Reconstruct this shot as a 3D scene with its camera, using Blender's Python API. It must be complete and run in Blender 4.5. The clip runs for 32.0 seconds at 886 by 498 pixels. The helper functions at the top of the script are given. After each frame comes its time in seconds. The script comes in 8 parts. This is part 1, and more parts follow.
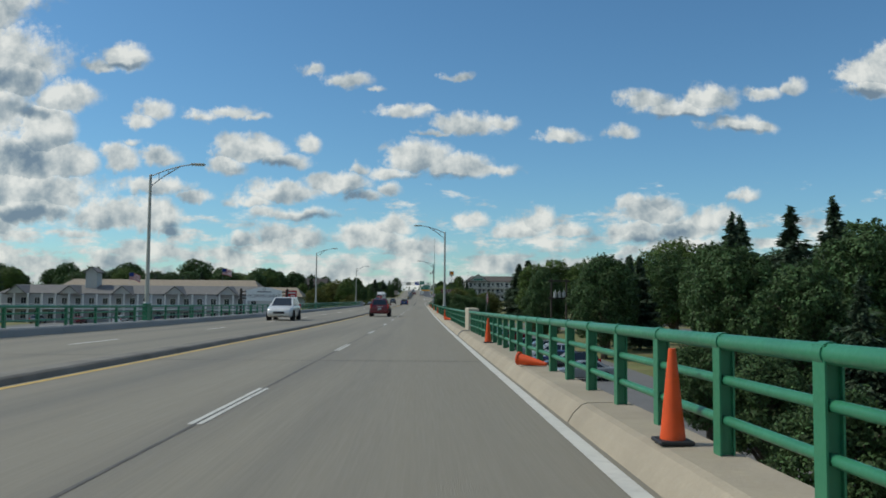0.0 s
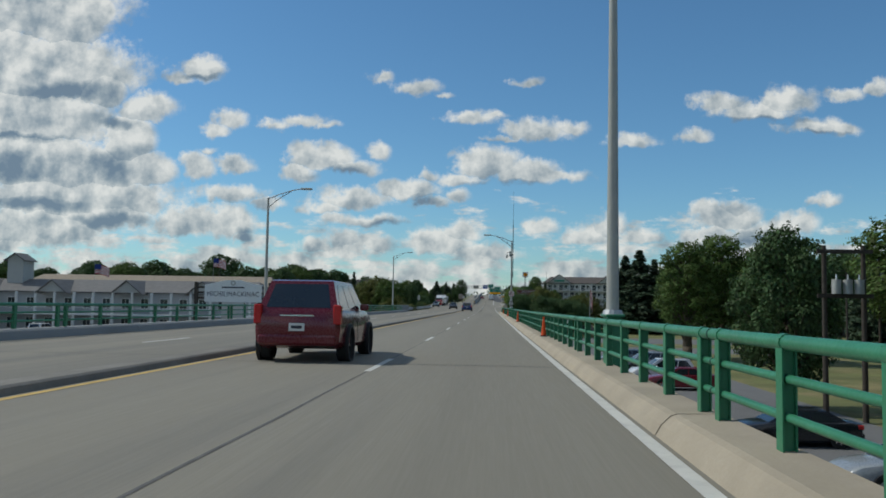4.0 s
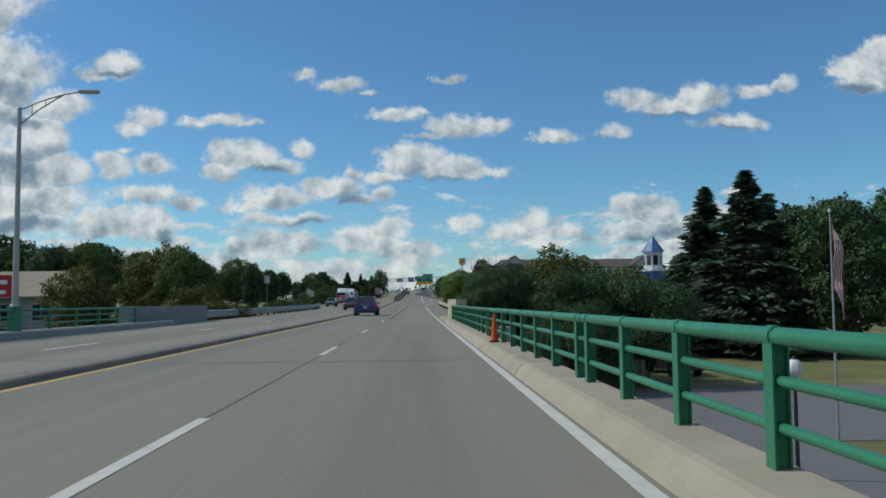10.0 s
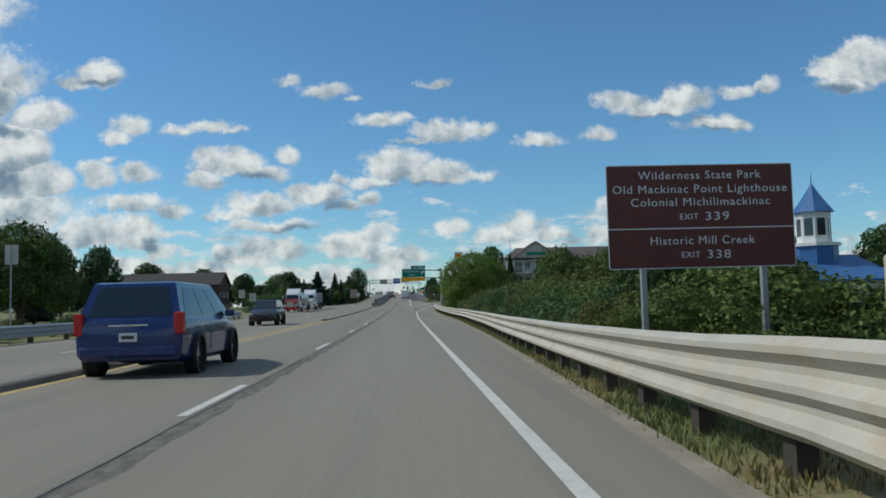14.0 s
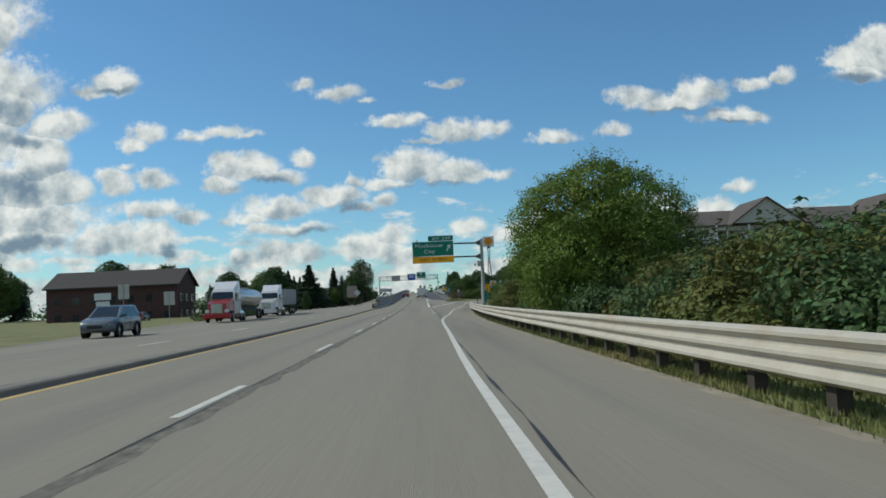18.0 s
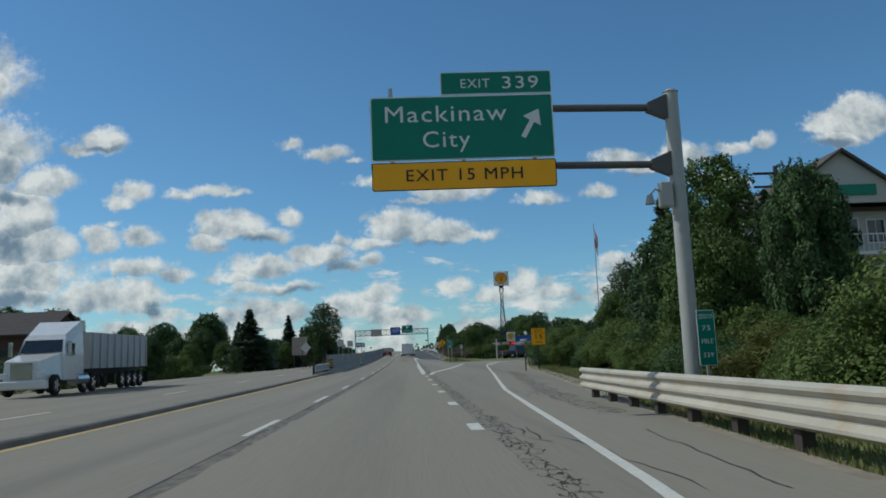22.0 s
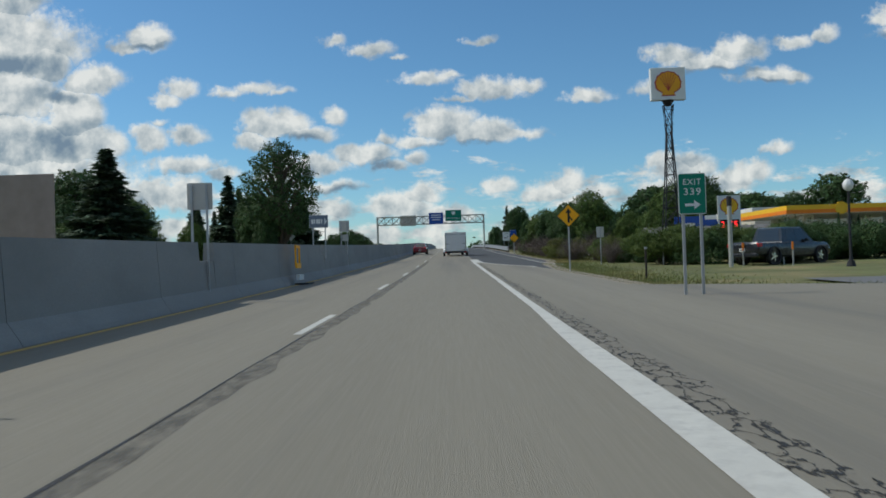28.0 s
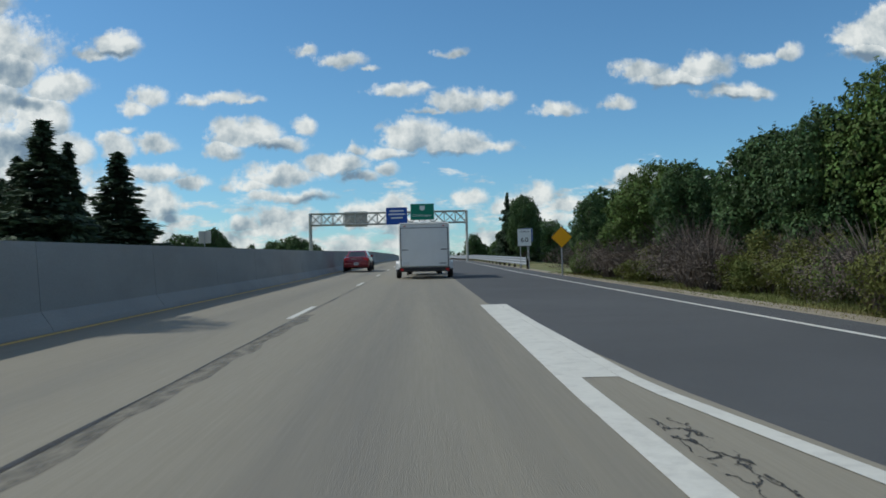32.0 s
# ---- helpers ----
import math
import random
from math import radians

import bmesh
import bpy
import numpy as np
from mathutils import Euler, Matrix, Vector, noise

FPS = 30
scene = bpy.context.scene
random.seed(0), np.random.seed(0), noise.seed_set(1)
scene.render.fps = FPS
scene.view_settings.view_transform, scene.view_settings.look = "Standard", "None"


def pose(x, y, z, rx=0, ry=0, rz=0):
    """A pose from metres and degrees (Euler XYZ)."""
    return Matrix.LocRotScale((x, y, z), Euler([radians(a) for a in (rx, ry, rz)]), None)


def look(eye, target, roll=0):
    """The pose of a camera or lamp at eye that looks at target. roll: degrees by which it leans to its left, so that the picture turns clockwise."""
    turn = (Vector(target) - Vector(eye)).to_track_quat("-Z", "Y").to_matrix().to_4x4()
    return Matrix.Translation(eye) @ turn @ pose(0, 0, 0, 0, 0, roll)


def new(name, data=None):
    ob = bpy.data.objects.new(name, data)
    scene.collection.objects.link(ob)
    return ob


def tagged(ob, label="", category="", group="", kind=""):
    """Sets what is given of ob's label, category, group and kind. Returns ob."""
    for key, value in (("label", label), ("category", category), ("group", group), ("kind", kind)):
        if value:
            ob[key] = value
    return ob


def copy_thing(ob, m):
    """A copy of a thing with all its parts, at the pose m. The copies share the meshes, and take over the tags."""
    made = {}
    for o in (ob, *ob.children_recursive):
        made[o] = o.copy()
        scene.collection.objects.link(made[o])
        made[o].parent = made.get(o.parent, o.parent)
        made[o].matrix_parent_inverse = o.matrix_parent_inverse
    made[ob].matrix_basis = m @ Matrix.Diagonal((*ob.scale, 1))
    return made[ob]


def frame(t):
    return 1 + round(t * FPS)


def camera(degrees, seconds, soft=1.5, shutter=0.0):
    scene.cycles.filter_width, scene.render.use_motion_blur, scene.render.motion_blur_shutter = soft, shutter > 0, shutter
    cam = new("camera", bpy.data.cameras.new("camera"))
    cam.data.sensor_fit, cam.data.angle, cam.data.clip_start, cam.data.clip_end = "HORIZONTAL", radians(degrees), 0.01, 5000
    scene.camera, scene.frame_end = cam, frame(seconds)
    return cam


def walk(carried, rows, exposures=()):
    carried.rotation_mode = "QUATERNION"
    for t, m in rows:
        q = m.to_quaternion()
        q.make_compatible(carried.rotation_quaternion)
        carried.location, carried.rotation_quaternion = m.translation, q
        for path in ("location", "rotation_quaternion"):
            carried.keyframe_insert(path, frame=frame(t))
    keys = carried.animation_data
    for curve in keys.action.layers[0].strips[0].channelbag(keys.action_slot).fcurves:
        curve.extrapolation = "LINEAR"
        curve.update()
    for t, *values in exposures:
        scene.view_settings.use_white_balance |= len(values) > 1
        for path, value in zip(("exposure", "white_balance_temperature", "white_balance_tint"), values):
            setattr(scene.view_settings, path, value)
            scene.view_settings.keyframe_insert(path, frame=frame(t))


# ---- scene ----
cam = camera(57.15, 32.0, soft=1.7)
PATH = [
    (0, pose(0.012, 0.00, 1.180, 93.41, -0.51, -1.54)),
    (0.5, pose(0.081, 7.58, 1.087, 91.47, -1.37, 1.92)),
    (1, pose(0.119, 15.18, 0.998, 90.15, -1.79, 6.89)),
    (1.5, pose(0.121, 22.81, 0.911, 90.16, 0.24, 8.06)),
    (2, pose(0.096, 30.48, 0.829, 90.78, 0.28, 6.99)),
    (2.5, pose(0.064, 38.20, 0.751, 94.03, 0.16, 6.05)),
    (3, pose(0.032, 45.95, 0.680, 94.23, -0.32, 5.23)),
    (3.5, pose(-0.001, 53.74, 0.617, 93.78, -0.73, 4.28)),
    (5.5, pose(-0.109, 85.08, 0.427, 93.83, -0.00, 0.79)),
    (6, pose(-0.148, 92.96, 0.393, 93.52, 0.63, 0.24)),
    (6.5, pose(-0.176, 100.86, 0.363, 93.63, 1.29, -0.27)),
    (7, pose(-0.194, 108.71, 0.338, 93.65, 1.47, -0.90)),
    (7.5, pose(-0.193, 116.46, 0.317, 93.45, 1.43, -1.39)),
    (8, pose(-0.166, 124.09, 0.297, 93.59, 0.77, -1.96)),
    (8.5, pose(-0.112, 131.59, 0.277, 93.56, 0.71, -2.72)),
    (9, pose(-0.052, 139.01, 0.259, 93.58, 0.77, -3.04)),
    (9.5, pose(-0.018, 146.40, 0.238, 93.43, 0.42, -2.10)),
    (10, pose(-0.010, 153.81, 0.215, 93.60, 0.57, -1.82)),
    (10.5, pose(-0.017, 161.26, 0.194, 93.52, 0.60, -1.98)),
    (11, pose(-0.016, 168.70, 0.172, 93.53, 0.32, -1.81)),
    (11.5, pose(-0.002, 176.07, 0.152, 93.61, 0.32, -1.51)),
    (12, pose(0.039, 183.37, 0.132, 93.66, 0.25, -2.20)),
    (12.5, pose(0.098, 190.60, 0.114, 93.76, 0.36, -2.72)),
    (13, pose(0.166, 197.78, 0.097, 93.71, 1.14, -3.03)),
    (13.5, pose(0.243, 204.90, 0.085, 93.71, 1.32, -3.02)),
    (14, pose(0.332, 211.95, 0.078, 93.90, 1.46, -2.67)),
    (14.5, pose(0.424, 218.93, 0.074, 93.95, 1.76, -3.09)),
    (16.5, pose(0.596, 246.12, 0.066, 93.98, 2.64, -2.73)),
    (17, pose(0.621, 253.04, 0.084, 94.04, 2.48, -1.48)),
    (17.5, pose(0.643, 259.99, 0.106, 94.01, 2.62, -1.24)),
    (18, pose(0.653, 266.99, 0.129, 93.92, 2.63, -1.43)),
    (18.5, pose(0.647, 274.02, 0.159, 93.87, 2.91, -0.88)),
    (19, pose(0.623, 281.07, 0.189, 93.72, 2.96, -0.58)),
    (19.5, pose(0.589, 288.14, 0.225, 93.82, 2.93, -0.84)),
    (20, pose(0.554, 295.19, 0.260, 94.06, 2.96, -1.19)),
    (20.5, pose(0.533, 302.17, 0.298, 97.41, 2.87, -1.53)),
    (21, pose(0.521, 309.06, 0.342, 98.05, 2.72, -1.90)),
    (21.5, pose(0.522, 315.89, 0.394, 98.04, 2.65, -2.15)),
    (22, pose(0.539, 322.68, 0.452, 98.08, 2.37, -2.41)),
    (22.5, pose(0.553, 329.46, 0.517, 98.03, 2.22, -2.60)),
    (23, pose(0.558, 336.22, 0.583, 96.37, 2.28, -2.11)),
    (23.5, pose(0.552, 342.95, 0.649, 96.33, 2.47, -1.91)),
    (24, pose(0.527, 349.64, 0.718, 95.28, 2.33, -1.75)),
    (24.5, pose(0.486, 356.27, 0.791, 94.93, 2.29, -0.29)),
    (26.5, pose(0.147, 382.05, 1.130, 92.80, 2.02, 0.69)),
    (27, pose(0.110, 388.47, 1.228, 91.89, 1.91, 0.60)),
    (27.5, pose(0.091, 394.87, 1.330, 91.06, 2.07, 1.01)),
    (28, pose(0.090, 401.27, 1.437, 91.11, 1.79, 0.68)),
    (28.5, pose(0.114, 407.71, 1.549, 91.18, 0.24, 0.01)),
    (29, pose(0.157, 414.20, 1.666, 91.29, 0.38, -0.81)),
    (29.5, pose(0.213, 420.74, 1.790, 91.48, 0.27, -1.04)),
    (30, pose(0.266, 427.30, 1.920, 91.62, 0.26, -1.25)),
    (30.5, pose(0.300, 433.85, 2.058, 91.76, 0.39, -1.38)),
    (31, pose(0.323, 440.37, 2.199, 91.75, 0.38, -1.48)),
    (31.5, pose(0.340, 446.88, 2.344, 91.82, 0.67, -1.50)),
    (32, pose(0.357, 453.38, 2.491, 91.86, 1.42, -1.45)),
]

walk(cam, PATH, exposures=((0.0, -0.16, 6250.0, 5.0), (1.5, -0.16, 6350.0, 6.0), (3.0, -0.22, 6300.0, 6.0), (3.5, -0.24, 6250.0, 6.0), (6.0, -0.24, 5950.0, 5.0), (11.5, -0.24, 5950.0, 5.0), (14.0, -0.16, 6050.0, 5.0), (17.0, -0.08, 6250.0, 4.0), (20.0, -0.06, 6250.0, 4.0), (20.8, -0.30, 6050.0, 4.0), (23.0, -0.32, 6000.0, 4.0), (24.5, -0.20, 6050.0, 5.0), (27.0, -0.16, 6150.0, 6.0), (29.0, -0.12, 6200.0, 6.0), (32.0, -0.08, 6100.0, 5.0)))

# ---- sky, clouds and sun ----
SUN_AZ = -78.0      # degrees from the road's direction, to its left
SUN_EL = 46.0
CLOUDS_HIGH = [
    (-0.395, 0.281, 0.019, 0.009), (-0.369, 0.290, 0.025, 0.016), (-0.138, 0.280, 0.013, 0.009), (-0.092, 0.267, 0.027, 0.011),
    (-0.059, 0.258, 0.010, 0.004), (-0.024, 0.230, 0.037, 0.009), (0.005, 0.231, 0.017, 0.006), (-0.351, 0.213, 0.015, 0.011),
    (-0.330, 0.225, 0.021, 0.013), (-0.272, 0.221, 0.025, 0.008), (-0.237, 0.224, 0.029, 0.009), (-0.206, 0.219, 0.014, 0.005),
    (-0.141, 0.184, 0.014, 0.011), (0.045, 0.276, 0.018, 0.006), (0.057, 0.212, 0.038, 0.014), (0.094, 0.216, 0.023, 0.009),
    (0.017, 0.204, 0.024, 0.004), (0.173, 0.202, 0.028, 0.009), (0.248, 0.205, 0.016, 0.011),
]
CLOUDS_MID = [
    (-0.370, 0.166, 0.022, 0.017), (-0.357, 0.187, 0.010, 0.004), (-0.321, 0.170, 0.021, 0.013), (-0.238, 0.180, 0.021, 0.018),
    (-0.207, 0.176, 0.036, 0.018), (-0.169, 0.165, 0.031, 0.010), (-0.242, 0.158, 0.021, 0.013), (-0.329, 0.129, 0.043, 0.014),
    (-0.278, 0.119, 0.022, 0.009), (-0.378, 0.095, 0.051, 0.019), (-0.332, 0.092, 0.036, 0.022), (-0.310, 0.077, 0.018, 0.010),
    (-0.419, 0.074, 0.020, 0.008), (-0.108, 0.137, 0.040, 0.015), (-0.174, 0.126, 0.047, 0.015), (-0.209, 0.114, 0.028, 0.010),
    (-0.070, 0.122, 0.021, 0.009), (-0.168, 0.100, 0.055, 0.008), (-0.038, 0.130, 0.015, 0.011),
]
CLOUDS_BANK = [
    (-0.005, 0.171, 0.039, 0.020), (-0.041, 0.153, 0.034, 0.010), (-0.078, 0.157, 0.010, 0.009), (0.044, 0.161, 0.042, 0.017),
    (0.087, 0.157, 0.031, 0.008), (0.058, 0.094, 0.021, 0.011), (-0.217, 0.068, 0.028, 0.011), (-0.184, 0.074, 0.025, 0.013),
    (-0.141, 0.070, 0.021, 0.013), (-0.065, 0.072, 0.042, 0.018), (-0.035, 0.086, 0.024, 0.014), (-0.003, 0.060, 0.035, 0.013),
]
CLOUDS_RIGHT = [
    (0.279, 0.249, 0.029, 0.012), (0.318, 0.239, 0.047, 0.013), (0.361, 0.250, 0.032, 0.016), (0.392, 0.219, 0.037, 0.012),
    (0.424, 0.216, 0.019, 0.010), (0.430, 0.259, 0.020, 0.009), (0.467, 0.268, 0.014, 0.012), (0.559, 0.285, 0.032, 0.020),
    (0.598, 0.293, 0.038, 0.031), (0.569, 0.268, 0.033, 0.015), (0.534, 0.283, 0.019, 0.010),
]
CLOUDS_RIGHT_LOW = [
    (0.054, 0.094, 0.021, 0.009), (0.116, 0.083, 0.031, 0.014), (0.143, 0.095, 0.024, 0.015), (0.180, 0.082, 0.029, 0.012),
    (0.249, 0.085, 0.026, 0.009), (0.283, 0.105, 0.041, 0.019), (0.293, 0.117, 0.024, 0.011), (0.266, 0.081, 0.034, 0.015),
    (0.325, 0.087, 0.043, 0.016), (0.357, 0.096, 0.022, 0.018), (0.377, 0.100, 0.017, 0.015), (0.324, 0.066, 0.054, 0.013),
    (0.400, 0.130, 0.017, 0.009),
]
CLOUDS_LEFT = [
    (-0.631, 0.376, 0.138, 0.059), (-0.552, 0.359, 0.054, 0.055), (-0.517, 0.366, 0.026, 0.033), (-0.580, 0.284, 0.118, 0.050),
    (-0.659, 0.293, 0.084, 0.059), (-0.498, 0.260, 0.031, 0.028), (-0.440, 0.239, 0.038, 0.020), (-0.608, 0.224, 0.127, 0.042),
    (-0.462, 0.196, 0.031, 0.035), (-0.436, 0.159, 0.033, 0.024), (-0.606, 0.168, 0.126, 0.042), (-0.521, 0.156, 0.080, 0.038),
    (-0.535, 0.123, 0.125, 0.032), (-0.437, 0.116, 0.022, 0.015), (-0.579, 0.083, 0.081, 0.028), (-0.493, 0.101, 0.063, 0.023),
    (-0.640, 0.068, 0.064, 0.017), (-0.731, 0.317, 0.103, 0.119), (-0.723, 0.158, 0.101, 0.106),
]
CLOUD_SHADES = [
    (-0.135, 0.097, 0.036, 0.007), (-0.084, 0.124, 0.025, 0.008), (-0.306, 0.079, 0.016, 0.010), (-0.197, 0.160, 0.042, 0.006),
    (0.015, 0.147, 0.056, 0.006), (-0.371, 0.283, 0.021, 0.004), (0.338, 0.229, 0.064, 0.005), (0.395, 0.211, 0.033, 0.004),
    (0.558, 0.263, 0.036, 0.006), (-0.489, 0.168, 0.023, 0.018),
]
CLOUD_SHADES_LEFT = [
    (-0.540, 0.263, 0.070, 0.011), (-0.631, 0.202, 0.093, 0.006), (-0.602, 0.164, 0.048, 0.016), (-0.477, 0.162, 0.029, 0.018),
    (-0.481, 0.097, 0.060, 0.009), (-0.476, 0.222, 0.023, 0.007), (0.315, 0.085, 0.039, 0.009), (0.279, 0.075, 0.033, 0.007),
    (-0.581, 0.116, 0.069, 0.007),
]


def make_world():
    w = bpy.data.worlds.new("sky")
    scene.world = w
    w.use_nodes = True
    nt = w.node_tree
    nt.nodes.clear()
    N = lambda kind: nt.nodes.new(kind)
    L = nt.links.new

    def math_node(op, a, b=None, c=None, clamp=False):
        n = N("ShaderNodeMath")
        n.operation, n.use_clamp = op, clamp
        for i, v in enumerate((a, b, c)):
            if v is None:
                continue
            if isinstance(v, (int, float)):
                n.inputs[i].default_value = v
            else:
                L(v, n.inputs[i])
        return n.outputs[0]

    def vec_node(op, a, b=None):
        n = N("ShaderNodeVectorMath")
        n.operation = op
        for i, v in enumerate((a, b)):
            if v is None:
                continue
            if isinstance(v, tuple):
                n.inputs[i].default_value = v
            else:
                L(v, n.inputs[i])
        return n.outputs["Value"] if op in ("LENGTH", "DOT_PRODUCT") else n.outputs["Vector"]

    out = N("ShaderNodeOutputWorld")
    sky = N("ShaderNodeTexSky")
    sky.sky_type, sky.sun_disc = "NISHITA", False
    sky.sun_elevation, sky.sun_rotation = radians(SUN_EL), radians(SUN_AZ % 360)
    sky.altitude, sky.air_density, sky.dust_density, sky.ozone_density = 150, 1.0, 0.3, 2.6
    bg = N("ShaderNodeBackground")
    bg.inputs["Strength"].default_value = SKY_STRENGTH
    # clear northern air: the sky's own blue, a little deeper
    deep = N("ShaderNodeMix")
    deep.data_type, deep.blend_type = "RGBA", "MULTIPLY"
    deep.inputs[0].default_value = 1.0
    L(sky.outputs[0], deep.inputs[6])
    deep.inputs[7].default_value = (0.71, 0.98, 1.09, 1)
    L(deep.outputs[2], bg.inputs["Color"])
    tc = N("ShaderNodeTexCoord")
    sep = N("ShaderNodeSeparateXYZ")
    L(tc.outputs["Generated"], sep.inputs[0])
    ahead = math_node("MAXIMUM", sep.outputs[1], 0.12)
    u = math_node("DIVIDE", sep.outputs[0], ahead)
    v = math_node("DIVIDE", sep.outputs[2], ahead)
    uv = N("ShaderNodeCombineXYZ")
    L(u, uv.inputs[0])
    L(v, uv.inputs[1])

    def noise_node(vec, scale, detail, rough, stretch=None):
        n = N("ShaderNodeTexNoise")
        n.noise_dimensions = "2D"
        n.inputs["Scale"].default_value, n.inputs["Detail"].default_value, n.inputs["Roughness"].default_value = scale, detail, rough
        L(vec_node("MULTIPLY", vec, stretch) if stretch else vec, n.inputs["Vector"])
        return n
    big = noise_node(uv.outputs[0], 26, 4, 0.55)
    warp = vec_node("MULTIPLY", vec_node("SUBTRACT", big.outputs["Color"], (0.5, 0.5, 0.5)), (0.030, 0.022, 0.0))
    p = vec_node("ADD", uv.outputs[0], warp)
    field, height = None, None
    for (cu, cv, a, b) in CLOUDS_HIGH + CLOUDS_MID + CLOUDS_BANK + CLOUDS_RIGHT + CLOUDS_RIGHT_LOW + CLOUDS_LEFT:
        if field is not None:      # keeps the evaluation in order, one cloud after another
            p = vec_node("ADD", p, vec_node("MULTIPLY", height, (1e-7, 0.0, 0.0)))
        q = vec_node("MULTIPLY", vec_node("SUBTRACT", p, (cu, cv, 0.0)), (0.75 / a, 0.75 / b, 0.0))
        q = vec_node("MINIMUM", q, vec_node("MULTIPLY", q, (1.0, 1.5, 1.0)))      # flat bases
        thick = min(1.6, 0.45 + b / 0.024)
        d = math_node("MULTIPLY_ADD", vec_node("LENGTH", q), -thick, thick)
        hgt = vec_node("DOT_PRODUCT", q, (0.0, 1.0, 0.0))
        if field is None:
            field, height = d, hgt
        else:
            gt = math_node("GREATER_THAN", d, field)
            height = math_node("MULTIPLY_ADD", gt, math_node("SUBTRACT", hgt, height), height)
            field = math_node("MAXIMUM", field, d)
    fine = noise_node(uv.outputs[0], 52, 8, 0.66)
    field = math_node("ADD", field, math_node("MULTIPLY", math_node("SUBTRACT", fine.outputs[0], 0.52), 1.05))
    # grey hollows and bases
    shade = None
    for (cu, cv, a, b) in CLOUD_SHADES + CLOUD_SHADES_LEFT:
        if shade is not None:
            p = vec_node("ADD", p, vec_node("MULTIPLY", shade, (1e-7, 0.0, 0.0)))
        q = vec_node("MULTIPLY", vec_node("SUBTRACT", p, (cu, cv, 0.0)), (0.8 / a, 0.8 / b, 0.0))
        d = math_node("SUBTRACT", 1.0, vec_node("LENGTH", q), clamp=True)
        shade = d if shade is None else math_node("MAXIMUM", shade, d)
    # the low bank of small clouds along the horizon
    bank = noise_node(uv.outputs[0], 15, 7, 0.62, (1.0, 3.0, 1.0))
    bank_v = math_node("MULTIPLY", math_node("SUBTRACT", 0.085, v), 9.0)
    bank_f = math_node("ADD", math_node("MINIMUM", bank_v, 0.42), math_node("MULTIPLY", math_node("SUBTRACT", bank.outputs[0], 0.49), 2.8))
    bank_h = math_node("MULTIPLY", math_node("SUBTRACT", bank.outputs[0], 0.55), 2.2)
    gt = math_node("GREATER_THAN", bank_f, field)
    mx = N("ShaderNodeMix")
    L(gt, mx.inputs[0])
    L(height, mx.inputs[2])
    L(bank_h, mx.inputs[3])
    height = mx.outputs[0]
    field = math_node("MAXIMUM", field, bank_f)
    # the same broken cumulus all round, over and behind the road
    dome = N("ShaderNodeTexNoise")
    dome.inputs["Scale"].default_value, dome.inputs["Detail"].default_value, dome.inputs["Roughness"].default_value = 2.6, 6, 0.58
    L(vec_node("MULTIPLY", tc.outputs["Generated"], (1.0, 1.0, 2.2)), dome.inputs["Vector"])
    dome_f = math_node("MULTIPLY", math_node("SUBTRACT", dome.outputs[0], 0.49), 5.0)
    around = N("ShaderNodeMapRange")
    L(sep.outputs[1], around.inputs[0])
    around.inputs[1].default_value, around.inputs[2].default_value, around.inputs[3].default_value, around.inputs[4].default_value = 0.74, 0.60, 0.0, 1.0
    mx = N("ShaderNodeMix")
    L(around.outputs[0], mx.inputs[0])
    L(field, mx.inputs[2])
    L(dome_f, mx.inputs[3])
    field = mx.outputs[0]
    above = math_node("MULTIPLY", sep.outputs[2], 12.0, clamp=True)
    ramp = N("ShaderNodeMapRange")
    ramp.interpolation_type = "SMOOTHSTEP"
    L(field, ramp.inputs[0])
    ramp.inputs[1].default_value, ramp.inputs[2].default_value = -0.10, 0.50
    veil = math_node("ADD", math_node("SUBTRACT", 1.0, around.outputs[0]), above, clamp=True)
    mask = math_node("MULTIPLY", math_node("MULTIPLY", ramp.outputs[0], veil), 0.95)
    # light on the billows: bright towards the top and the sun, grey in the body and at the flat base
    up1 = noise_node(uv.outputs[0], 24, 5, 0.55)
    up2 = noise_node(vec_node("ADD", uv.outputs[0], (-0.010, 0.012, 0.0)), 24, 5, 0.55)
    relief = math_node("MULTIPLY", math_node("SUBTRACT", up1.outputs[0], up2.outputs[0]), 1.5)
    body = math_node("MULTIPLY", math_node("MINIMUM", math_node("SUBTRACT", field, 0.30), 0.9), -0.16)
    tone = math_node("ADD", math_node("ADD", math_node("MULTIPLY", height, 0.22), relief), math_node("ADD", body, 0.74))
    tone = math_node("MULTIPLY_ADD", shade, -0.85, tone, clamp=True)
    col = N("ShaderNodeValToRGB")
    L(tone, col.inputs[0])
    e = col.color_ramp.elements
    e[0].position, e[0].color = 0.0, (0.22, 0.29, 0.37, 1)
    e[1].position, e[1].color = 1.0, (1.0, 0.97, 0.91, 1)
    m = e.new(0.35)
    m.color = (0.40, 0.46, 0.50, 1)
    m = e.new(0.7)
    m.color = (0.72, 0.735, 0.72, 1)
    cl = N("ShaderNodeBackground")
    L(col.outputs[0], cl.inputs["Color"])
    cl.inputs["Strength"].default_value = CLOUD_STRENGTH
    mixer = N("ShaderNodeMixShader")
    L(mask, mixer.inputs[0])
    L(bg.outputs[0], mixer.inputs[1])
    L(cl.outputs[0], mixer.inputs[2])
    L(mixer.outputs[0], out.inputs[0])


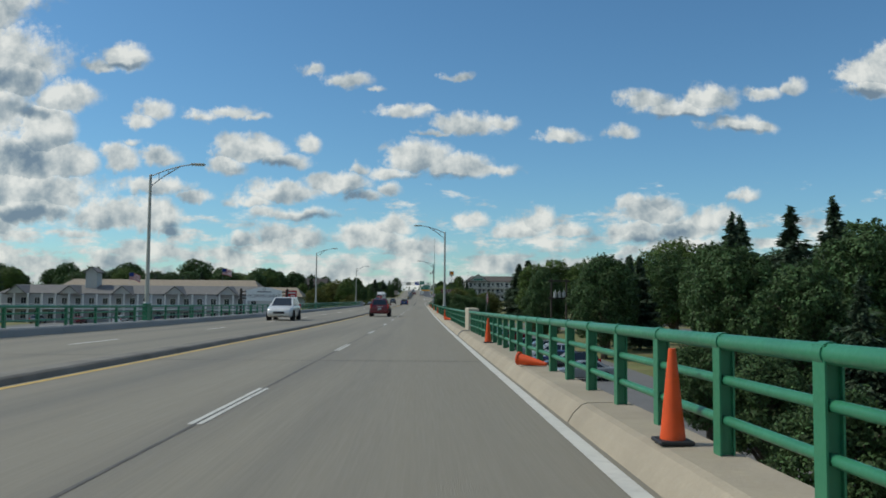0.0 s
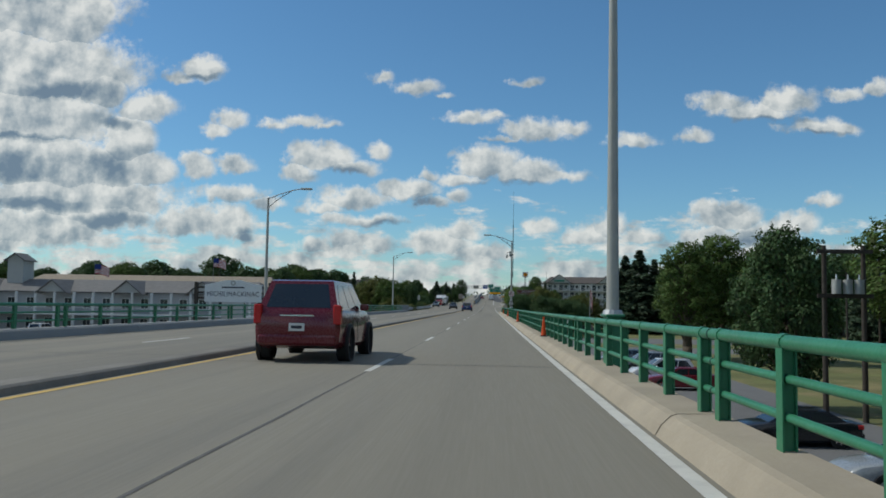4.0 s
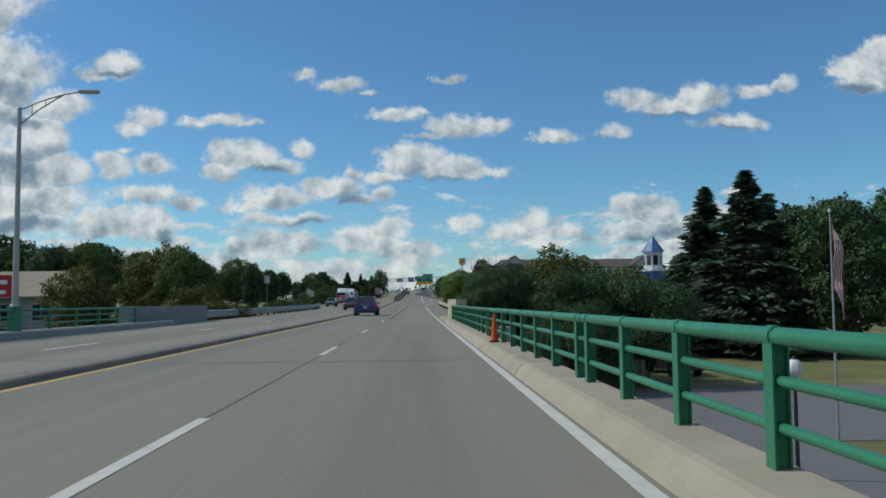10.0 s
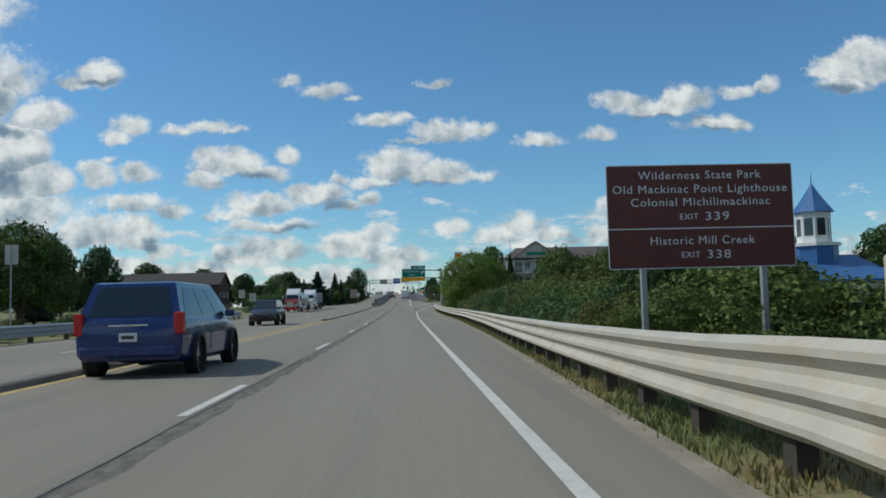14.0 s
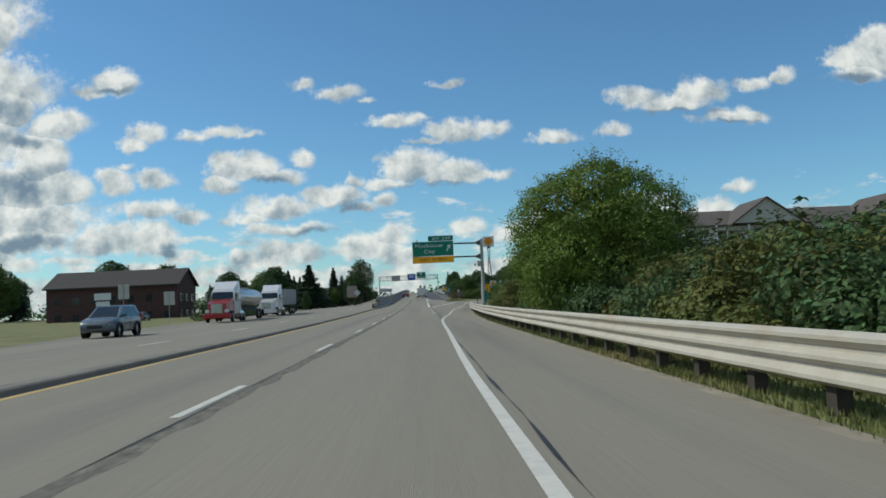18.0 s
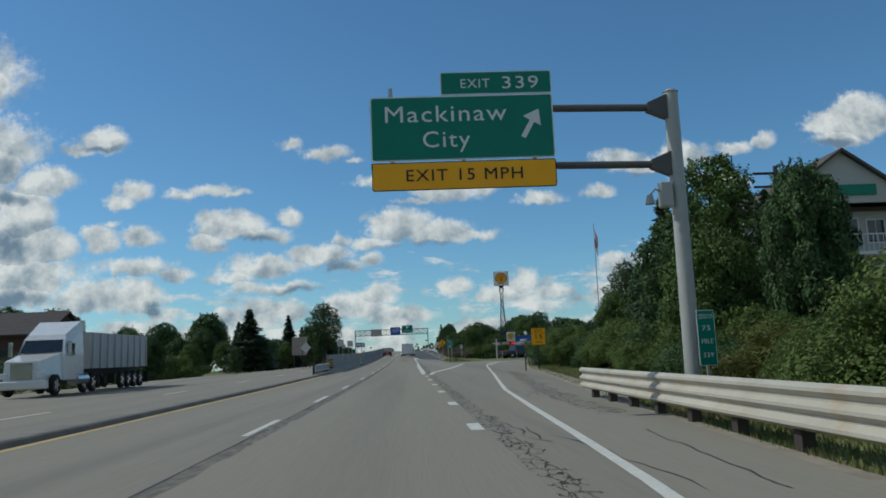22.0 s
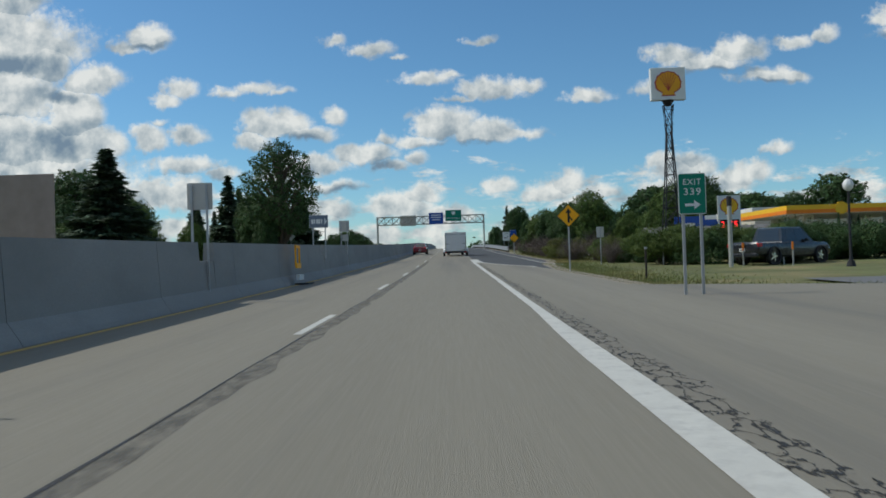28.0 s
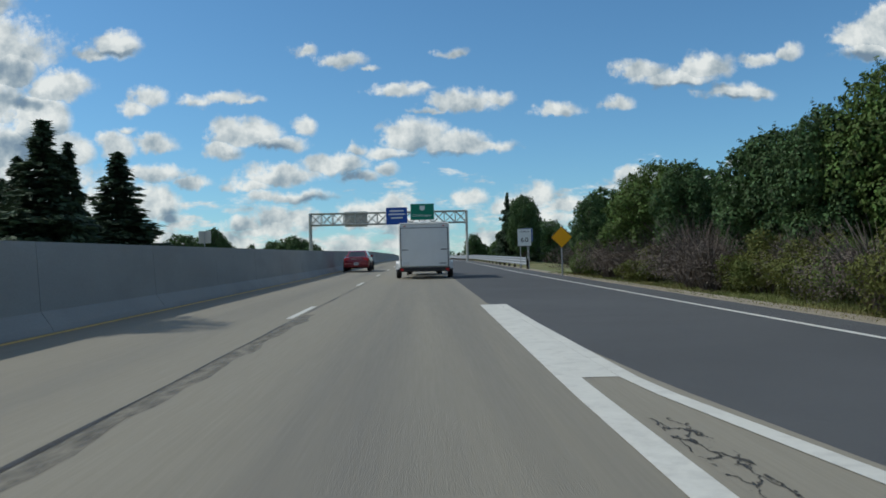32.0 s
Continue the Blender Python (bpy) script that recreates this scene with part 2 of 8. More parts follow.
SKY_STRENGTH = 0.103
CLOUD_STRENGTH = 0.88
make_world()
sun_data = bpy.data.lights.new("sun", "SUN")
sun_data.energy, sun_data.angle, sun_data.color = 3.0, radians(0.6), (1.0, 0.93, 0.82)
sun_lamp = new("sun", sun_data)
_az, _el = radians(SUN_AZ), radians(SUN_EL)
sun_from = Vector((math.sin(_az) * math.cos(_el), math.cos(_az) * math.cos(_el), math.sin(_el)))
sun_lamp.matrix_world = look(sun_from * 300, (0, 0, 0))


# ---- mesh builder ----
class MB:
    """Collects vertices and faces of one part."""

    def __init__(self):
        self.v, self.f = [], []

    def add(self, vs, fs):
        n = len(self.v)
        self.v.extend(vs)
        self.f.extend([tuple(i + n for i in f) for f in fs])
        return self

    def box(self, x0, x1, y0, y1, z0, z1, b=0.0):
        if b <= 0:
            vs = [(x, y, z) for z in (z0, z1) for y in (y0, y1) for x in (x0, x1)]
            return self.add(vs, [(0, 2, 3, 1), (4, 5, 7, 6), (0, 1, 5, 4), (2, 6, 7, 3), (0, 4, 6, 2), (1, 3, 7, 5)])
        c, h = Vector(((x0 + x1) / 2, (y0 + y1) / 2, (z0 + z1) / 2)), ((x1 - x0) / 2, (y1 - y0) / 2, (z1 - z0) / 2)
        b = min(b, min(h) * 0.9)
        bm = bmesh.new()
        bmesh.ops.create_cube(bm, size=1.0, matrix=Matrix.Diagonal((2 * h[0], 2 * h[1], 2 * h[2], 1)))
        bmesh.ops.bevel(bm, geom=bm.edges[:], offset=b, segments=1, affect="EDGES")
        bm.verts.index_update()
        self.add([tuple(v.co + c) for v in bm.verts], [tuple(v.index for v in f.verts) for f in bm.faces])
        bm.free()
        return self

    def cyl(self, p0, p1, r0, r1=None, n=10, caps=True):
        r1 = r0 if r1 is None else r1
        p0, p1 = Vector(p0), Vector(p1)
        q = (p1 - p0).to_track_quat("Z", "Y").to_matrix()
        vs = []
        for p, r in ((p0, r0), (p1, r1)):
            for i in range(n):
                a = 2 * math.pi * i / n
                vs.append(tuple(p + q @ Vector((r * math.cos(a), r * math.sin(a), 0))))
        fs = [(i, (i + 1) % n, n + (i + 1) % n, n + i) for i in range(n)]
        if caps:
            fs += [tuple(reversed(range(n))), tuple(range(n, 2 * n))]
        return self.add(vs, fs)

    def tube(self, pts, r, n=8):
        rs = r if isinstance(r, (list, tuple)) else [r] * len(pts)
        pts = [Vector(p) for p in pts]
        vs = []
        for k, p in enumerate(pts):
            d = (pts[min(k + 1, len(pts) - 1)] - pts[max(k - 1, 0)])
            q = d.to_track_quat("Z", "Y").to_matrix()
            for i in range(n):
                a = 2 * math.pi * i / n
                vs.append(tuple(p + q @ Vector((rs[k] * math.cos(a), rs[k] * math.sin(a), 0))))
        fs = [(k * n + i, k * n + (i + 1) % n, (k + 1) * n + (i + 1) % n, (k + 1) * n + i) for k in range(len(pts) - 1) for i in range(n)]
        fs += [tuple(reversed(range(n))), tuple(range((len(pts) - 1) * n, len(pts) * n))]
        return self.add(vs, fs)

    def sweep(self, profile, ys, at):
        """A closed profile of (x, z) carried along y; at(y) gives the shift (dx, dz)."""
        n = len(profile)
        vs = []
        for y in ys:
            dx, dz = at(y)
            vs.extend([(px + dx, y, pz + dz) for px, pz in profile])
        fs = [(k * n + i, k * n + (i + 1) % n, (k + 1) * n + (i + 1) % n, (k + 1) * n + i) for k in range(len(ys) - 1) for i in range(n)]
        fs += [tuple(range(n)), tuple(reversed(range((len(ys) - 1) * n, len(ys) * n)))]
        return self.add(vs, fs)

    def plate(self, outline, y0, y1):
        """A flat shape of (x, z) points with thickness along y."""
        n = len(outline)
        vs = [(x, y0, z) for x, z in outline] + [(x, y1, z) for x, z in outline]
        fs = [tuple(range(n)), tuple(reversed(range(n, 2 * n)))] + [(i, n + i, n + (i + 1) % n, (i + 1) % n) for i in range(n)]
        return self.add(vs, fs)

    def prism(self, outline, x0, x1):
        """A flat shape of (y, z) points with thickness along x."""
        n = len(outline)
        vs = [(x0, y, z) for y, z in outline] + [(x1, y, z) for y, z in outline]
        fs = [tuple(reversed(range(n))), tuple(range(n, 2 * n))] + [(i, (i + 1) % n, n + (i + 1) % n, n + i) for i in range(n)]
        return self.add(vs, fs)

    def loft(self, rings, close=True):
        n = len(rings[0])
        vs = [p for r in rings for p in r]
        fs = [(k * n + i, k * n + (i + 1) % n, (k + 1) * n + (i + 1) % n, (k + 1) * n + i) for k in range(len(rings) - 1) for i in range(n)]
        if close:
            fs += [tuple(reversed(range(n))), tuple(range((len(rings) - 1) * n, len(rings) * n))]
        return self.add(vs, fs)

    def mesh(self, name, material, smooth=False, fix=True):
        me = bpy.data.meshes.new(name)
        me.from_pydata([tuple(p) for p in self.v], [], self.f)
        if fix and len(self.f) < 4000:
            bm = bmesh.new()
            bm.from_mesh(me)
            bmesh.ops.recalc_face_normals(bm, faces=bm.faces[:])
            bm.to_mesh(me)
            bm.free()
        me.materials.append(material)
        if smooth:
            me.polygons.foreach_set("use_smooth", [True] * len(me.polygons))
            me.set_sharp_from_angle(angle=radians(38))
        me.update()
        return me


def part(name, mb, material, parent=None, label="", smooth=False):
    """One mesh object, under a thing or a part when a parent is given."""
    ob = new(name, mb.mesh(name, material, smooth) if isinstance(mb, MB) else mb)
    if parent is not None:
        ob.parent = parent
    if label:
        tagged(ob, label)
    return ob


def thing(name, label, category, at=(0, 0, 0), turn=0.0, group="", kind=""):
    ob = new(name)
    ob.empty_display_size = 0.3
    ob.matrix_world = pose(at[0], at[1], at[2], 0, 0, turn)
    return tagged(ob, label, category, group, kind)


def structure(name, mb, material, label, category, smooth=False):
    return tagged(part(name, mb, material, None, "", smooth), label, category, "", "structure")


# ---- materials ----
def material(name, base, rough=0.7, metal=0.0, vary=0.25, scale=2.0, fine=40.0, bump=0.0, bump_scale=60.0, spec=0.4, island=0.0, tint=None, tint_scale=0.6, tint_amount=0.5, coat=0.0, shift=(1, 1, 1), translucent=0.0, random_object=0.0):
    """A procedural surface: a base colour varied at two scales, with fine relief."""
    m = bpy.data.materials.new(name)
    m.use_nodes = True
    nt = m.node_tree
    b = nt.nodes["Principled BSDF"]
    L = nt.links.new
    b.inputs["Roughness"].default_value = rough
    b.inputs["Metallic"].default_value = metal
    b.inputs["Specular IOR Level"].default_value = spec
    b.inputs["Coat Weight"].default_value = coat
    b.inputs["Coat Roughness"].default_value = 0.08
    tc = nt.nodes.new("ShaderNodeTexCoord")
    mp = nt.nodes.new("ShaderNodeMapping")
    mp.inputs["Scale"].default_value = shift
    L(tc.outputs["Object"], mp.inputs[0])

    def nz(sc, det=4.0):
        n = nt.nodes.new("ShaderNodeTexNoise")
        n.inputs["Scale"].default_value, n.inputs["Detail"].default_value, n.inputs["Roughness"].default_value = sc, det, 0.6
        L(mp.outputs[0], n.inputs["Vector"])
        return n

    def mix(fac, a, c, mode="MIX"):
        n = nt.nodes.new("ShaderNodeMix")
        n.data_type, n.blend_type = "RGBA", mode
        for sock, v in ((n.inputs[0], fac), (n.inputs[6], a), (n.inputs[7], c)):
            if isinstance(v, (int, float)):
                sock.default_value = v
            elif isinstance(v, tuple):
                sock.default_value = (*v[:3], 1)
            else:
                L(v, sock)
        return n.outputs[2]

    def band(src, lo, hi, a, c):
        n = nt.nodes.new("ShaderNodeMapRange")
        L(src, n.inputs[0])
        n.inputs[1].default_value, n.inputs[2].default_value, n.inputs[3].default_value, n.inputs[4].default_value = lo, hi, a, c
        return n.outputs[0]
    dark = tuple(c * (1 - vary) for c in base)
    lite = tuple(min(1.0, c * (1 + vary)) for c in base)
    big, small = nz(scale, 5.0), nz(fine, 3.0)
    col = mix(band(big.outputs[0], 0.3, 0.7, 0, 1), dark, lite)
    col = mix(band(small.outputs[0], 0.3, 0.7, 0, 0.35), col, dark)
    if tint:
        t = nz(tint_scale, 6.0)
        col = mix(band(t.outputs[0], 0.5, 0.68, 0, tint_amount), col, tint)
    if island or random_object:
        g = nt.nodes.new("ShaderNodeNewGeometry" if island else "ShaderNodeObjectInfo")
        hsv = nt.nodes.new("ShaderNodeHueSaturation")
        k = island or random_object
        src = g.outputs["Random Per Island"] if island else g.outputs["Random"]
        L(band(src, 0, 1, 1 - k, 1 + k), hsv.inputs["Value"])
        L(band(src, 0, 1, 0.5 - 0.035 * k, 0.5 + 0.035 * k), hsv.inputs["Hue"])
        L(col, hsv.inputs["Color"])
        col = hsv.outputs[0]
    L(col, b.inputs["Base Color"])
    L(band(small.outputs[0], 0.3, 0.7, max(0.02, rough - 0.08), min(1.0, rough + 0.08)), b.inputs["Roughness"])
    if bump:
        bn = nt.nodes.new("ShaderNodeBump")
        bn.inputs["Strength"].default_value, bn.inputs["Distance"].default_value = bump, 0.02
        L(nz(bump_scale, 4.0).outputs[0], bn.inputs["Height"])
        L(bn.outputs[0], b.inputs["Normal"])
    if translucent:
        out = nt.nodes["Material Output"]
        tr = nt.nodes.new("ShaderNodeBsdfTranslucent")
        L(col, tr.inputs["Color"])
        ms = nt.nodes.new("ShaderNodeMixShader")
        ms.inputs[0].default_value = translucent
        L(b.outputs[0], ms.inputs[1])
        L(tr.outputs[0], ms.inputs[2])
        L(ms.outputs[0], out.inputs[0])
    return m


def glow(name, colour, strength):
    m = bpy.data.materials.new(name)
    m.use_nodes = True
    b = m.node_tree.nodes["Principled BSDF"]
    b.inputs["Base Color"].default_value = (*colour, 1)
    b.inputs["Emission Color"].default_value = (*colour, 1)
    b.inputs["Emission Strength"].default_value = strength
    return m


CONCRETE_ROAD = material("road_concrete", (0.228, 0.208, 0.164), 0.85, vary=0.12, scale=0.25, fine=25, bump=0.25, bump_scale=120, tint=(0.155, 0.145, 0.125), tint_scale=0.35, tint_amount=0.75, shift=(1.5, 0.03, 1))
ASPHALT = material("grey_asphalt", (0.16, 0.16, 0.16), 0.9, vary=0.15, scale=0.3, fine=60, bump=0.4, bump_scale=150, tint=(0.10, 0.10, 0.10), tint_scale=0.3, tint_amount=0.5)
DARK_ASPHALT = material("dark_asphalt", (0.075, 0.077, 0.08), 0.9, vary=0.15, scale=0.3, fine=60, bump=0.4, bump_scale=150)
TAR = material("tar_seal", (0.028, 0.027, 0.026), 0.6, vary=0.3, scale=3)
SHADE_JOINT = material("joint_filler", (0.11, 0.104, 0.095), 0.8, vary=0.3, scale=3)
KERB = material("kerb_concrete", (0.37, 0.315, 0.235), 0.88, vary=0.16, scale=0.8, fine=30, bump=0.35, bump_scale=50, tint=(0.30, 0.26, 0.2), tint_scale=1.4, tint_amount=0.45)
WALL_CONCRETE = material("wall_concrete", (0.44, 0.395, 0.30), 0.88, vary=0.1, scale=0.6, fine=30, bump=0.25, bump_scale=60, tint=(0.34, 0.30, 0.23), tint_scale=0.8, tint_amount=0.4)
BARRIER_CONCRETE = material("barrier_concrete", (0.27, 0.275, 0.27), 0.88, vary=0.14, scale=0.5, fine=30, bump=0.25, bump_scale=60, tint=(0.20, 0.205, 0.2), tint_scale=0.7, tint_amount=0.5, shift=(1, 0.4, 1))
MEDIAN_DARK = material("weathered_median", (0.20, 0.185, 0.16), 0.9, vary=0.25, scale=0.8, fine=20, bump=0.3, bump_scale=40)
WHITE_PAINT = material("white_road_paint", (0.56, 0.55, 0.50), 0.75, vary=0.08, scale=2, fine=18, tint=(0.42, 0.41, 0.38), tint_scale=5.0, tint_amount=0.6)
YELLOW_PAINT = material("yellow_road_paint", (0.60, 0.41, 0.12), 0.75, vary=0.1, scale=2, fine=18, tint=(0.4, 0.3, 0.12), tint_scale=4.0, tint_amount=0.6)
GREEN_PAINT = material("green_rail_paint", (0.042, 0.205, 0.105), 0.40, vary=0.14, scale=1.5, fine=25, tint=(0.03, 0.16, 0.09), tint_scale=2.0, tint_amount=0.5, bump=0.05)
GALVANISED = material("galvanised_steel", (0.42, 0.43, 0.44), 0.5, 0.6, vary=0.12, scale=3, fine=40)
GREY_POLE = material("grey_painted_steel", (0.40, 0.40, 0.37), 0.5, 0.15, vary=0.1, scale=2, fine=20)
BEAM_WHITE = material("weathered_white_beam", (0.46, 0.43, 0.36), 0.6, vary=0.12, scale=1.2, fine=20, tint=(0.40, 0.28, 0.16), tint_scale=1.7, tint_amount=0.45)
DARK_WOOD = material("dark_wood_post", (0.06, 0.05, 0.04), 0.9, vary=0.3, scale=4)
GRASS = material("grass_ground", (0.145, 0.155, 0.055), 0.95, vary=0.3, scale=0.25, fine=6, bump=0.8, bump_scale=30, tint=(0.27, 0.21, 0.105), tint_scale=0.2, tint_amount=0.8)
GRAVEL = material("gravel_verge", (0.30, 0.26, 0.20), 0.95, vary=0.25, scale=1.5, fine=40, bump=0.7, bump_scale=90)
RUBBER = material("tyre_rubber", (0.02, 0.02, 0.02), 0.85, vary=0.2, scale=6)
CHROME = material("chrome", (0.65, 0.65, 0.65), 0.2, 1.0, vary=0.05)
BLACK = material("black_plastic", (0.02, 0.02, 0.022), 0.6, vary=0.2, scale=5)
GLASS_DARK = material("tinted_glass", (0.02, 0.025, 0.03), 0.08, vary=0.1, spec=0.8)
RED_LAMP = material("red_lamp_lens", (0.45, 0.02, 0.02), 0.2, vary=0.15, scale=8)
CLEAR_LAMP = material("clear_lamp_lens", (0.65, 0.66, 0.66), 0.15, vary=0.1, scale=8)
PLATE_WHITE = material("white_plate", (0.65, 0.66, 0.66), 0.5, vary=0.05)
INK = material("dark_ink", (0.03, 0.03, 0.05), 0.6, vary=0.1)
LEAF = material("leaf_green", (0.100, 0.150, 0.040), 0.6, spec=0.15, vary=0.3, scale=0.4, island=0.55, translucent=0.22)
LEAF_BUSH = material("leaf_bush_olive", (0.112, 0.16, 0.042), 0.6, spec=0.15, vary=0.35, scale=0.4, island=0.4, tint=(0.145, 0.14, 0.045), tint_scale=0.25, tint_amount=0.4, translucent=0.25)
LEAF_MAPLE = material("leaf_maple_green", (0.150, 0.225, 0.040), 0.55, spec=0.2, vary=0.3, scale=0.5, island=0.35, tint=(0.22, 0.18, 0.05), tint_scale=0.35, tint_amount=0.35, translucent=0.32)
LEAF_DARK = material("leaf_dark_green", (0.070, 0.118, 0.044), 0.6, spec=0.15, vary=0.3, scale=0.4, island=0.5, translucent=0.22)
LEAF_WARM = material("leaf_turning_yellow", (0.135, 0.145, 0.04), 0.6, spec=0.15, vary=0.4, scale=0.35, island=0.22, tint=(0.08, 0.12, 0.03), tint_scale=0.5, tint_amount=0.8, translucent=0.22)
NEEDLE = material("spruce_needle", (0.062, 0.098, 0.052), 0.7, vary=0.3, scale=0.6, island=0.4, translucent=0.12)
BARK = material("tree_bark", (0.11, 0.09, 0.07), 0.95, vary=0.3, scale=4, bump=0.5, bump_scale=30)
TWIG = material("bare_twigs", (0.13, 0.105, 0.09), 0.95, vary=0.3, scale=2, island=0.3)


def cracked(name, base, scale, cover, soft=0.025, most=1.0, net=0.0):
    """Tar and broken edges that show the pavement between them."""
    m = material(name, base, 0.75, vary=0.35, scale=3)
    nt = m.node_tree
    b = nt.nodes["Principled BSDF"]
    tc = nt.nodes.new("ShaderNodeTexCoord")
    mp = nt.nodes.new("ShaderNodeMapping")
    mp.inputs["Scale"].default_value = (1.0, 0.32, 1.0)
    nt.links.new(tc.outputs["Object"], mp.inputs[0])
    n = nt.nodes.new("ShaderNodeTexNoise")
    n.inputs["Scale"].default_value, n.inputs["Detail"].default_value, n.inputs["Roughness"].default_value = scale, 7.0, 0.62
    nt.links.new(mp.outputs[0], n.inputs["Vector"])
    r = nt.nodes.new("ShaderNodeMapRange")
    nt.links.new(n.outputs[0], r.inputs[0])
    r.inputs[1].default_value, r.inputs[2].default_value = cover - soft, cover + soft
    r.inputs[4].default_value = most
    alpha = r.outputs[0]
    if net:
        bent = nt.nodes.new("ShaderNodeVectorMath")
        bent.operation = "MULTIPLY_ADD"
        nt.links.new(n.outputs["Color"], bent.inputs[0])
        bent.inputs[1].default_value = (0.22, 0.22, 0.0)
        nt.links.new(mp.outputs[0], bent.inputs[2])
        vo = nt.nodes.new("ShaderNodeTexVoronoi")
        vo.feature = "DISTANCE_TO_EDGE"
        vo.inputs["Scale"].default_value = net
        nt.links.new(bent.outputs[0], vo.inputs["Vector"])
        line = nt.nodes.new("ShaderNodeMapRange")
        nt.links.new(vo.outputs["Distance"], line.inputs[0])
        line.inputs[1].default_value, line.inputs[2].default_value, line.inputs[3].default_value, line.inputs[4].default_value = 0.015, 0.045, most, 0.0
        both = nt.nodes.new("ShaderNodeMath")
        both.operation = "MAXIMUM"
        nt.links.new(line.outputs[0], both.inputs[0])
        nt.links.new(alpha, both.inputs[1])
        alpha = both.outputs[0]
    nt.links.new(alpha, b.inputs["Alpha"])
    return m


WORN_SEAM = cracked("worn_seam", (0.10, 0.095, 0.088), 9.0, 0.52, 0.22, 0.6)
CRACKED = cracked("cracked_tar", (0.035, 0.034, 0.033), 9.0, 0.64, 0.05, 0.9, 6.5)


# ---- the road's profile and the ground ----
PROFILE_Y = [-300, -60, 0, 20, 40, 60, 80, 100, 140, 180, 200, 220, 240, 260, 280, 300, 320, 340, 360, 380, 400, 420, 440, 460, 500, 560, 650, 750, 900, 4000]
PROFILE_Z = [3.5, 0.7, 0.0, -0.24, -0.45, -0.60, -0.72, -0.81, -0.92, -1.04, -1.09, -1.11, -1.11, -1.07, -1.0, -0.89, -0.75, -0.56, -0.34, -0.08, 0.24, 0.60, 1.01, 1.49, 2.55, 4.3, 6.4, 7.6, 8.0, 8.0]
STEP = 5.0


def road_z(y):
    """Height of the carriageway: straight between multiples of STEP, so that all strips agree."""
    k = math.floor(y / STEP) * STEP
    a, b = np.interp([k, k + STEP], PROFILE_Y, PROFILE_Z)
    return float(a + (b - a) * (y - k) / STEP)


def stations(y0, y1, step=STEP):
    ys = [y0] + [k * step for k in range(math.floor(y0 / step) + 1, math.ceil(y1 / step))] + [y1]
    return ys


def smooth_step(a, b, v):
    t = min(1.0, max(0.0, (v - a) / (b - a)))
    return t * t * (3 - 2 * t)


def follow(y):
    return 0.0, road_z(y)


def strip(mb, x0, x1, y0, y1, h, step=STEP):
    """A flat band on the road between x0 and x1, which may be functions of y."""
    f0 = x0 if callable(x0) else (lambda y: x0)
    f1 = x1 if callable(x1) else (lambda y: x1)
    ys = stations(y0, y1, step)
    vs = []
    for y in ys:
        z = road_z(y) + h
        vs += [(f0(y), y, z), (f1(y), y, z)]
    fs = [(2 * k, 2 * k + 1, 2 * k + 3, 2 * k + 2) for k in range(len(ys) - 1)]
    return mb.add(vs, fs)


def table(pairs):
    return lambda y: float(np.interp(y, [p[0] for p in pairs], [p[1] for p in pairs]))


LANE_L = -2.22        # the lane line of our lane
YELLOW_X = -5.78
MEDIAN_L, MEDIAN_R = -6.55, -5.95
NB_EDGE = -14.1                    # outer edge of the other carriageway
BRIDGE_END = 203.0
TOWN_Z = -5.0


def right_edge(y):
    """Outer edge of the paved shoulder and ramp on our side."""
    return float(np.interp(y, [200, 216, 222, 228, 243, 267, 310, 330, 345, 362, 376, 395, 412, 420, 424, 440, 452, 460, 500, 600], [1.75, 2.2, 2.45, 2.72, 3.3, 3.85, 3.9, 4.4, 5.6, 7.4, 8.6, 10.6, 13.5, 14.0, 5.2, 5.0, 5.6, 6.9, 7.2, 6.8]))


def left_edge(y):
    return float(np.interp(y, [200, 280, 300, 320, 340, 390, 420, 440, 600], [-15.2, -15.6, -17.5, -20.5, -22.0, -21.0, -15.0, -12.6, -12.6]))


def ground_z(x, y):
    base_r = TOWN_Z + (road_z(y) - 0.10 - TOWN_Z) * smooth_step(215, 345, y)
    base_l = TOWN_Z + (road_z(min(y, 330)) - 0.10 - TOWN_Z) * smooth_step(200, 255, y)
    if y > 460:
        base_r = min(base_r, 1.2 + 0.004 * (y - 460))
    if y > 330:
        base_l = -0.75 + smooth_step(380, 520, y) * 1.8
    if y < 201.5:
        return TOWN_Z
    top = road_z(y) - 0.08
    if y < 206:
        top = TOWN_Z + (top - TOWN_Z) * smooth_step(201.5, 204, y)
    edge_r = right_edge(y) + (2.6 if y < 340 else 6.0)
    edge_l = left_edge(y) - 1.0
    if x > edge_r:
        return max(base_r, top - (x - edge_r) * 0.5) if base_r < top else base_r
    if x < edge_l:
        return max(base_l, top - (edge_l - x) * 0.4) if base_l < top else base_l
    return top


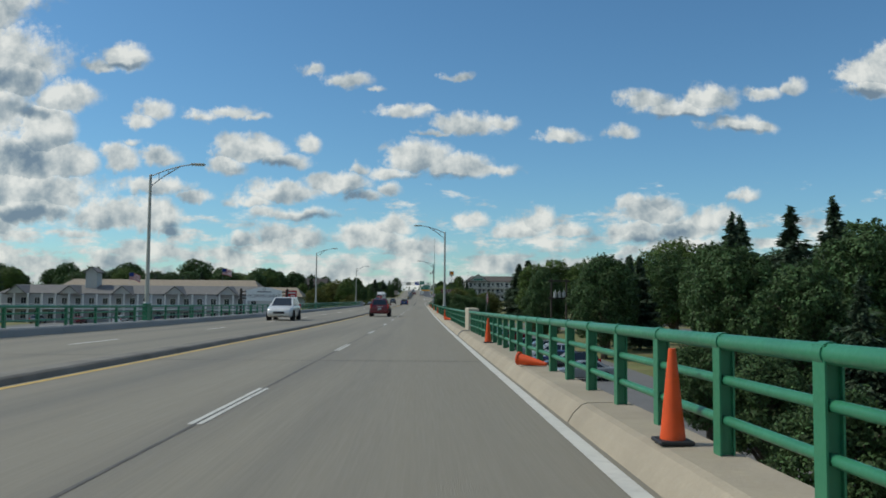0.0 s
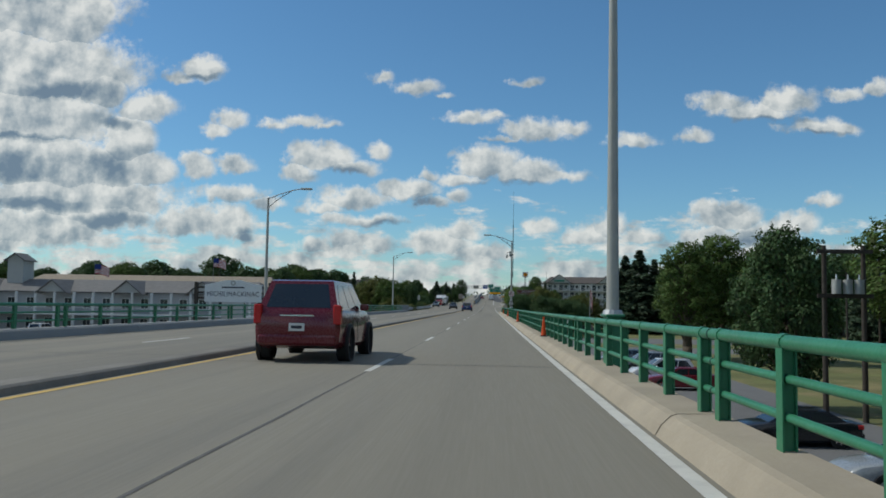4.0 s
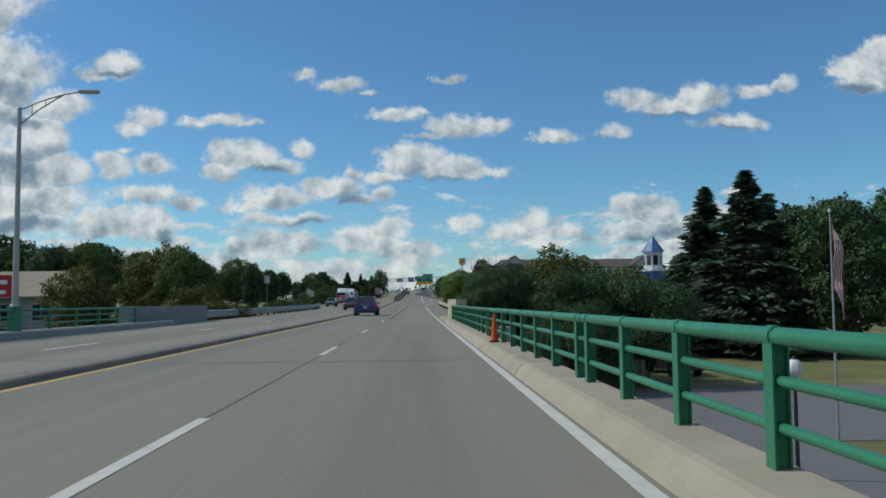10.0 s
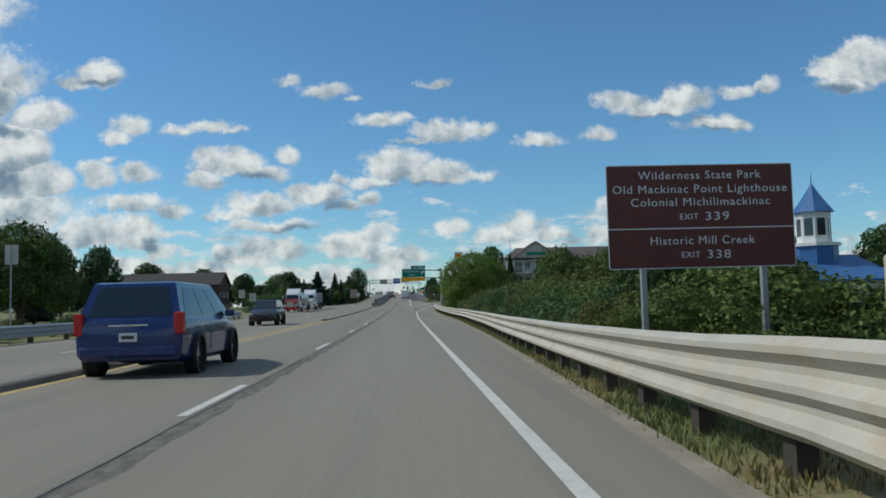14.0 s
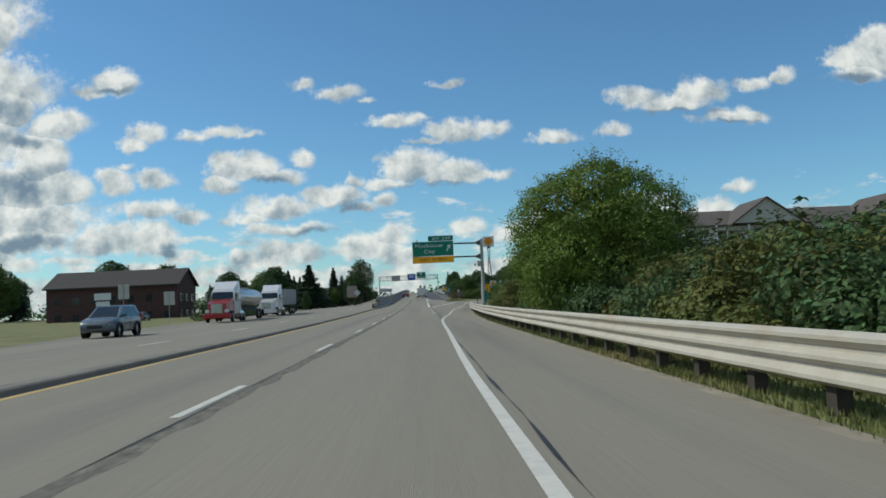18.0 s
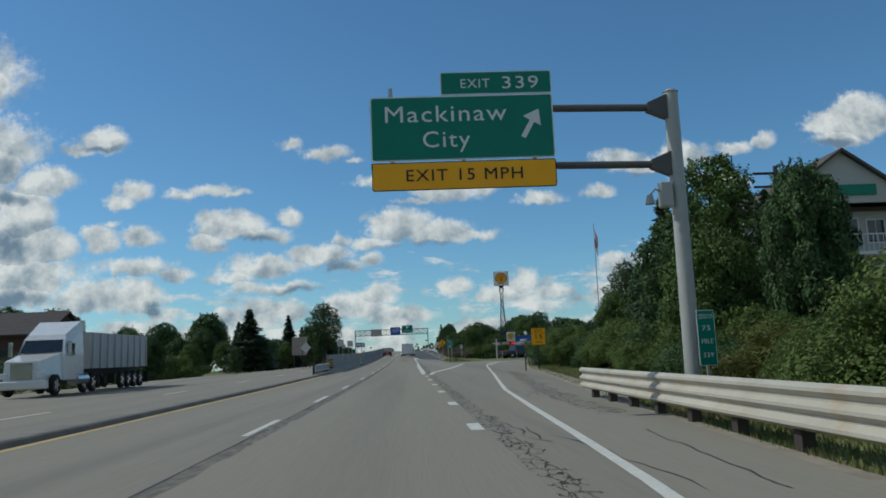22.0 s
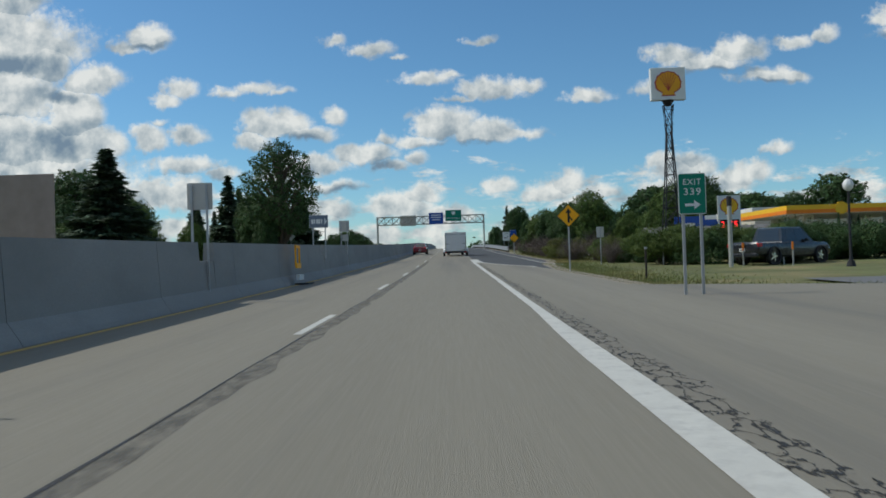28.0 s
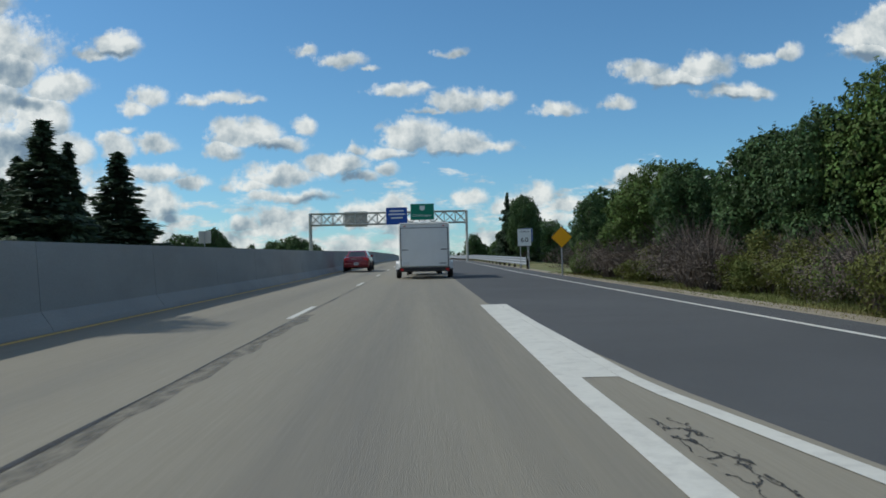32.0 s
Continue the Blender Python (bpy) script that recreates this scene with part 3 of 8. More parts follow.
def build_ground():
    xs = sorted(set([-2500, -1200, -600, -300, -200, -150, -120, -100, -80, -65, -55, -45, -38, -32] + [-28 + 1.0 * i for i in range(62)] + [38, 45, 55, 65, 80, 100, 130, 170, 220, 300, 600, 1200, 2500]))
    ys = sorted(set([-1500, -600, -300, -150, -60, 0, 40, 80, 120, 160, 180, 190, 198] + [201.5, 202, 203, 204, 205] + [205 + 5 * i for i in range(1, 76)] + [600, 620, 650, 700, 750, 800, 900, 1100, 1500, 2200, 3500]))
    mb = MB()
    vs = [(x, y, ground_z(x, y)) for y in ys for x in xs]
    n = len(xs)
    fs = [(j * n + i, j * n + i + 1, (j + 1) * n + i + 1, (j + 1) * n + i) for j in range(len(ys) - 1) for i in range(n - 1)]
    mb.add(vs, fs)
    return structure("ground", mb, GRASS, "dry summer grass over flat ground", "ground")


build_ground()

# carriageways
RAMP_JOIN = table([(425, 5.4), (440, 5.25), (447.9, 4.62), (449, 4.27), (451.1, 3.73), (455.5, 3.0), (460.4, 2.45), (466.5, 2.1), (472, 1.85), (900, 1.8)])
mb = MB()
strip(mb, MEDIAN_R, 1.62, -150, BRIDGE_END, 0.0)
strip(mb, MEDIAN_R, right_edge, BRIDGE_END, 425, 0.0)
strip(mb, MEDIAN_R, lambda y: min(right_edge(y), RAMP_JOIN(y)), 425, 900, 0.0, 0.9)
structure("road_southbound", mb, CONCRETE_ROAD, "pale worn concrete carriageway with two lanes", "road")
mb = MB()
strip(mb, NB_EDGE, MEDIAN_L, -150, BRIDGE_END, 0.0)
strip(mb, left_edge, MEDIAN_L, BRIDGE_END, 900, 0.0)
structure("road_northbound", mb, CONCRETE_ROAD, "pale worn concrete carriageway for oncoming traffic", "road")
mb = MB()
strip(mb, RAMP_JOIN, lambda y: max(right_edge(y), RAMP_JOIN(y) + 0.02), 425, 475, -0.001, 0.9)
strip(mb, RAMP_JOIN, right_edge, 475, 900, -0.001)
structure("entry_ramp_road", mb, DARK_ASPHALT, "darker asphalt entry ramp joining the road", "road")
# bridge deck under both carriageways
mb = MB()
mb.sweep([(-15.3, -0.25), (2.5, -0.25), (2.5, -0.9), (1.5, -1.3), (-14.3, -1.3), (-15.3, -0.9)], stations(-150, BRIDGE_END), follow)
structure("bridge_deck", mb, WALL_CONCRETE, "concrete bridge deck with edge beams", "bridge")
for k, py in enumerate(range(-100, 200, 35)):
    mb = MB()
    for px in (-13, -8.5, -4, 0.5):
        mb.cyl((px, py, TOWN_Z - 0.2), (px, py, road_z(py) - 2.0), 0.45, n=12)
    mb.box(-14.6, 1.9, py - 0.55, py + 0.55, road_z(py) - 2.1, road_z(py) - 1.25, 0.05)
    structure("bridge_pier", mb, WALL_CONCRETE, "round concrete bridge columns under a cap beam", "bridge pier")
mb = MB()
mb.box(-17, 5.5, 201.6, 203.4, TOWN_Z - 0.3, road_z(203) - 0.3)
structure("bridge_abutment", mb, WALL_CONCRETE, "concrete abutment wall at the bridge end", "wall")

# painted lines
mb = MB()
DASH_ENDS = [11.8 + 13.61 * k for k in range(-8, 7)] + [107.05 + 13.84 * k for k in range(7)] + [208, 225, 239, 253, 267, 280, 292.5, 305.2, 317, 328.7, 340.2, 350.5, 360.6, 374, 388.9, 402.3, 416.8, 430, 442.7, 457, 472.7] + [489 + 14 * k for k in range(12)]
for y in DASH_ENDS:
    if y < 60:      # the joint shows through the worn paint
        strip(mb, LANE_L - 0.075, LANE_L - 0.018, y - 3.6, y, 0.005)
        strip(mb, LANE_L + 0.018, LANE_L + 0.075, y - 3.6, y, 0.005)
    else:
        strip(mb, LANE_L - 0.065, LANE_L + 0.065, y - 3.6, y, 0.005)
lane_dashes = structure("lane_dashes", mb, WHITE_PAINT, "white broken lane line", "road marking")
mb = MB()
for k in range(-8, 45):
    y = 170.4 + 15.24 * (k - 10) + 6
    if -100 < y < 640:
        strip(mb, -10.25, -10.10, y, y + 3.81, 0.005)
structure("oncoming_lane_dashes", mb, WHITE_PAINT, "white broken lane line on the other side", "road marking")
mb = MB()
strip(mb, YELLOW_X - 0.065, YELLOW_X + 0.065, -150, 700, 0.005)
structure("yellow_edge_line", mb, YELLOW_PAINT, "solid yellow line along the median", "road marking")
edge_c = table([(0, 1.41), (282, 1.41), (300, 1.62), (308, 1.66), (316, 1.8), (320, 1.97), (325, 2.27), (330, 2.65), (334, 2.88), (342, 3.28), (350, 3.72), (358, 4.4), (366, 5.1), (375, 5.85), (395, 7.45), (402, 8.2), (412, 9.6), (421, 11.5)])
mb = MB()
strip(mb, lambda y: edge_c(y) - 0.072, lambda y: edge_c(y) + 0.072, -150, 421, 0.005)
structure("right_edge_line", mb, WHITE_PAINT, "solid white edge line following the exit ramp", "road marking")
mb = MB()
for k in range(6):
    y = 335.8 + 6.9 * k
    strip(mb, 1.50, 1.72, y, y + 1.3, 0.005)
structure("exit_lane_dots", mb, WHITE_PAINT, "short wide white dashes beside the exit lane", "road marking")
mb = MB()
strip(mb, table([(376, 1.40), (411, 1.44), (417, 1.60), (436, 1.65), (460, 1.57), (471.8, 1.64)]), table([(376, 1.62), (385, 1.74), (412, 1.76), (424, 1.80), (440, 1.82), (460, 1.80), (471.8, 1.84)]), 376, 471.8, 0.005, 2.5)
strip(mb, table([(374, 1.78), (380, 2.1), (390, 3.6), (395, 4.3), (411, 6.3)]), table([(374, 2.05), (380, 2.4), (390, 3.95), (395, 4.65), (411, 6.6)]), 374, 411, 0.005, 2.5)
THIN = [(440, 5.15), (447.9, 4.53), (449, 4.18), (451.1, 3.64), (455.5, 2.80), (460.4, 2.16), (466.5, 2.08), (472, 2.08)]
strip(mb, table(THIN), table([(y, x + 0.16) for y, x in THIN]), 446.5, 471.8, 0.006, 0.9)
strip(mb, 1.70, table(THIN), 460.9, 471.8, 0.0042, 0.9)
structure("gore_lines", mb, WHITE_PAINT, "wide white gore lines where the ramps part and join", "road marking")
mb = MB()
strip(mb, table([(440, 7.4), (451, 6.3), (458, 6.0), (500, 5.9), (650, 5.6)]), table([(440, 7.52), (451, 6.42), (458, 6.12), (500, 6.02), (650, 5.72)]), 449, 650, 0.005)
strip(mb, table([(394, 7.7), (400, 8.2), (410, 9.8), (416, 12.0)]), table([(394, 7.8), (400, 8.32), (410, 10.0), (416, 12.3)]), 397, 416, 0.006, 2.5)
structure("ramp_edge_line", mb, WHITE_PAINT, "thin white edge line of the entry ramp", "road marking")

# joints and tar in the slabs
mb = MB()
rng = random.Random(5)
for k in range(-8, 52):
    y = 3.0 + 15.2 * k + rng.uniform(-0.8, 0.8)
    if y < 205:
        w = rng.uniform(0.03, 0.07)
        strip(mb, MEDIAN_R + 0.1, 1.6, y, y + w, 0.0035)
        strip(mb, NB_EDGE, MEDIAN_L - 0.1, y + 1.5, y + 1.5 + w, 0.0035)
structure("slab_joints", mb, SHADE_JOINT, "dark sealed joints across the concrete slabs", "road joint")


def wobble(x0, seed, amp=0.03):
    return lambda y: x0 + amp * noise.noise((y * 0.35, seed * 7.3, 0.0)) * 2


mb = MB()
strip(mb, wobble(LANE_L + 0.13, 3, 0.02), wobble(LANE_L + 0.155, 4, 0.03), 203, 640, 0.0036, 0.625)
strip(mb, wobble(1.60, 7, 0.03), wobble(1.618, 8, 0.03), 240, 310, 0.0037, 0.625)
rng = random.Random(11)
for k in range(26):
    y, x = rng.uniform(318, 372), rng.uniform(2.0, 6.0)
    if x < edge_c(y) + 2.2:
        ln, sl = rng.uniform(1.5, 6), rng.uniform(-0.25, 0.25)
        strip(mb, lambda yy: x + sl * (yy - y) + 0.18 * noise.noise((yy, k, 0)), lambda yy: x + 0.022 + sl * (yy - y) + 0.22 * noise.noise((yy, k, 0)), y, y + ln, 0.0038, 0.4)
band = MB()
strip(band, lambda y: (1.74 if y < 416 else 1.88) + 0.05 * noise.noise((y * 1.3, 1, 0)), lambda y: 2.10 + 0.16 * noise.noise((y * 0.8, 9, 0)) + 0.08 * noise.noise((y * 3.1, 2, 0)), 318, 459, 0.0042, 0.3)
seam = MB()
strip(seam, lambda y: -2.08 + 0.03 * noise.noise((y * 1.3, 4, 0)), lambda y: -1.82 + 0.12 * noise.noise((y * 0.9, 6, 0)), 212, 470, 0.0042, 0.4)
strip(band, lambda y: edge_c(y) + 0.9 + 0.3 * noise.noise((y * 0.4, 1, 5)), lambda y: edge_c(y) + 1.5 + 0.5 * noise.noise((y * 0.5, 9, 5)), 338, 372, 0.0042, 0.4)
lane_joint = MB()
strip(lane_joint, wobble(LANE_L - 0.02, 1, 0.010), wobble(LANE_L + 0.018, 2, 0.010), -150, 203, 0.0036, 1.25)
structure("lane_joint", lane_joint, SHADE_JOINT, "dark joint between the concrete lanes", "road joint")
structure("worn_lane_seam", seam, WORN_SEAM, "dark worn strip beside the lane line", "road crack")
structure("cracked_seam", band, CRACKED, "broken dark tar along the seam of the lanes", "road crack")
structure("tar_sealed_cracks", mb, TAR, "black tar along cracks in the pavement", "road crack")

# kerb, parapet and median
kerb_profile = [(1.53, -0.02), (1.60, 0.10), (1.69, 0.185), (1.75, 0.205), (2.17, 0.215), (2.20, 0.19), (2.20, -0.24), (1.53, -0.24)]
KERB_PIECES = [(a, min(a + 12.19, BRIDGE_END - 1.0)) for a in np.arange(-150, BRIDGE_END - 1.0, 12.19)]
kerb_r = tagged(new("kerb_right"), "pale stained concrete kerb under the railing", "kerb", "", "structure")
for a, b in KERB_PIECES:
    part("kerb_piece", MB().sweep(kerb_profile, stations(a + 0.02, b - 0.02), follow), KERB, kerb_r)
kerb_l = tagged(new("kerb_left"), "grey concrete parapet base along the other side", "kerb", "", "structure")
left_profile = [(NB_EDGE - 0.02, -0.02), (NB_EDGE - 0.12, 0.24), (NB_EDGE - 0.2, 0.30), (NB_EDGE - 0.8, 0.30), (NB_EDGE - 0.85, -0.24), (NB_EDGE - 0.02, -0.24)]
for a, b in KERB_PIECES:
    part("kerb_piece", MB().sweep(left_profile, stations(a + 0.012, b - 0.012), follow), BARRIER_CONCRETE, kerb_l)
part("kerb_joint", MB().sweep([(1.53, -0.02), (1.60, 0.11), (1.73, 0.222), (2.0, 0.226), (2.0, -0.2), (1.53, -0.2)], stations(33.1, 34.0), follow), SHADE_JOINT, kerb_r, "rusty brown joint plate in the kerb")
median_profile = [(MEDIAN_R, -0.02), (MEDIAN_R - 0.05, 0.09), (MEDIAN_R - 0.10, 0.12), (MEDIAN_L + 0.10, 0.12), (MEDIAN_L + 0.05, 0.09), (MEDIAN_L, -0.02)]
for a, b in ((-150, 238), (279, 394)):
    structure("median_kerb", MB().sweep(median_profile, stations(a, b), follow), MEDIAN_DARK, "low dark weathered concrete median kerb", "median")
mb = MB()
strip(mb, MEDIAN_L, MEDIAN_R, 238, 279, 0.0)
structure("median_gap", mb, CONCRETE_ROAD, "flat paved gap in the median", "road")
mb = MB()
strip(mb, -6.32, -6.18, 238, 279, 0.005)
structure("yellow_centre_line", mb, YELLOW_PAINT, "second yellow line across the median gap", "road marking")

# tall concrete barrier of the last stretch
BAR_H = 1.56
bar_profile = [(MEDIAN_R - 0.05, -0.02), (MEDIAN_R - 0.1, 0.08), (MEDIAN_R - 0.28, 0.34), (MEDIAN_R - 0.36, BAR_H), (MEDIAN_R - 0.60, BAR_H), (MEDIAN_R - 0.66, 0.3), (MEDIAN_R - 0.85, -0.02)]
barrier = tagged(new("median_barrier"), "tall grey weathered concrete median barrier", "barrier", "", "structure")
low_profile = [(x, min(z, 1.08)) for x, z in bar_profile]
NOTCHES = (408.0, 422.3, 441.1, 450.5)           # low gaps in which signs stand
for k in range(60):
    a, b = 394.4 + 6.1 * k, 394.4 + 6.1 * k + 6.09
    if a > 720:
        break
    cut = [v for v in NOTCHES if a < v < b]
    runs = [(a + 0.01, b, bar_profile)] if not cut else [(a + 0.01, cut[0] - 0.62, bar_profile), (cut[0] - 0.62, cut[0] + 0.62, low_profile), (cut[0] + 0.62, b, bar_profile)]
    for u, v, prof in runs:
        part("barrier_panel", MB().sweep(prof, stations(u, v), follow), BARRIER_CONCRETE, barrier)

# end wall of the railing and the wall across
wall_e = tagged(new("end_wall_right"), "pale cast concrete end wall with one joint", "wall", "", "structure")
for a, b in ((202.4, 207.9), (207.92, 215.2)):
    part("wall_panel", MB().sweep([(2.30, -0.2), (2.30, 1.33), (2.33, 1.36), (2.92, 1.36), (2.95, 1.33), (2.95, -0.6)], stations(a, b), follow), WALL_CONCRETE, wall_e)
part("kerb_piece", MB().sweep([(1.62, -0.05), (1.68, 0.14), (1.80, 0.16), (2.29, 0.15), (2.29, -0.2)], stations(203.9, 213.0), follow), KERB, wall_e)
wall_w = tagged(new("end_wall_left"), "grey concrete end wall of the far railing", "wall", "", "structure")
part("wall_panel", MB().sweep([(-15.1, -0.2), (-15.1, 1.12), (-15.6, 1.12), (-15.6, -0.6)], stations(197, 213), follow), BARRIER_CONCRETE, wall_w)

mb = MB()
strip(mb, 1.60, 2.32, 201.8, 216.5, -0.03)
structure("gutter_pad", mb, KERB, "stained concrete pad at the foot of the end wall", "pavement")

# verge of gravel and grass along the guardrail
mb = MB()
strip(mb, right_edge, lambda y: right_edge(y) + (0.25 if y < 345 else 0.8), 216, 420, -0.012)
strip(mb, right_edge, lambda y: right_edge(y) + 0.7, 424.5, 640, -0.012)
structure("gravel_verge", mb, GRAVEL, "gravel and dirt edge beside the pavement", "verge")


# ---- railings of the bridge ----
RAIL_KIT = {}


def rail_kit():
    """Meshes shared by all railings: the I-shaped post, the strap over the top rail and the shadow-dark splice sleeves.
    """
    if not RAIL_KIT:
        ring = [(0.0, -0.062), (0.014, -0.062), (0.014, -0.008), (0.100, -0.008), (0.100, -0.040), (0.112, -0.040), (0.112, 0.040), (0.100, 0.040), (0.100, 0.008), (0.014, 0.008), (0.014, 0.062), (0.0, 0.062)]
        RAIL_KIT["post"] = MB().loft([[(x, y, z) for x, y in ring] for z in (0.0, 0.80)]).mesh("post", GREEN_PAINT)
        RAIL_KIT["strap"] = MB().cyl((0, -0.045, 0), (0, 0.045, 0), 0.063, 0.063, 14).mesh("strap", GREEN_PAINT, True)
        RAIL_KIT["wide"] = MB().cyl((0, -0.02, 0), (0, 0.02, 0), 0.058, 0.058, 12).mesh("sleeve", SLEEVE_SHADOW, True)
        RAIL_KIT["thin"] = MB().cyl((0, -0.02, 0), (0, 0.02, 0), 0.037, 0.037, 10).mesh("sleeve", SLEEVE_SHADOW, True)
    return RAIL_KIT


RAILS = (("top_rail", 0.755, 0.055, 0.045), ("middle_rail", 0.50, 0.034, 0.055), ("lower_rail", 0.235, 0.034, 0.055))
# rail green darkened: the shadow at each splice is put into the sleeve's colour
SLEEVE_SHADOW = material("rail_splice_shadow", (0.012, 0.06, 0.035), 0.6, vary=0.2, scale=4)


def railing_section(y0, y1, x, base_h, places, side, label="green painted steel bridge railing with three round rails", sleeve=True):
    """A length of green steel railing with three round rails and posts at the given places."""
    z0 = road_z((y0 + y1) / 2) + base_h
    yc = (y0 + y1) / 2
    th = thing("bridge_railing", label, "railing", (x, yc, z0), 0, "railing sections")
    ys = stations(y0, y1)
    kit = rail_kit()
    for nm, h, r, dx in RAILS:
        mb = MB()
        mb.tube([(side * dx, y - yc, road_z(y) + base_h + h - z0) for y in ys], r, 10)
        rail = part(nm, mb, GREEN_PAINT, th, "", True)
        if sleeve:
            sl = part("sleeve", kit["wide" if r > 0.05 else "thin"], None, rail)
            sl.location = (side * dx, y1 - yc, road_z(y1) + base_h + h - z0)
    for y in places:
        ob = part("post", kit["post"], None, th)
        ob.location = (0, y - yc, road_z(y) + base_h - z0)
        if side < 0:
            ob.rotation_euler = (0, 0, math.pi)
        st = part("strap", kit["strap"], None, ob)
        st.location = (0.045, 0, 0.755)
    return th


def even(a, b, n):
    return [a + (b - a) * k / (n - 1) for k in range(n)]


RAIL_X = 2.0
RIGHT_LAMPS = (6.5, 76.5, 146.4)
# splices of the rails, each between a pair of close posts
SPLICES = (46.1, 57.7, 69.3, 80.9, 92.4, 104.05, 116.3, 128.7, 139.2, 151.37, 163.85, 177.25, 189.9)
railing_section(-40.0, 3.35, RAIL_X, 0.21, [4.04 - 1.42 * k for k in range(1, 30)], 1, sleeve=False)
railing_section(3.37, 20.3, RAIL_X, 0.21, [4.04 + 1.42 * k for k in range(12)], 1)
railing_section(20.32, 33.7, RAIL_X, 0.21, [4.04 + 1.42 * k for k in range(12, 21)], 1, sleeve=False)
railing_section(36.1, SPLICES[0] - 0.01, RAIL_X, 0.21, even(36.35, SPLICES[0] - 0.31, 7), 1)
for a, b in zip(SPLICES, SPLICES[1:] + (201.95,)):
    last = b > 200
    railing_section(a + 0.01, b - 0.01, RAIL_X, 0.21, [v for v in even(a + 0.31, b - (0.5 if last else 0.31), 8) if min(abs(v - l) for l in RIGHT_LAMPS[1:]) > 0.5], 1, sleeve=not last)
for k in range(12):
    a = -20.0 + 18.1 * k
    b = min(a + 18.08, 196.8)
    railing_section(a, b, NB_EDGE - 0.45, 0.30, even(a + 0.25, b - 0.25, max(2, round((b - a - 0.5) / 2.4) + 1)), -1, "green railing with three rails along the far side of the bridge")
# pale column in the railing
th = thing("rail_column", "pale concrete column standing in the railing", "column", (2.03, 34.9, road_z(34.9)))
part("column", MB().box(-0.06, 0.38, -1.2, 1.2, 0.1, 1.14, 0.03), WALL_CONCRETE, th)


# ---- street lamps ----
def street_lamp(x, y, base, side, h=7.9, reach=2.9, pedestal=True, label="tall grey street lamp with a trussed arm on a green pedestal"):
    th = thing("street_lamp", label, "street lamp", (x, y, base), 0, "street lamps")
    s = -side
    if pedestal:
        mb = MB().box(-0.13, 0.13, -0.30, 0.30, 0.0, 0.95, 0.015)
        mb.box(-0.17, 0.17, -0.34, 0.34, 0.95, 1.0, 0.01)
        part("pedestal", mb, GREEN_PAINT, th, "green steel pedestal box")
    b = 1.0 if pedestal else 0.0
    part("base_flange", MB().cyl((0, 0, b), (0, 0, b + 0.08), 0.19, 0.16, 12), GALVANISED, th)
    part("pole", MB().tube([(0, 0, b + 0.05), (0, 0, h * 0.5), (0, 0, h + 0.02)], [0.115, 0.095, 0.07], 14), GREY_POLE, th, "", True)
    part("pole_cap", MB().cyl((0, 0, h + 0.02), (0, 0, h + 0.07), 0.075, 0.03, 10), GALVANISED, th)
    up = MB().tube([(0, 0, h - 0.05), (s * 0.8, 0, h + 0.28), (s * 1.6, 0, h + 0.52), (s * 2.1, 0, h + 0.60), (s * reach, 0, h + 0.62)], 0.032, 8)
    part("upper_arm", up, GALVANISED, th, "", True)
    lo = MB().tube([(0, 0, h - 0.62), (s * 0.7, 0, h - 0.05), (s * 1.35, 0, h + 0.36), (s * 1.6, 0, h + 0.50)], 0.028, 8)
    part("lower_arm", lo, GALVANISED, th, "", True)
    br = MB()
    br.tube([(s * 0.45, 0, h + 0.11), (s * 0.45, 0, h - 0.22)], 0.018, 6)
    br.tube([(s * 0.95, 0, h + 0.31), (s * 0.95, 0, h + 0.12)], 0.018, 6)
    part("arm_strut", br, GALVANISED, th)
    hd = MB().box(min(s * reach, s * (reach - 0.75)), max(s * reach, s * (reach - 0.75)), -0.13, 0.13, h + 0.57, h + 0.68, 0.03)
    lamp = part("lamp_head", hd, GREY_POLE, th, "flat grey lamp head")
    part("lens", MB().box(min(s * (reach - 0.08), s * (reach - 0.55)), max(s * (reach - 0.08), s * (reach - 0.55)), -0.09, 0.09, h + 0.55, h + 0.575), CLEAR_LAMP, lamp)
    return th


for y in RIGHT_LAMPS[1:]:
    lamp_r = street_lamp(2.2, y, road_z(y) + 0.20 - 0.1, 1)
for y in (-26.0, 44.0, 114.0, 184.0):
    street_lamp(NB_EDGE - 0.55, y, road_z(y) + 0.2, -1, 8.3 if y > 150 else 7.9, label="tall grey street lamp with a trussed arm beside the far railing")
# radio mast and traffic camera on the third lamp
mast_y = RIGHT_LAMPS[2]
mz = road_z(mast_y)
th = thing("radio_mast", "thin dark whip antenna clamped to a lamp pole", "antenna", (2.34, mast_y, mz + 4.2))
part("mast", MB().tube([(0, 0, 0), (0, 0, 5.6)], 0.035, 8), BLACK, th)
part("whip", MB().tube([(0, 0, 5.6), (0, 0, 9.0)], [0.014, 0.006], 6), BLACK, th)
for h in (0.3, 2.4, 3.5):
    part("clamp", MB().box(-0.22, 0.05, -0.10, 0.10, h, h + 0.04), BLACK, th)
th = thing("traffic_camera", "grey dome traffic camera on a bent arm", "camera", (2.2, mast_y, mz + 6.3))
part("arm", MB().tube([(-0.08, 0, 0.35), (-0.28, 0, 0.55), (-0.48, 0, 0.5), (-0.5, 0, 0.28)], 0.025, 8), GALVANISED, th, "", True)
part("housing", MB().cyl((-0.5, 0, 0.30), (-0.5, 0, 0.05), 0.10, 0.13, 12), GREY_POLE, th)
part("dome", MB().cyl((-0.5, 0, 0.05), (-0.5, 0, -0.07), 0.10, 0.03, 12), GLASS_DARK, th)
part("control_box", MB().box(-0.26, -0.09, -0.12, 0.12, 0.1, 0.65, 0.01), GREY_POLE, th, "grey control box")


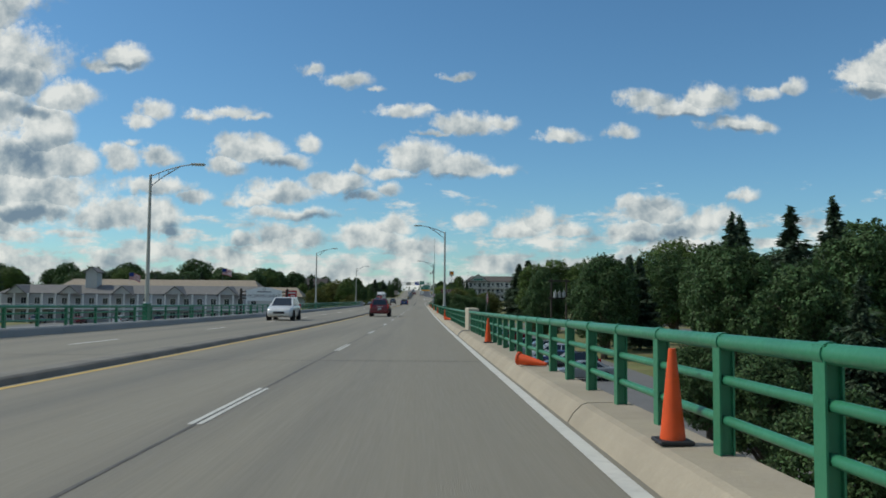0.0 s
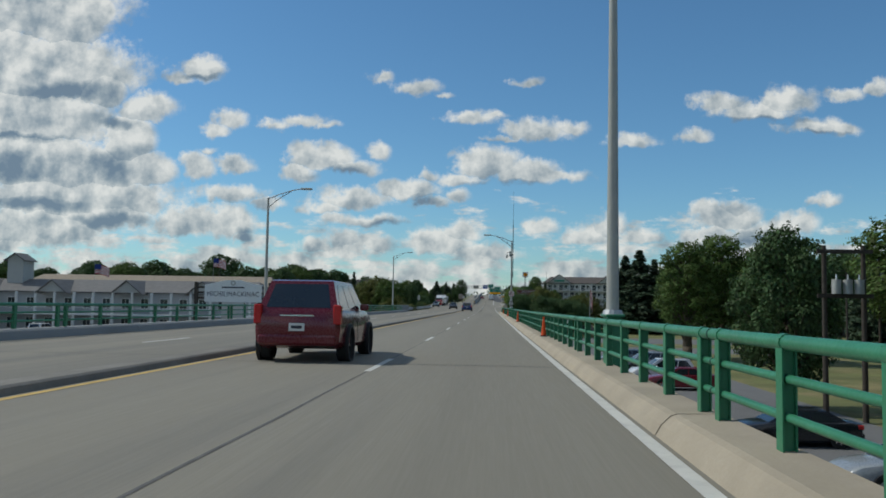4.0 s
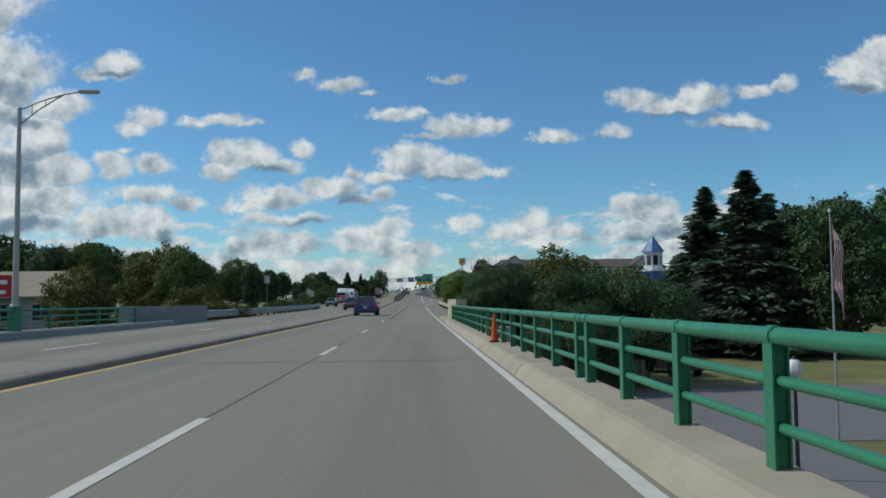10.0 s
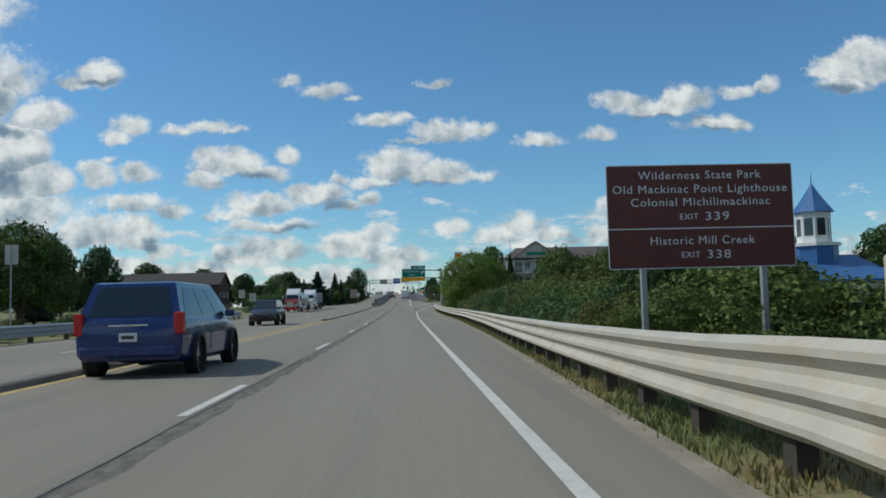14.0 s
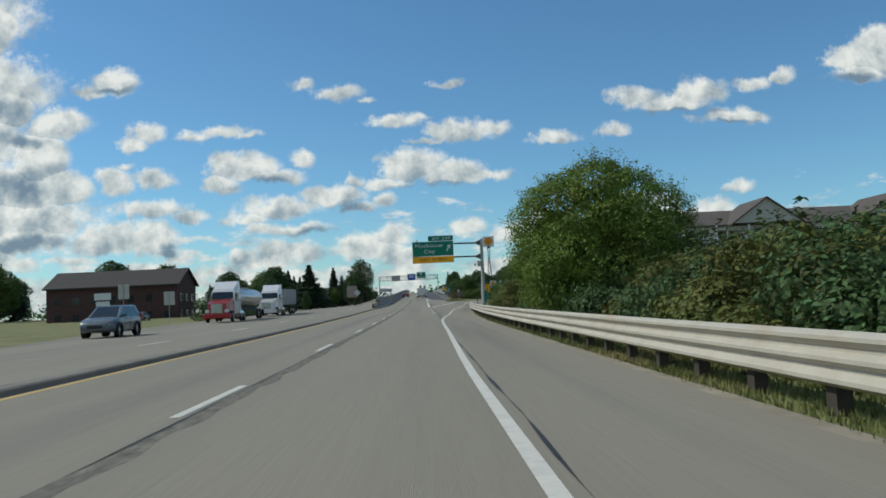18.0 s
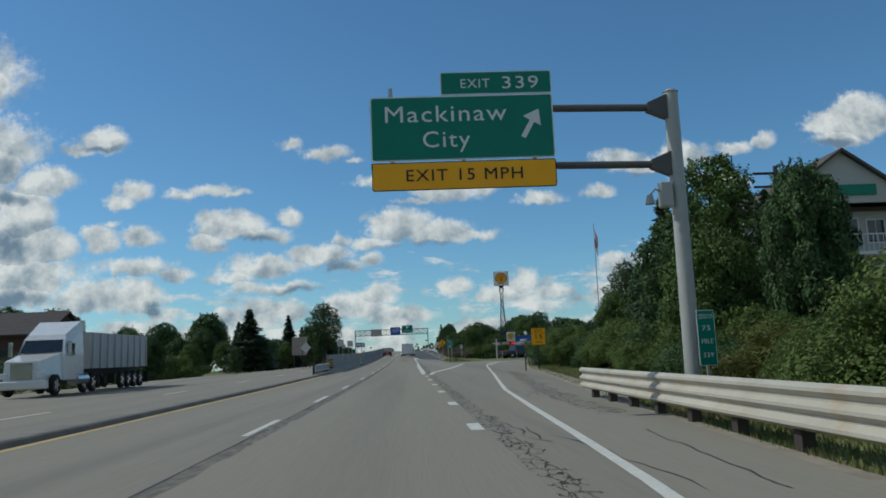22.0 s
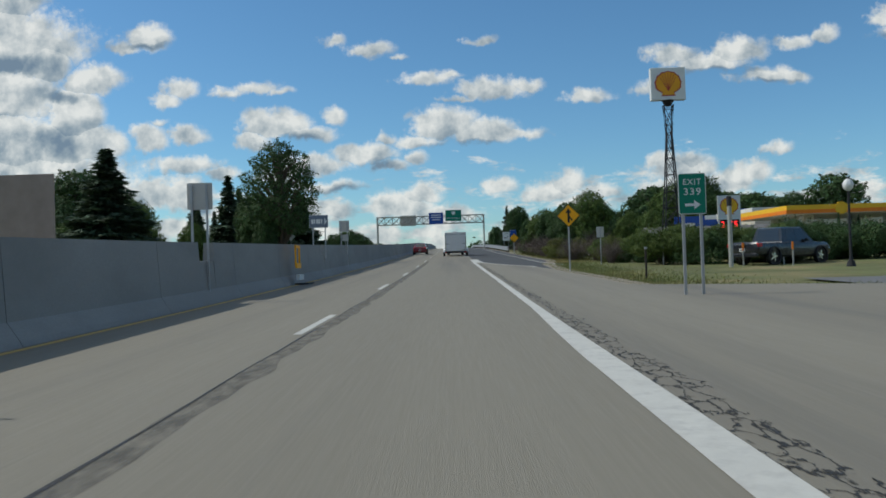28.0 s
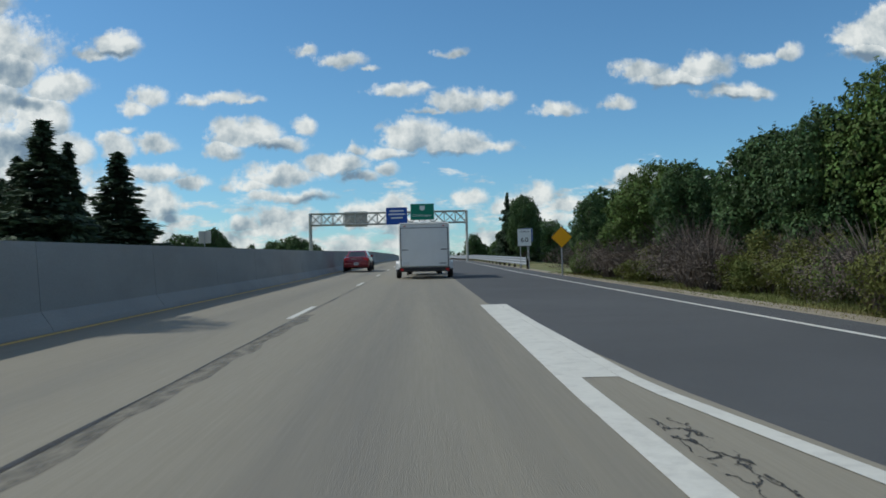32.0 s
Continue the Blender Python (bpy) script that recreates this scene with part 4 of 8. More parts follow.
# ---- signs ----
def text_mesh(s, size, align="CENTER"):
    cu = bpy.data.curves.new("lettering", "FONT")
    cu.body, cu.size, cu.align_x, cu.align_y, cu.extrude = s, size, align, "CENTER", 0.004
    cu.resolution_u = 3
    cu.space_character = 1.12
    ob = new("lettering", cu)
    me = bpy.data.meshes.new_from_object(ob.evaluated_get(bpy.context.evaluated_depsgraph_get()))
    bpy.data.objects.remove(ob)
    return me


def lettering(s, size, x, z, ink, parent, front=-0.03, width=None, align="CENTER", scale_x=1.0):
    """Raised letters on a sign that faces the traffic (towards -y), each one a part of its own."""
    me = text_mesh(s, size, align)
    xs = [v.co.x for v in me.vertices]
    k = width / ((max(xs) - min(xs)) or 1) if width else scale_x
    m = pose(x, front, z, 90, 0, 0) @ Matrix.Diagonal((k, 1, 1, 1))
    bm = bmesh.new()
    bm.from_mesh(me)
    bm.verts.ensure_lookup_table()
    seen, groups = set(), []
    for v in bm.verts:
        if v.index in seen:
            continue
        stack, isle = [v], []
        seen.add(v.index)
        while stack:
            u = stack.pop()
            isle.append(u)
            for e in u.link_edges:
                o = e.other_vert(u)
                if o.index not in seen:
                    seen.add(o.index)
                    stack.append(o)
        lo, hi = min(u.co.x for u in isle), max(u.co.x for u in isle)
        for g in groups:        # the dot of an i joins its stem
            if min(hi, g[1]) - max(lo, g[0]) > 0.6 * min(hi - lo, g[1] - g[0]):
                g[2].extend(isle)
                break
        else:
            groups.append([lo, hi, isle])
    ob = None
    for lo, hi, isle in groups:
        num = {u.index: i for i, u in enumerate(isle)}
        lm = bpy.data.meshes.new("letter")
        lm.from_pydata([tuple(u.co) for u in isle], [], [tuple(num[u.index] for u in f.verts) for f in bm.faces if f.verts[0].index in num])
        lm.materials.append(ink)
        ob = new("letter", lm)
        ob.parent = parent
        ob.matrix_basis = m
    bm.free()
    bpy.data.meshes.remove(me)
    return ob


SIGN_GREEN = material("sign_green", (0.0, 0.19, 0.12), 0.45, vary=0.08, scale=2)
SIGN_BROWN = material("sign_brown", (0.125, 0.036, 0.028), 0.5, vary=0.12, scale=2)
SIGN_BLUE = material("sign_blue", (0.01, 0.07, 0.36), 0.45, vary=0.1, scale=2)
SIGN_YELLOW = material("sign_yellow", (1.0, 0.44, 0.0), 0.5, vary=0.06, scale=2)
SIGN_WHITE = material("sign_white", (0.72, 0.73, 0.72), 0.5, vary=0.06, scale=2)
SIGN_RED = material("sign_red", (0.42, 0.02, 0.03), 0.5, vary=0.08, scale=2)
SIGN_BACK = material("sign_back_aluminium", (0.52, 0.51, 0.48), 0.6, 0.1, vary=0.08, scale=2)
SIGN_BLACK = material("sign_black", (0.012, 0.012, 0.013), 0.55, vary=0.1)
ORANGE = material("cone_orange", (0.72, 0.085, 0.012), 0.55, vary=0.12, scale=5, tint=(0.35, 0.07, 0.03), tint_scale=4, tint_amount=0.5)


def rounded(w, h, r, n=4):
    pts = []
    for cx, cz, a0 in ((w / 2 - r, h / 2 - r, 0), (-w / 2 + r, h / 2 - r, 90), (-w / 2 + r, -h / 2 + r, 180), (w / 2 - r, -h / 2 + r, 270)):
        for i in range(n + 1):
            a = radians(a0 + 90 * i / n)
            pts.append((cx + r * math.cos(a), cz + r * math.sin(a)))
    return pts


def board(parent, w, h, cx, cz, face, border=None, r=0.05, y=0.0, name="sign_panel", rim=0.02, back=True):
    """A sign board: aluminium blank, border and face."""
    sh = lambda pts: [(x + cx, z + cz) for x, z in pts]
    p = part(name, MB().plate(sh(rounded(w, h, r)), y, y + 0.012), SIGN_BACK, parent)
    if border:
        part("border", MB().plate(sh(rounded(w, h, r)), y - 0.006, y - 0.001), border, p)
        part("face", MB().plate(sh(rounded(w - 2 * rim, h - 2 * rim, max(r - rim, 0.01))), y - 0.011, y - 0.0065), face, p)
    else:
        part("face", MB().plate(sh(rounded(w, h, r)), y - 0.006, y - 0.001), face, p)
    return p


def posts(parent, xs, z0, z1, mat=None, w=0.05, y=0.04, depth=0.05):
    for x in xs:
        part("post", MB().box(x - w / 2, x + w / 2, y, y + depth, z0, z1), mat or GALVANISED, parent)


def ring(mb, cx, cz, r0, r1, y0, y1, n=28):
    vs, fs = [], []
    for i in range(n):
        a = 2 * math.pi * i / n
        c, s = math.cos(a), math.sin(a)
        vs += [(cx + r0 * c, y0, cz + r0 * s), (cx + r1 * c, y0, cz + r1 * s), (cx + r0 * c, y1, cz + r0 * s), (cx + r1 * c, y1, cz + r1 * s)]
    for i in range(n):
        a, b = 4 * i, 4 * ((i + 1) % n)
        fs += [(a, a + 1, b + 1, b), (a + 1, a + 3, b + 3, b + 1), (a + 3, a + 2, b + 2, b + 3), (a + 2, a, b, b + 2)]
    return mb.add(vs, fs)


# no U-turn sign strapped to the lamp pole
th = thing("traffic_sign", "white square no U-turn sign strapped to a lamp pole", "sign", (2.22, mast_y - 0.16, mz + 2.53))
board(th, 0.56, 0.54, 0, 0, SIGN_WHITE, SIGN_BLACK, 0.04, 0, rim=0.012)
mb = MB().tube([(0.09, -0.016, -0.15), (0.09, -0.016, 0.03), (0.06, -0.016, 0.1), (0.0, -0.016, 0.13), (-0.06, -0.016, 0.1), (-0.09, -0.016, 0.03), (-0.09, -0.016, -0.05)], 0.025, 6)
part("u_turn_arrow", mb, SIGN_BLACK, th)
part("arrow_head", MB().plate([(-0.16, -0.03), (-0.02, -0.03), (-0.09, -0.17)], -0.022, -0.013), SIGN_BLACK, th)
part("red_circle", ring(MB(), 0, 0, 0.195, 0.235, -0.030, -0.014), SIGN_RED, th)
part("red_slash", MB().plate([(-0.165, 0.115), (-0.135, 0.150), (0.165, -0.115), (0.135, -0.150)], -0.034, -0.026), SIGN_RED, th)
for h in (-0.2, 0.2):
    part("strap", MB().box(-0.13, 0.13, 0.012, 0.16, h - 0.012, h + 0.012), GALVANISED, th)
# back of a diamond sign on a dark post
th = thing("traffic_sign", "long diamond sign seen from its bare aluminium back", "sign", (2.13, 144.6, road_z(144.6) + 0.2))
part("sign_panel", MB().plate([(-0.21, 1.35), (0.0, 1.80), (0.21, 1.33), (0.0, 0.78)], 0.04, 0.05), SIGN_BACK, th)
part("post", MB().box(-0.02, 0.02, 0.0, 0.038, 0.0, 1.55), DARK_WOOD, th)
for h in (1.12, 1.52):
    part("brace", MB().box(-0.12, 0.12, 0.022, 0.04, h - 0.015, h + 0.015), BLACK, th)

# brown destination board
th = thing("destination_sign", "large brown board with white lettering on two steel posts", "sign", (8.05, 232.6, ground_z(8.05, 232.6)))
zb = th.location.z
w, z0, z1 = 4.92, 0.85 - zb, 3.55 - zb
board(th, w, z1 - z0, 0, (z0 + z1) / 2, SIGN_BROWN, SIGN_WHITE, 0.07, rim=0.025)
part("divider", MB().box(-w / 2 + 0.03, w / 2 - 0.03, -0.016, -0.010, z0 + 1.02, z0 + 1.05), SIGN_WHITE, th)
for s, size, zz, wd in (("Wilderness State Park", 0.30, 2.41, 3.24), ("Old Mackinac Point Lighthouse", 0.30, 2.05, 4.60), ("Colonial Michilimackinac", 0.30, 1.71, 3.66), ("Historic Mill Creek", 0.30, 0.71, 2.73)):
    lettering(s, size, 0, z0 + zz, SIGN_WHITE, th, -0.017, wd)
for zz, num in ((1.33, "339"), (0.34, "338")):
    lettering("EXIT", 0.22, -0.32, z0 + zz, SIGN_WHITE, th, -0.017, 0.48)
    lettering(num, 0.31, 0.42, z0 + zz, SIGN_WHITE, th, -0.017, 0.62)
posts(th, (-1.55, 1.62), -0.3, z1 - 0.1, GALVANISED, 0.13, 0.03, 0.16)

# overhead exit sign on a cantilever mast
# arms and brackets seen from the shadow side: that shade is in this dark colour
ARM_STEEL_SHADED = material("shaded_arm_steel", (0.12, 0.115, 0.11), 0.55, 0.3, vary=0.2, scale=2)
th = thing("overhead_sign", "green and yellow exit sign hung from a steel cantilever mast", "sign", (6.05, 338.3, ground_z(6.05, 338.3)))
zb = th.location.z
part("mast", MB().tube([(0, 0.1, -0.2), (0, 0.1, 5.74 - zb)], [0.17, 0.14], 16), GREY_POLE, th, "", True)
part("mast_cap", MB().cyl((0, 0.1, 5.74 - zb), (0, 0.1, 5.79 - zb), 0.16, 0.10, 14), GALVANISED, th)
for zz in (5.42, 4.24):
    a = part("arm", MB().tube([(-0.1, 0.1, zz - zb), (-6.1, 0.1, zz - zb + 0.12)], 0.075, 10), ARM_STEEL_SHADED, th, "steel arm coloured dark for its shaded side", True)
    part("bracket", MB().plate([(-0.52, zz - zb - 0.07), (-0.12, zz - zb - 0.24), (-0.12, zz - zb + 0.26), (-0.52, zz - zb + 0.09)], 0.0, 0.2), ARM_STEEL_SHADED, th, "gusset bracket coloured dark for shade")
cx = 1.77 - 6.05
board(th, 3.62, 1.30, cx, 5.06 - zb, SIGN_GREEN, SIGN_WHITE, 0.06, -0.12, rim=0.025)
board(th, 2.22, 0.47, cx + 0.70, 5.96 - zb, SIGN_GREEN, SIGN_WHITE, 0.05, -0.12, "exit_tab", rim=0.02)
board(th, 3.62, 0.56, cx, 4.10 - zb, SIGN_YELLOW, SIGN_BLACK, 0.05, -0.12, "speed_panel", rim=0.018)
lettering("Mackinaw", 0.47, cx - 0.34, 5.33 - zb, SIGN_WHITE, th, -0.137, 2.40)
lettering("City", 0.47, cx - 0.34, 4.81 - zb, SIGN_WHITE, th, -0.137, 0.93)
lettering("EXIT", 0.26, cx + 0.28, 5.94 - zb, SIGN_WHITE, th, -0.137, 0.58)
lettering("339", 0.36, cx + 1.18, 5.94 - zb, SIGN_WHITE, th, -0.137, 0.72)
lettering("EXIT 15 MPH", 0.33, cx, 4.10 - zb, SIGN_BLACK, th, -0.137, 2.28)
ar = [(-0.05, -0.32), (0.05, -0.32), (0.05, 0.06), (0.20, 0.06), (0.0, 0.34), (-0.20, 0.06), (-0.05, 0.06)]
ca, sa = math.cos(radians(-30)), math.sin(radians(-30))
part("arrow", MB().plate([(cx + 1.35 + x * ca - z * sa, 5.10 - zb + x * sa + z * ca) for x, z in ar], -0.142, -0.132), SIGN_WHITE, th)
for x in (-1.4, 0.0, 1.4):
    part("hanger", MB().box(cx + x - 0.04, cx + x + 0.04, -0.10, 0.02, 3.9 - zb, 5.9 - zb), GALVANISED, th)
part("lamp_dome", MB().tube([(-0.3, 0.0, 3.6 - zb), (-0.5, 0.0, 3.72 - zb), (-0.62, 0.0, 3.6 - zb)], 0.02, 8).cyl((-0.62, 0, 3.6 - zb), (-0.62, 0, 3.42 - zb), 0.06, 0.1, 10), GREY_POLE, th, "grey lamp dome on a bent arm")
part("cabinet", MB().box(-0.42, -0.17, -0.1, 0.12, 3.35 - zb, 3.85 - zb, 0.02), GREY_POLE, th, "grey cabinet on the mast")
th = thing("mile_marker", "narrow green mile marker with white lettering", "sign", (6.22, 338.0, ground_z(6.2, 338)))
zb = th.location.z
board(th, 0.34, 1.05, 0, 0.75 - zb, SIGN_GREEN, SIGN_WHITE, 0.03, 0, rim=0.012)
for s, zz, wd in (("SOUTH", 1.15, 0.26), ("75", 0.93, 0.16), ("MILE", 0.68, 0.22), ("339", 0.42, 0.2)):
    lettering(s, 0.13, 0, zz - zb, SIGN_WHITE, th, -0.014, wd)
posts(th, (0,), 0.0, 1.2 - zb)

# exit speed sign
th = thing("speed_advisory_sign", "yellow exit 15 mph advisory sign on a post", "sign", (9.45, 378.1, ground_z(9.45, 378.1)))
zb = th.location.z
board(th, 0.97, 1.15, 0, 2.08 - zb, SIGN_YELLOW, SIGN_BLACK, 0.05, 0, rim=0.015)
lettering("EXIT", 0.25, 0, 2.47 - zb, SIGN_BLACK, th, -0.014, 0.52)
part("divider", MB().box(-0.46, 0.46, -0.016, -0.011, 2.30 - zb, 2.315 - zb), SIGN_BLACK, th)
lettering("15", 0.44, 0, 2.03 - zb, SIGN_BLACK, th, -0.014, 0.46)
lettering("MPH", 0.18, 0, 1.68 - zb, SIGN_BLACK, th, -0.014, 0.42)
posts(th, (-0.05,), 0.0, 2.5 - zb, DARK_WOOD, 0.09)

# gore exit sign
th = thing("exit_sign", "green gore sign with an exit number and arrow on two posts", "sign", (5.52, 419.6, ground_z(5.5, 419.6)))
zb = th.location.z
board(th, 0.62, 0.92, 0, 2.86 - zb, SIGN_GREEN, SIGN_WHITE, 0.05, 0, rim=0.015)
lettering("EXIT", 0.19, 0, 3.12 - zb, SIGN_WHITE, th, -0.014, 0.40)
lettering("339", 0.22, 0, 2.90 - zb, SIGN_WHITE, th, -0.014, 0.38)
part("arrow", MB().plate([(-0.17, 2.58 - zb), (0.04, 2.58 - zb), (0.04, 2.51 - zb), (0.18, 2.61 - zb), (0.04, 2.71 - zb), (0.04, 2.64 - zb), (-0.17, 2.64 - zb)], -0.018, -0.011), SIGN_WHITE, th)
posts(th, (-0.2, 0.2), -0.1, 3.0 - zb, GALVANISED, 0.06)


def diamond_sign(x, y, top, half, kind, label):
    th = thing("warning_sign", label, "sign", (x, y, ground_z(x, y)), 0, "yellow warning signs")
    zb = th.location.z
    c = top - half - zb
    dm = lambda k: [(0, c + k), (-k, c), (0, c - k), (k, c)]
    p = part("sign_panel", MB().plate(dm(half), 0, 0.012), SIGN_BACK, th)
    part("border", MB().plate(dm(half), -0.006, -0.001), SIGN_BLACK, p)
    part("face", MB().plate(dm(half * 0.95), -0.011, -0.0065), SIGN_YELLOW, p)
    if kind == "merge":
        k = half
        part("arrow", MB().plate([(x0 * k, c + z0 * k) for x0, z0 in [(-0.09, -0.62), (0.09, -0.62), (0.09, -0.25), (0.28, -0.50), (0.36, -0.38), (0.09, -0.02), (0.09, 0.25), (0.28, 0.20), (0.0, 0.66), (-0.28, 0.20), (-0.09, 0.25)]], -0.016, -0.0115), SIGN_BLACK, th)
    posts(th, (0,), -0.1, top - 0.3 - zb, GALVANISED, 0.06)
    return th


diamond_sign(5.44, 438.4, 4.02, 0.52, "merge", "yellow diamond sign with a black merging arrow")
diamond_sign(7.02, 491.9, 4.69, 0.52, "plain", "plain yellow diamond warning sign beside the ramp")


def small_sign(x, y, top, w, h, face, border, lines, label, back=False, n_posts=1):
    th = thing("road_sign", label, "sign", (x, y, ground_z(x, y)), 180 if back else 0, "small road signs")
    zb = th.location.z
    board(th, w, h, 0, top - h / 2 - zb, face, border, 0.04, 0, rim=0.014)
    for s, size, dz, wd in lines:
        lettering(s, size, 0, top - dz - zb, SIGN_BLACK, th, -0.014, wd)
    posts(th, (0,) if n_posts == 1 else (-w * 0.3, w * 0.3), -0.2, top - 0.05 - zb, GALVANISED, 0.05)
    return th


small_sign(7.15, 506.9, 5.44, 0.92, 1.15, SIGN_WHITE, SIGN_BLACK, [("MINIMUM", 0.14, 0.2, 0.6), ("60", 0.42, 0.75, 0.5)], "white speed sign with black numbers beside the ramp", False, 2)
small_sign(8.8, 449.1, 3.38, 0.42, 0.62, SIGN_WHITE, None, [], "small pale sign seen edge on beside the verge", True)
small_sign(9.05, 520, 6.2, 0.9, 1.1, SIGN_BLUE, SIGN_WHITE, [], "blue and white sign far along the ramp")
small_sign(-13.7, 506.5, 5.75, 0.8, 0.8, SIGN_WHITE, None, [], "grey back of a sign behind the barrier", True)
small_sign(-6.42, 408.0, 3.42, 0.66, 0.68, SIGN_WHITE, None, [], "grey back of a sign standing on the barrier", True, 2)
small_sign(-6.42, 422.3, 3.76, 0.66, 0.70, SIGN_WHITE, None, [], "grey back of a sign standing on the barrier", True, 2)
small_sign(-24.0, 335.0, 3.0, 0.9, 1.2, SIGN_WHITE, None, [], "grey back of a sign beside the far lanes", True)
small_sign(-25.5, 352.0, 2.8, 1.1, 1.4, SIGN_WHITE, None, [], "grey back of a sign beside the far lanes", True)
small_sign(-17.6, 250.0, 3.3, 0.6, 0.9, SIGN_WHITE, None, [], "grey back of a route sign beside the far lanes", True)

small_sign(-6.42, 450.5, 4.30, 0.62, 0.68, SIGN_WHITE, None, [], "grey back of a sign standing on the barrier", True, 2)
th = thing("direction_board", "blue grey board with white bars and an arrow on two posts", "sign", (-6.42, 441.1, road_z(441.1)))
zb = th.location.z
board(th, 0.92, 0.62, 0, 3.75 - zb, material("blue_grey_board", (0.16, 0.20, 0.26), 0.6, vary=0.1), SIGN_WHITE, 0.02, 0, rim=0.01)
for i, wd in enumerate((0.10, 0.07, 0.11, 0.08, 0.06)):
    part("bar", MB().box(-0.36 + i * 0.12, -0.36 + i * 0.12 + wd, -0.018, -0.012, 3.64 - zb, 3.86 - zb), SIGN_WHITE, th)
part("arrow", MB().plate([(0.28, 3.92 - zb), (0.42, 3.75 - zb), (0.28, 3.58 - zb)], -0.018, -0.012), SIGN_WHITE, th)
posts(th, (-0.30, 0.30), 0.9, 4.0 - zb, GALVANISED, 0.05)
th = thing("diamond_back", "small diamond sign seen from its bare back", "sign", (-14.8, 476.3, ground_z(-14.8, 476.3)))
zb = th.location.z
part("sign_panel", MB().plate([(0, 4.95 - zb), (-0.45, 4.5 - zb), (0, 4.05 - zb), (0.45, 4.5 - zb)], 0, 0.012), SIGN_BACK, th)
posts(th, (0,), 0, 4.7 - zb)

# large unpainted back of a board and a board of bars beyond the barrier
th = thing("sign_board_back", "large weathered back of a board on wooden posts", "sign", (-13.0, 426, ground_z(-13, 426)))
zb = th.location.z
part("panel", MB().box(-0.95, 0.95, 0, 0.05, 2.35 - zb, 4.6 - zb), material("weathered_plywood", (0.33, 0.27, 0.23), 0.9, vary=0.15, scale=1.5), th)
posts(th, (-0.7, 0.7), 0.0, 4.5 - zb, DARK_WOOD, 0.12)
th = thing("diamond_back", "orange edged diamond sign seen from its back", "sign", (-11.6, 421.0, ground_z(-11.6, 421)))
zb = th.location.z
part("sign_panel", MB().plate([(0, 3.76 - zb), (-0.65, 3.11 - zb), (0, 2.46 - zb), (0.65, 3.11 - zb)], 0, 0.012), SIGN_BACK, th)
posts(th, (-0.42, 0.42), 0, 3.3 - zb, DARK_WOOD, 0.07)
# leaning yellow and white marker board at the barrier
th = thing("barrier_marker", "yellow framed marker board leaning against the barrier", "marker", (-5.78, 432.5, road_z(432.5)))
part("frame", MB().box(-0.12, -0.06, -0.42, -0.34, 0.75, 1.45).box(-0.12, -0.06, 0.34, 0.42, 0.75, 1.45).box(-0.12, -0.06, -0.42, 0.42, 1.4, 1.5).box(-0.10, -0.04, -0.46, 0.46, 0.62, 0.82), SIGN_YELLOW, th)
part("white_panel", MB().box(-0.06, 0.06, -0.46, 0.46, 0.18, 0.38), SIGN_WHITE, th)
part("foot", MB().box(-0.10, 0.42, -0.6, 0.6, 0.0, 0.05), BLACK, th)


# ---- traffic cones ----
def cone(x, y, z, label="orange traffic cone standing on the kerb"):
    th = thing("traffic_cone", label, "traffic cone", (x, y, z), 0, "traffic cones")
    part("base", MB().box(-0.125, 0.125, -0.125, 0.125, 0, 0.03, 0.008), BLACK, th, "black rubber base")
    part("cone_body", MB().cyl((0, 0, 0.03), (0, 0, 0.68), 0.092, 0.026, 16), ORANGE, th, "", True)
    return th


c0 = cone(1.84, 5.9, road_z(5.9) + 0.216)
for y in (22.4, 63.0, 85.6 + 4.6, 116.4, 146.4, 173.6):
    copy_thing(c0, pose(1.86, y, road_z(y) + 0.216))
th = thing("fallen_cone", "orange cone lying on its side on the kerb", "traffic cone", (1.84, 13.6, road_z(13.6) + 0.216))
part("cone_body", MB().cyl((-0.15, 0.2, 0.10), (0.25, -0.1, 0.04), 0.10, 0.03, 14), ORANGE, th, "", True)
part("base", MB().cyl((-0.17, 0.215, 0.112), (-0.15, 0.2, 0.11), 0.115, 0.115, 14), ORANGE, th)
th = thing("fallen_cone", "red orange cone lying flat against the railing", "traffic cone", (1.88, 54.9, road_z(54.9) + 0.216))
part("cone_body", MB().cyl((-0.2, 0.25, 0.115), (0.3, -0.12, 0.04), 0.11, 0.03, 14), ORANGE, th, "", True)
part("base", MB().cyl((-0.225, 0.268, 0.125), (-0.2, 0.25, 0.12), 0.125, 0.125, 14), ORANGE, th)


# ---- guardrail ----
RIDGE = [(0.0, 0.0), (-0.075, 0.045), (-0.075, 0.085), (0.0, 0.145), (0.0, 0.185), (-0.075, 0.235), (-0.075, 0.275), (0.0, 0.325), (0.0, 0.365), (-0.075, 0.425), (-0.075, 0.465), (0.0, 0.51)]
W_BEAM = RIDGE + [(x + 0.012, z) for x, z in reversed(RIDGE)]


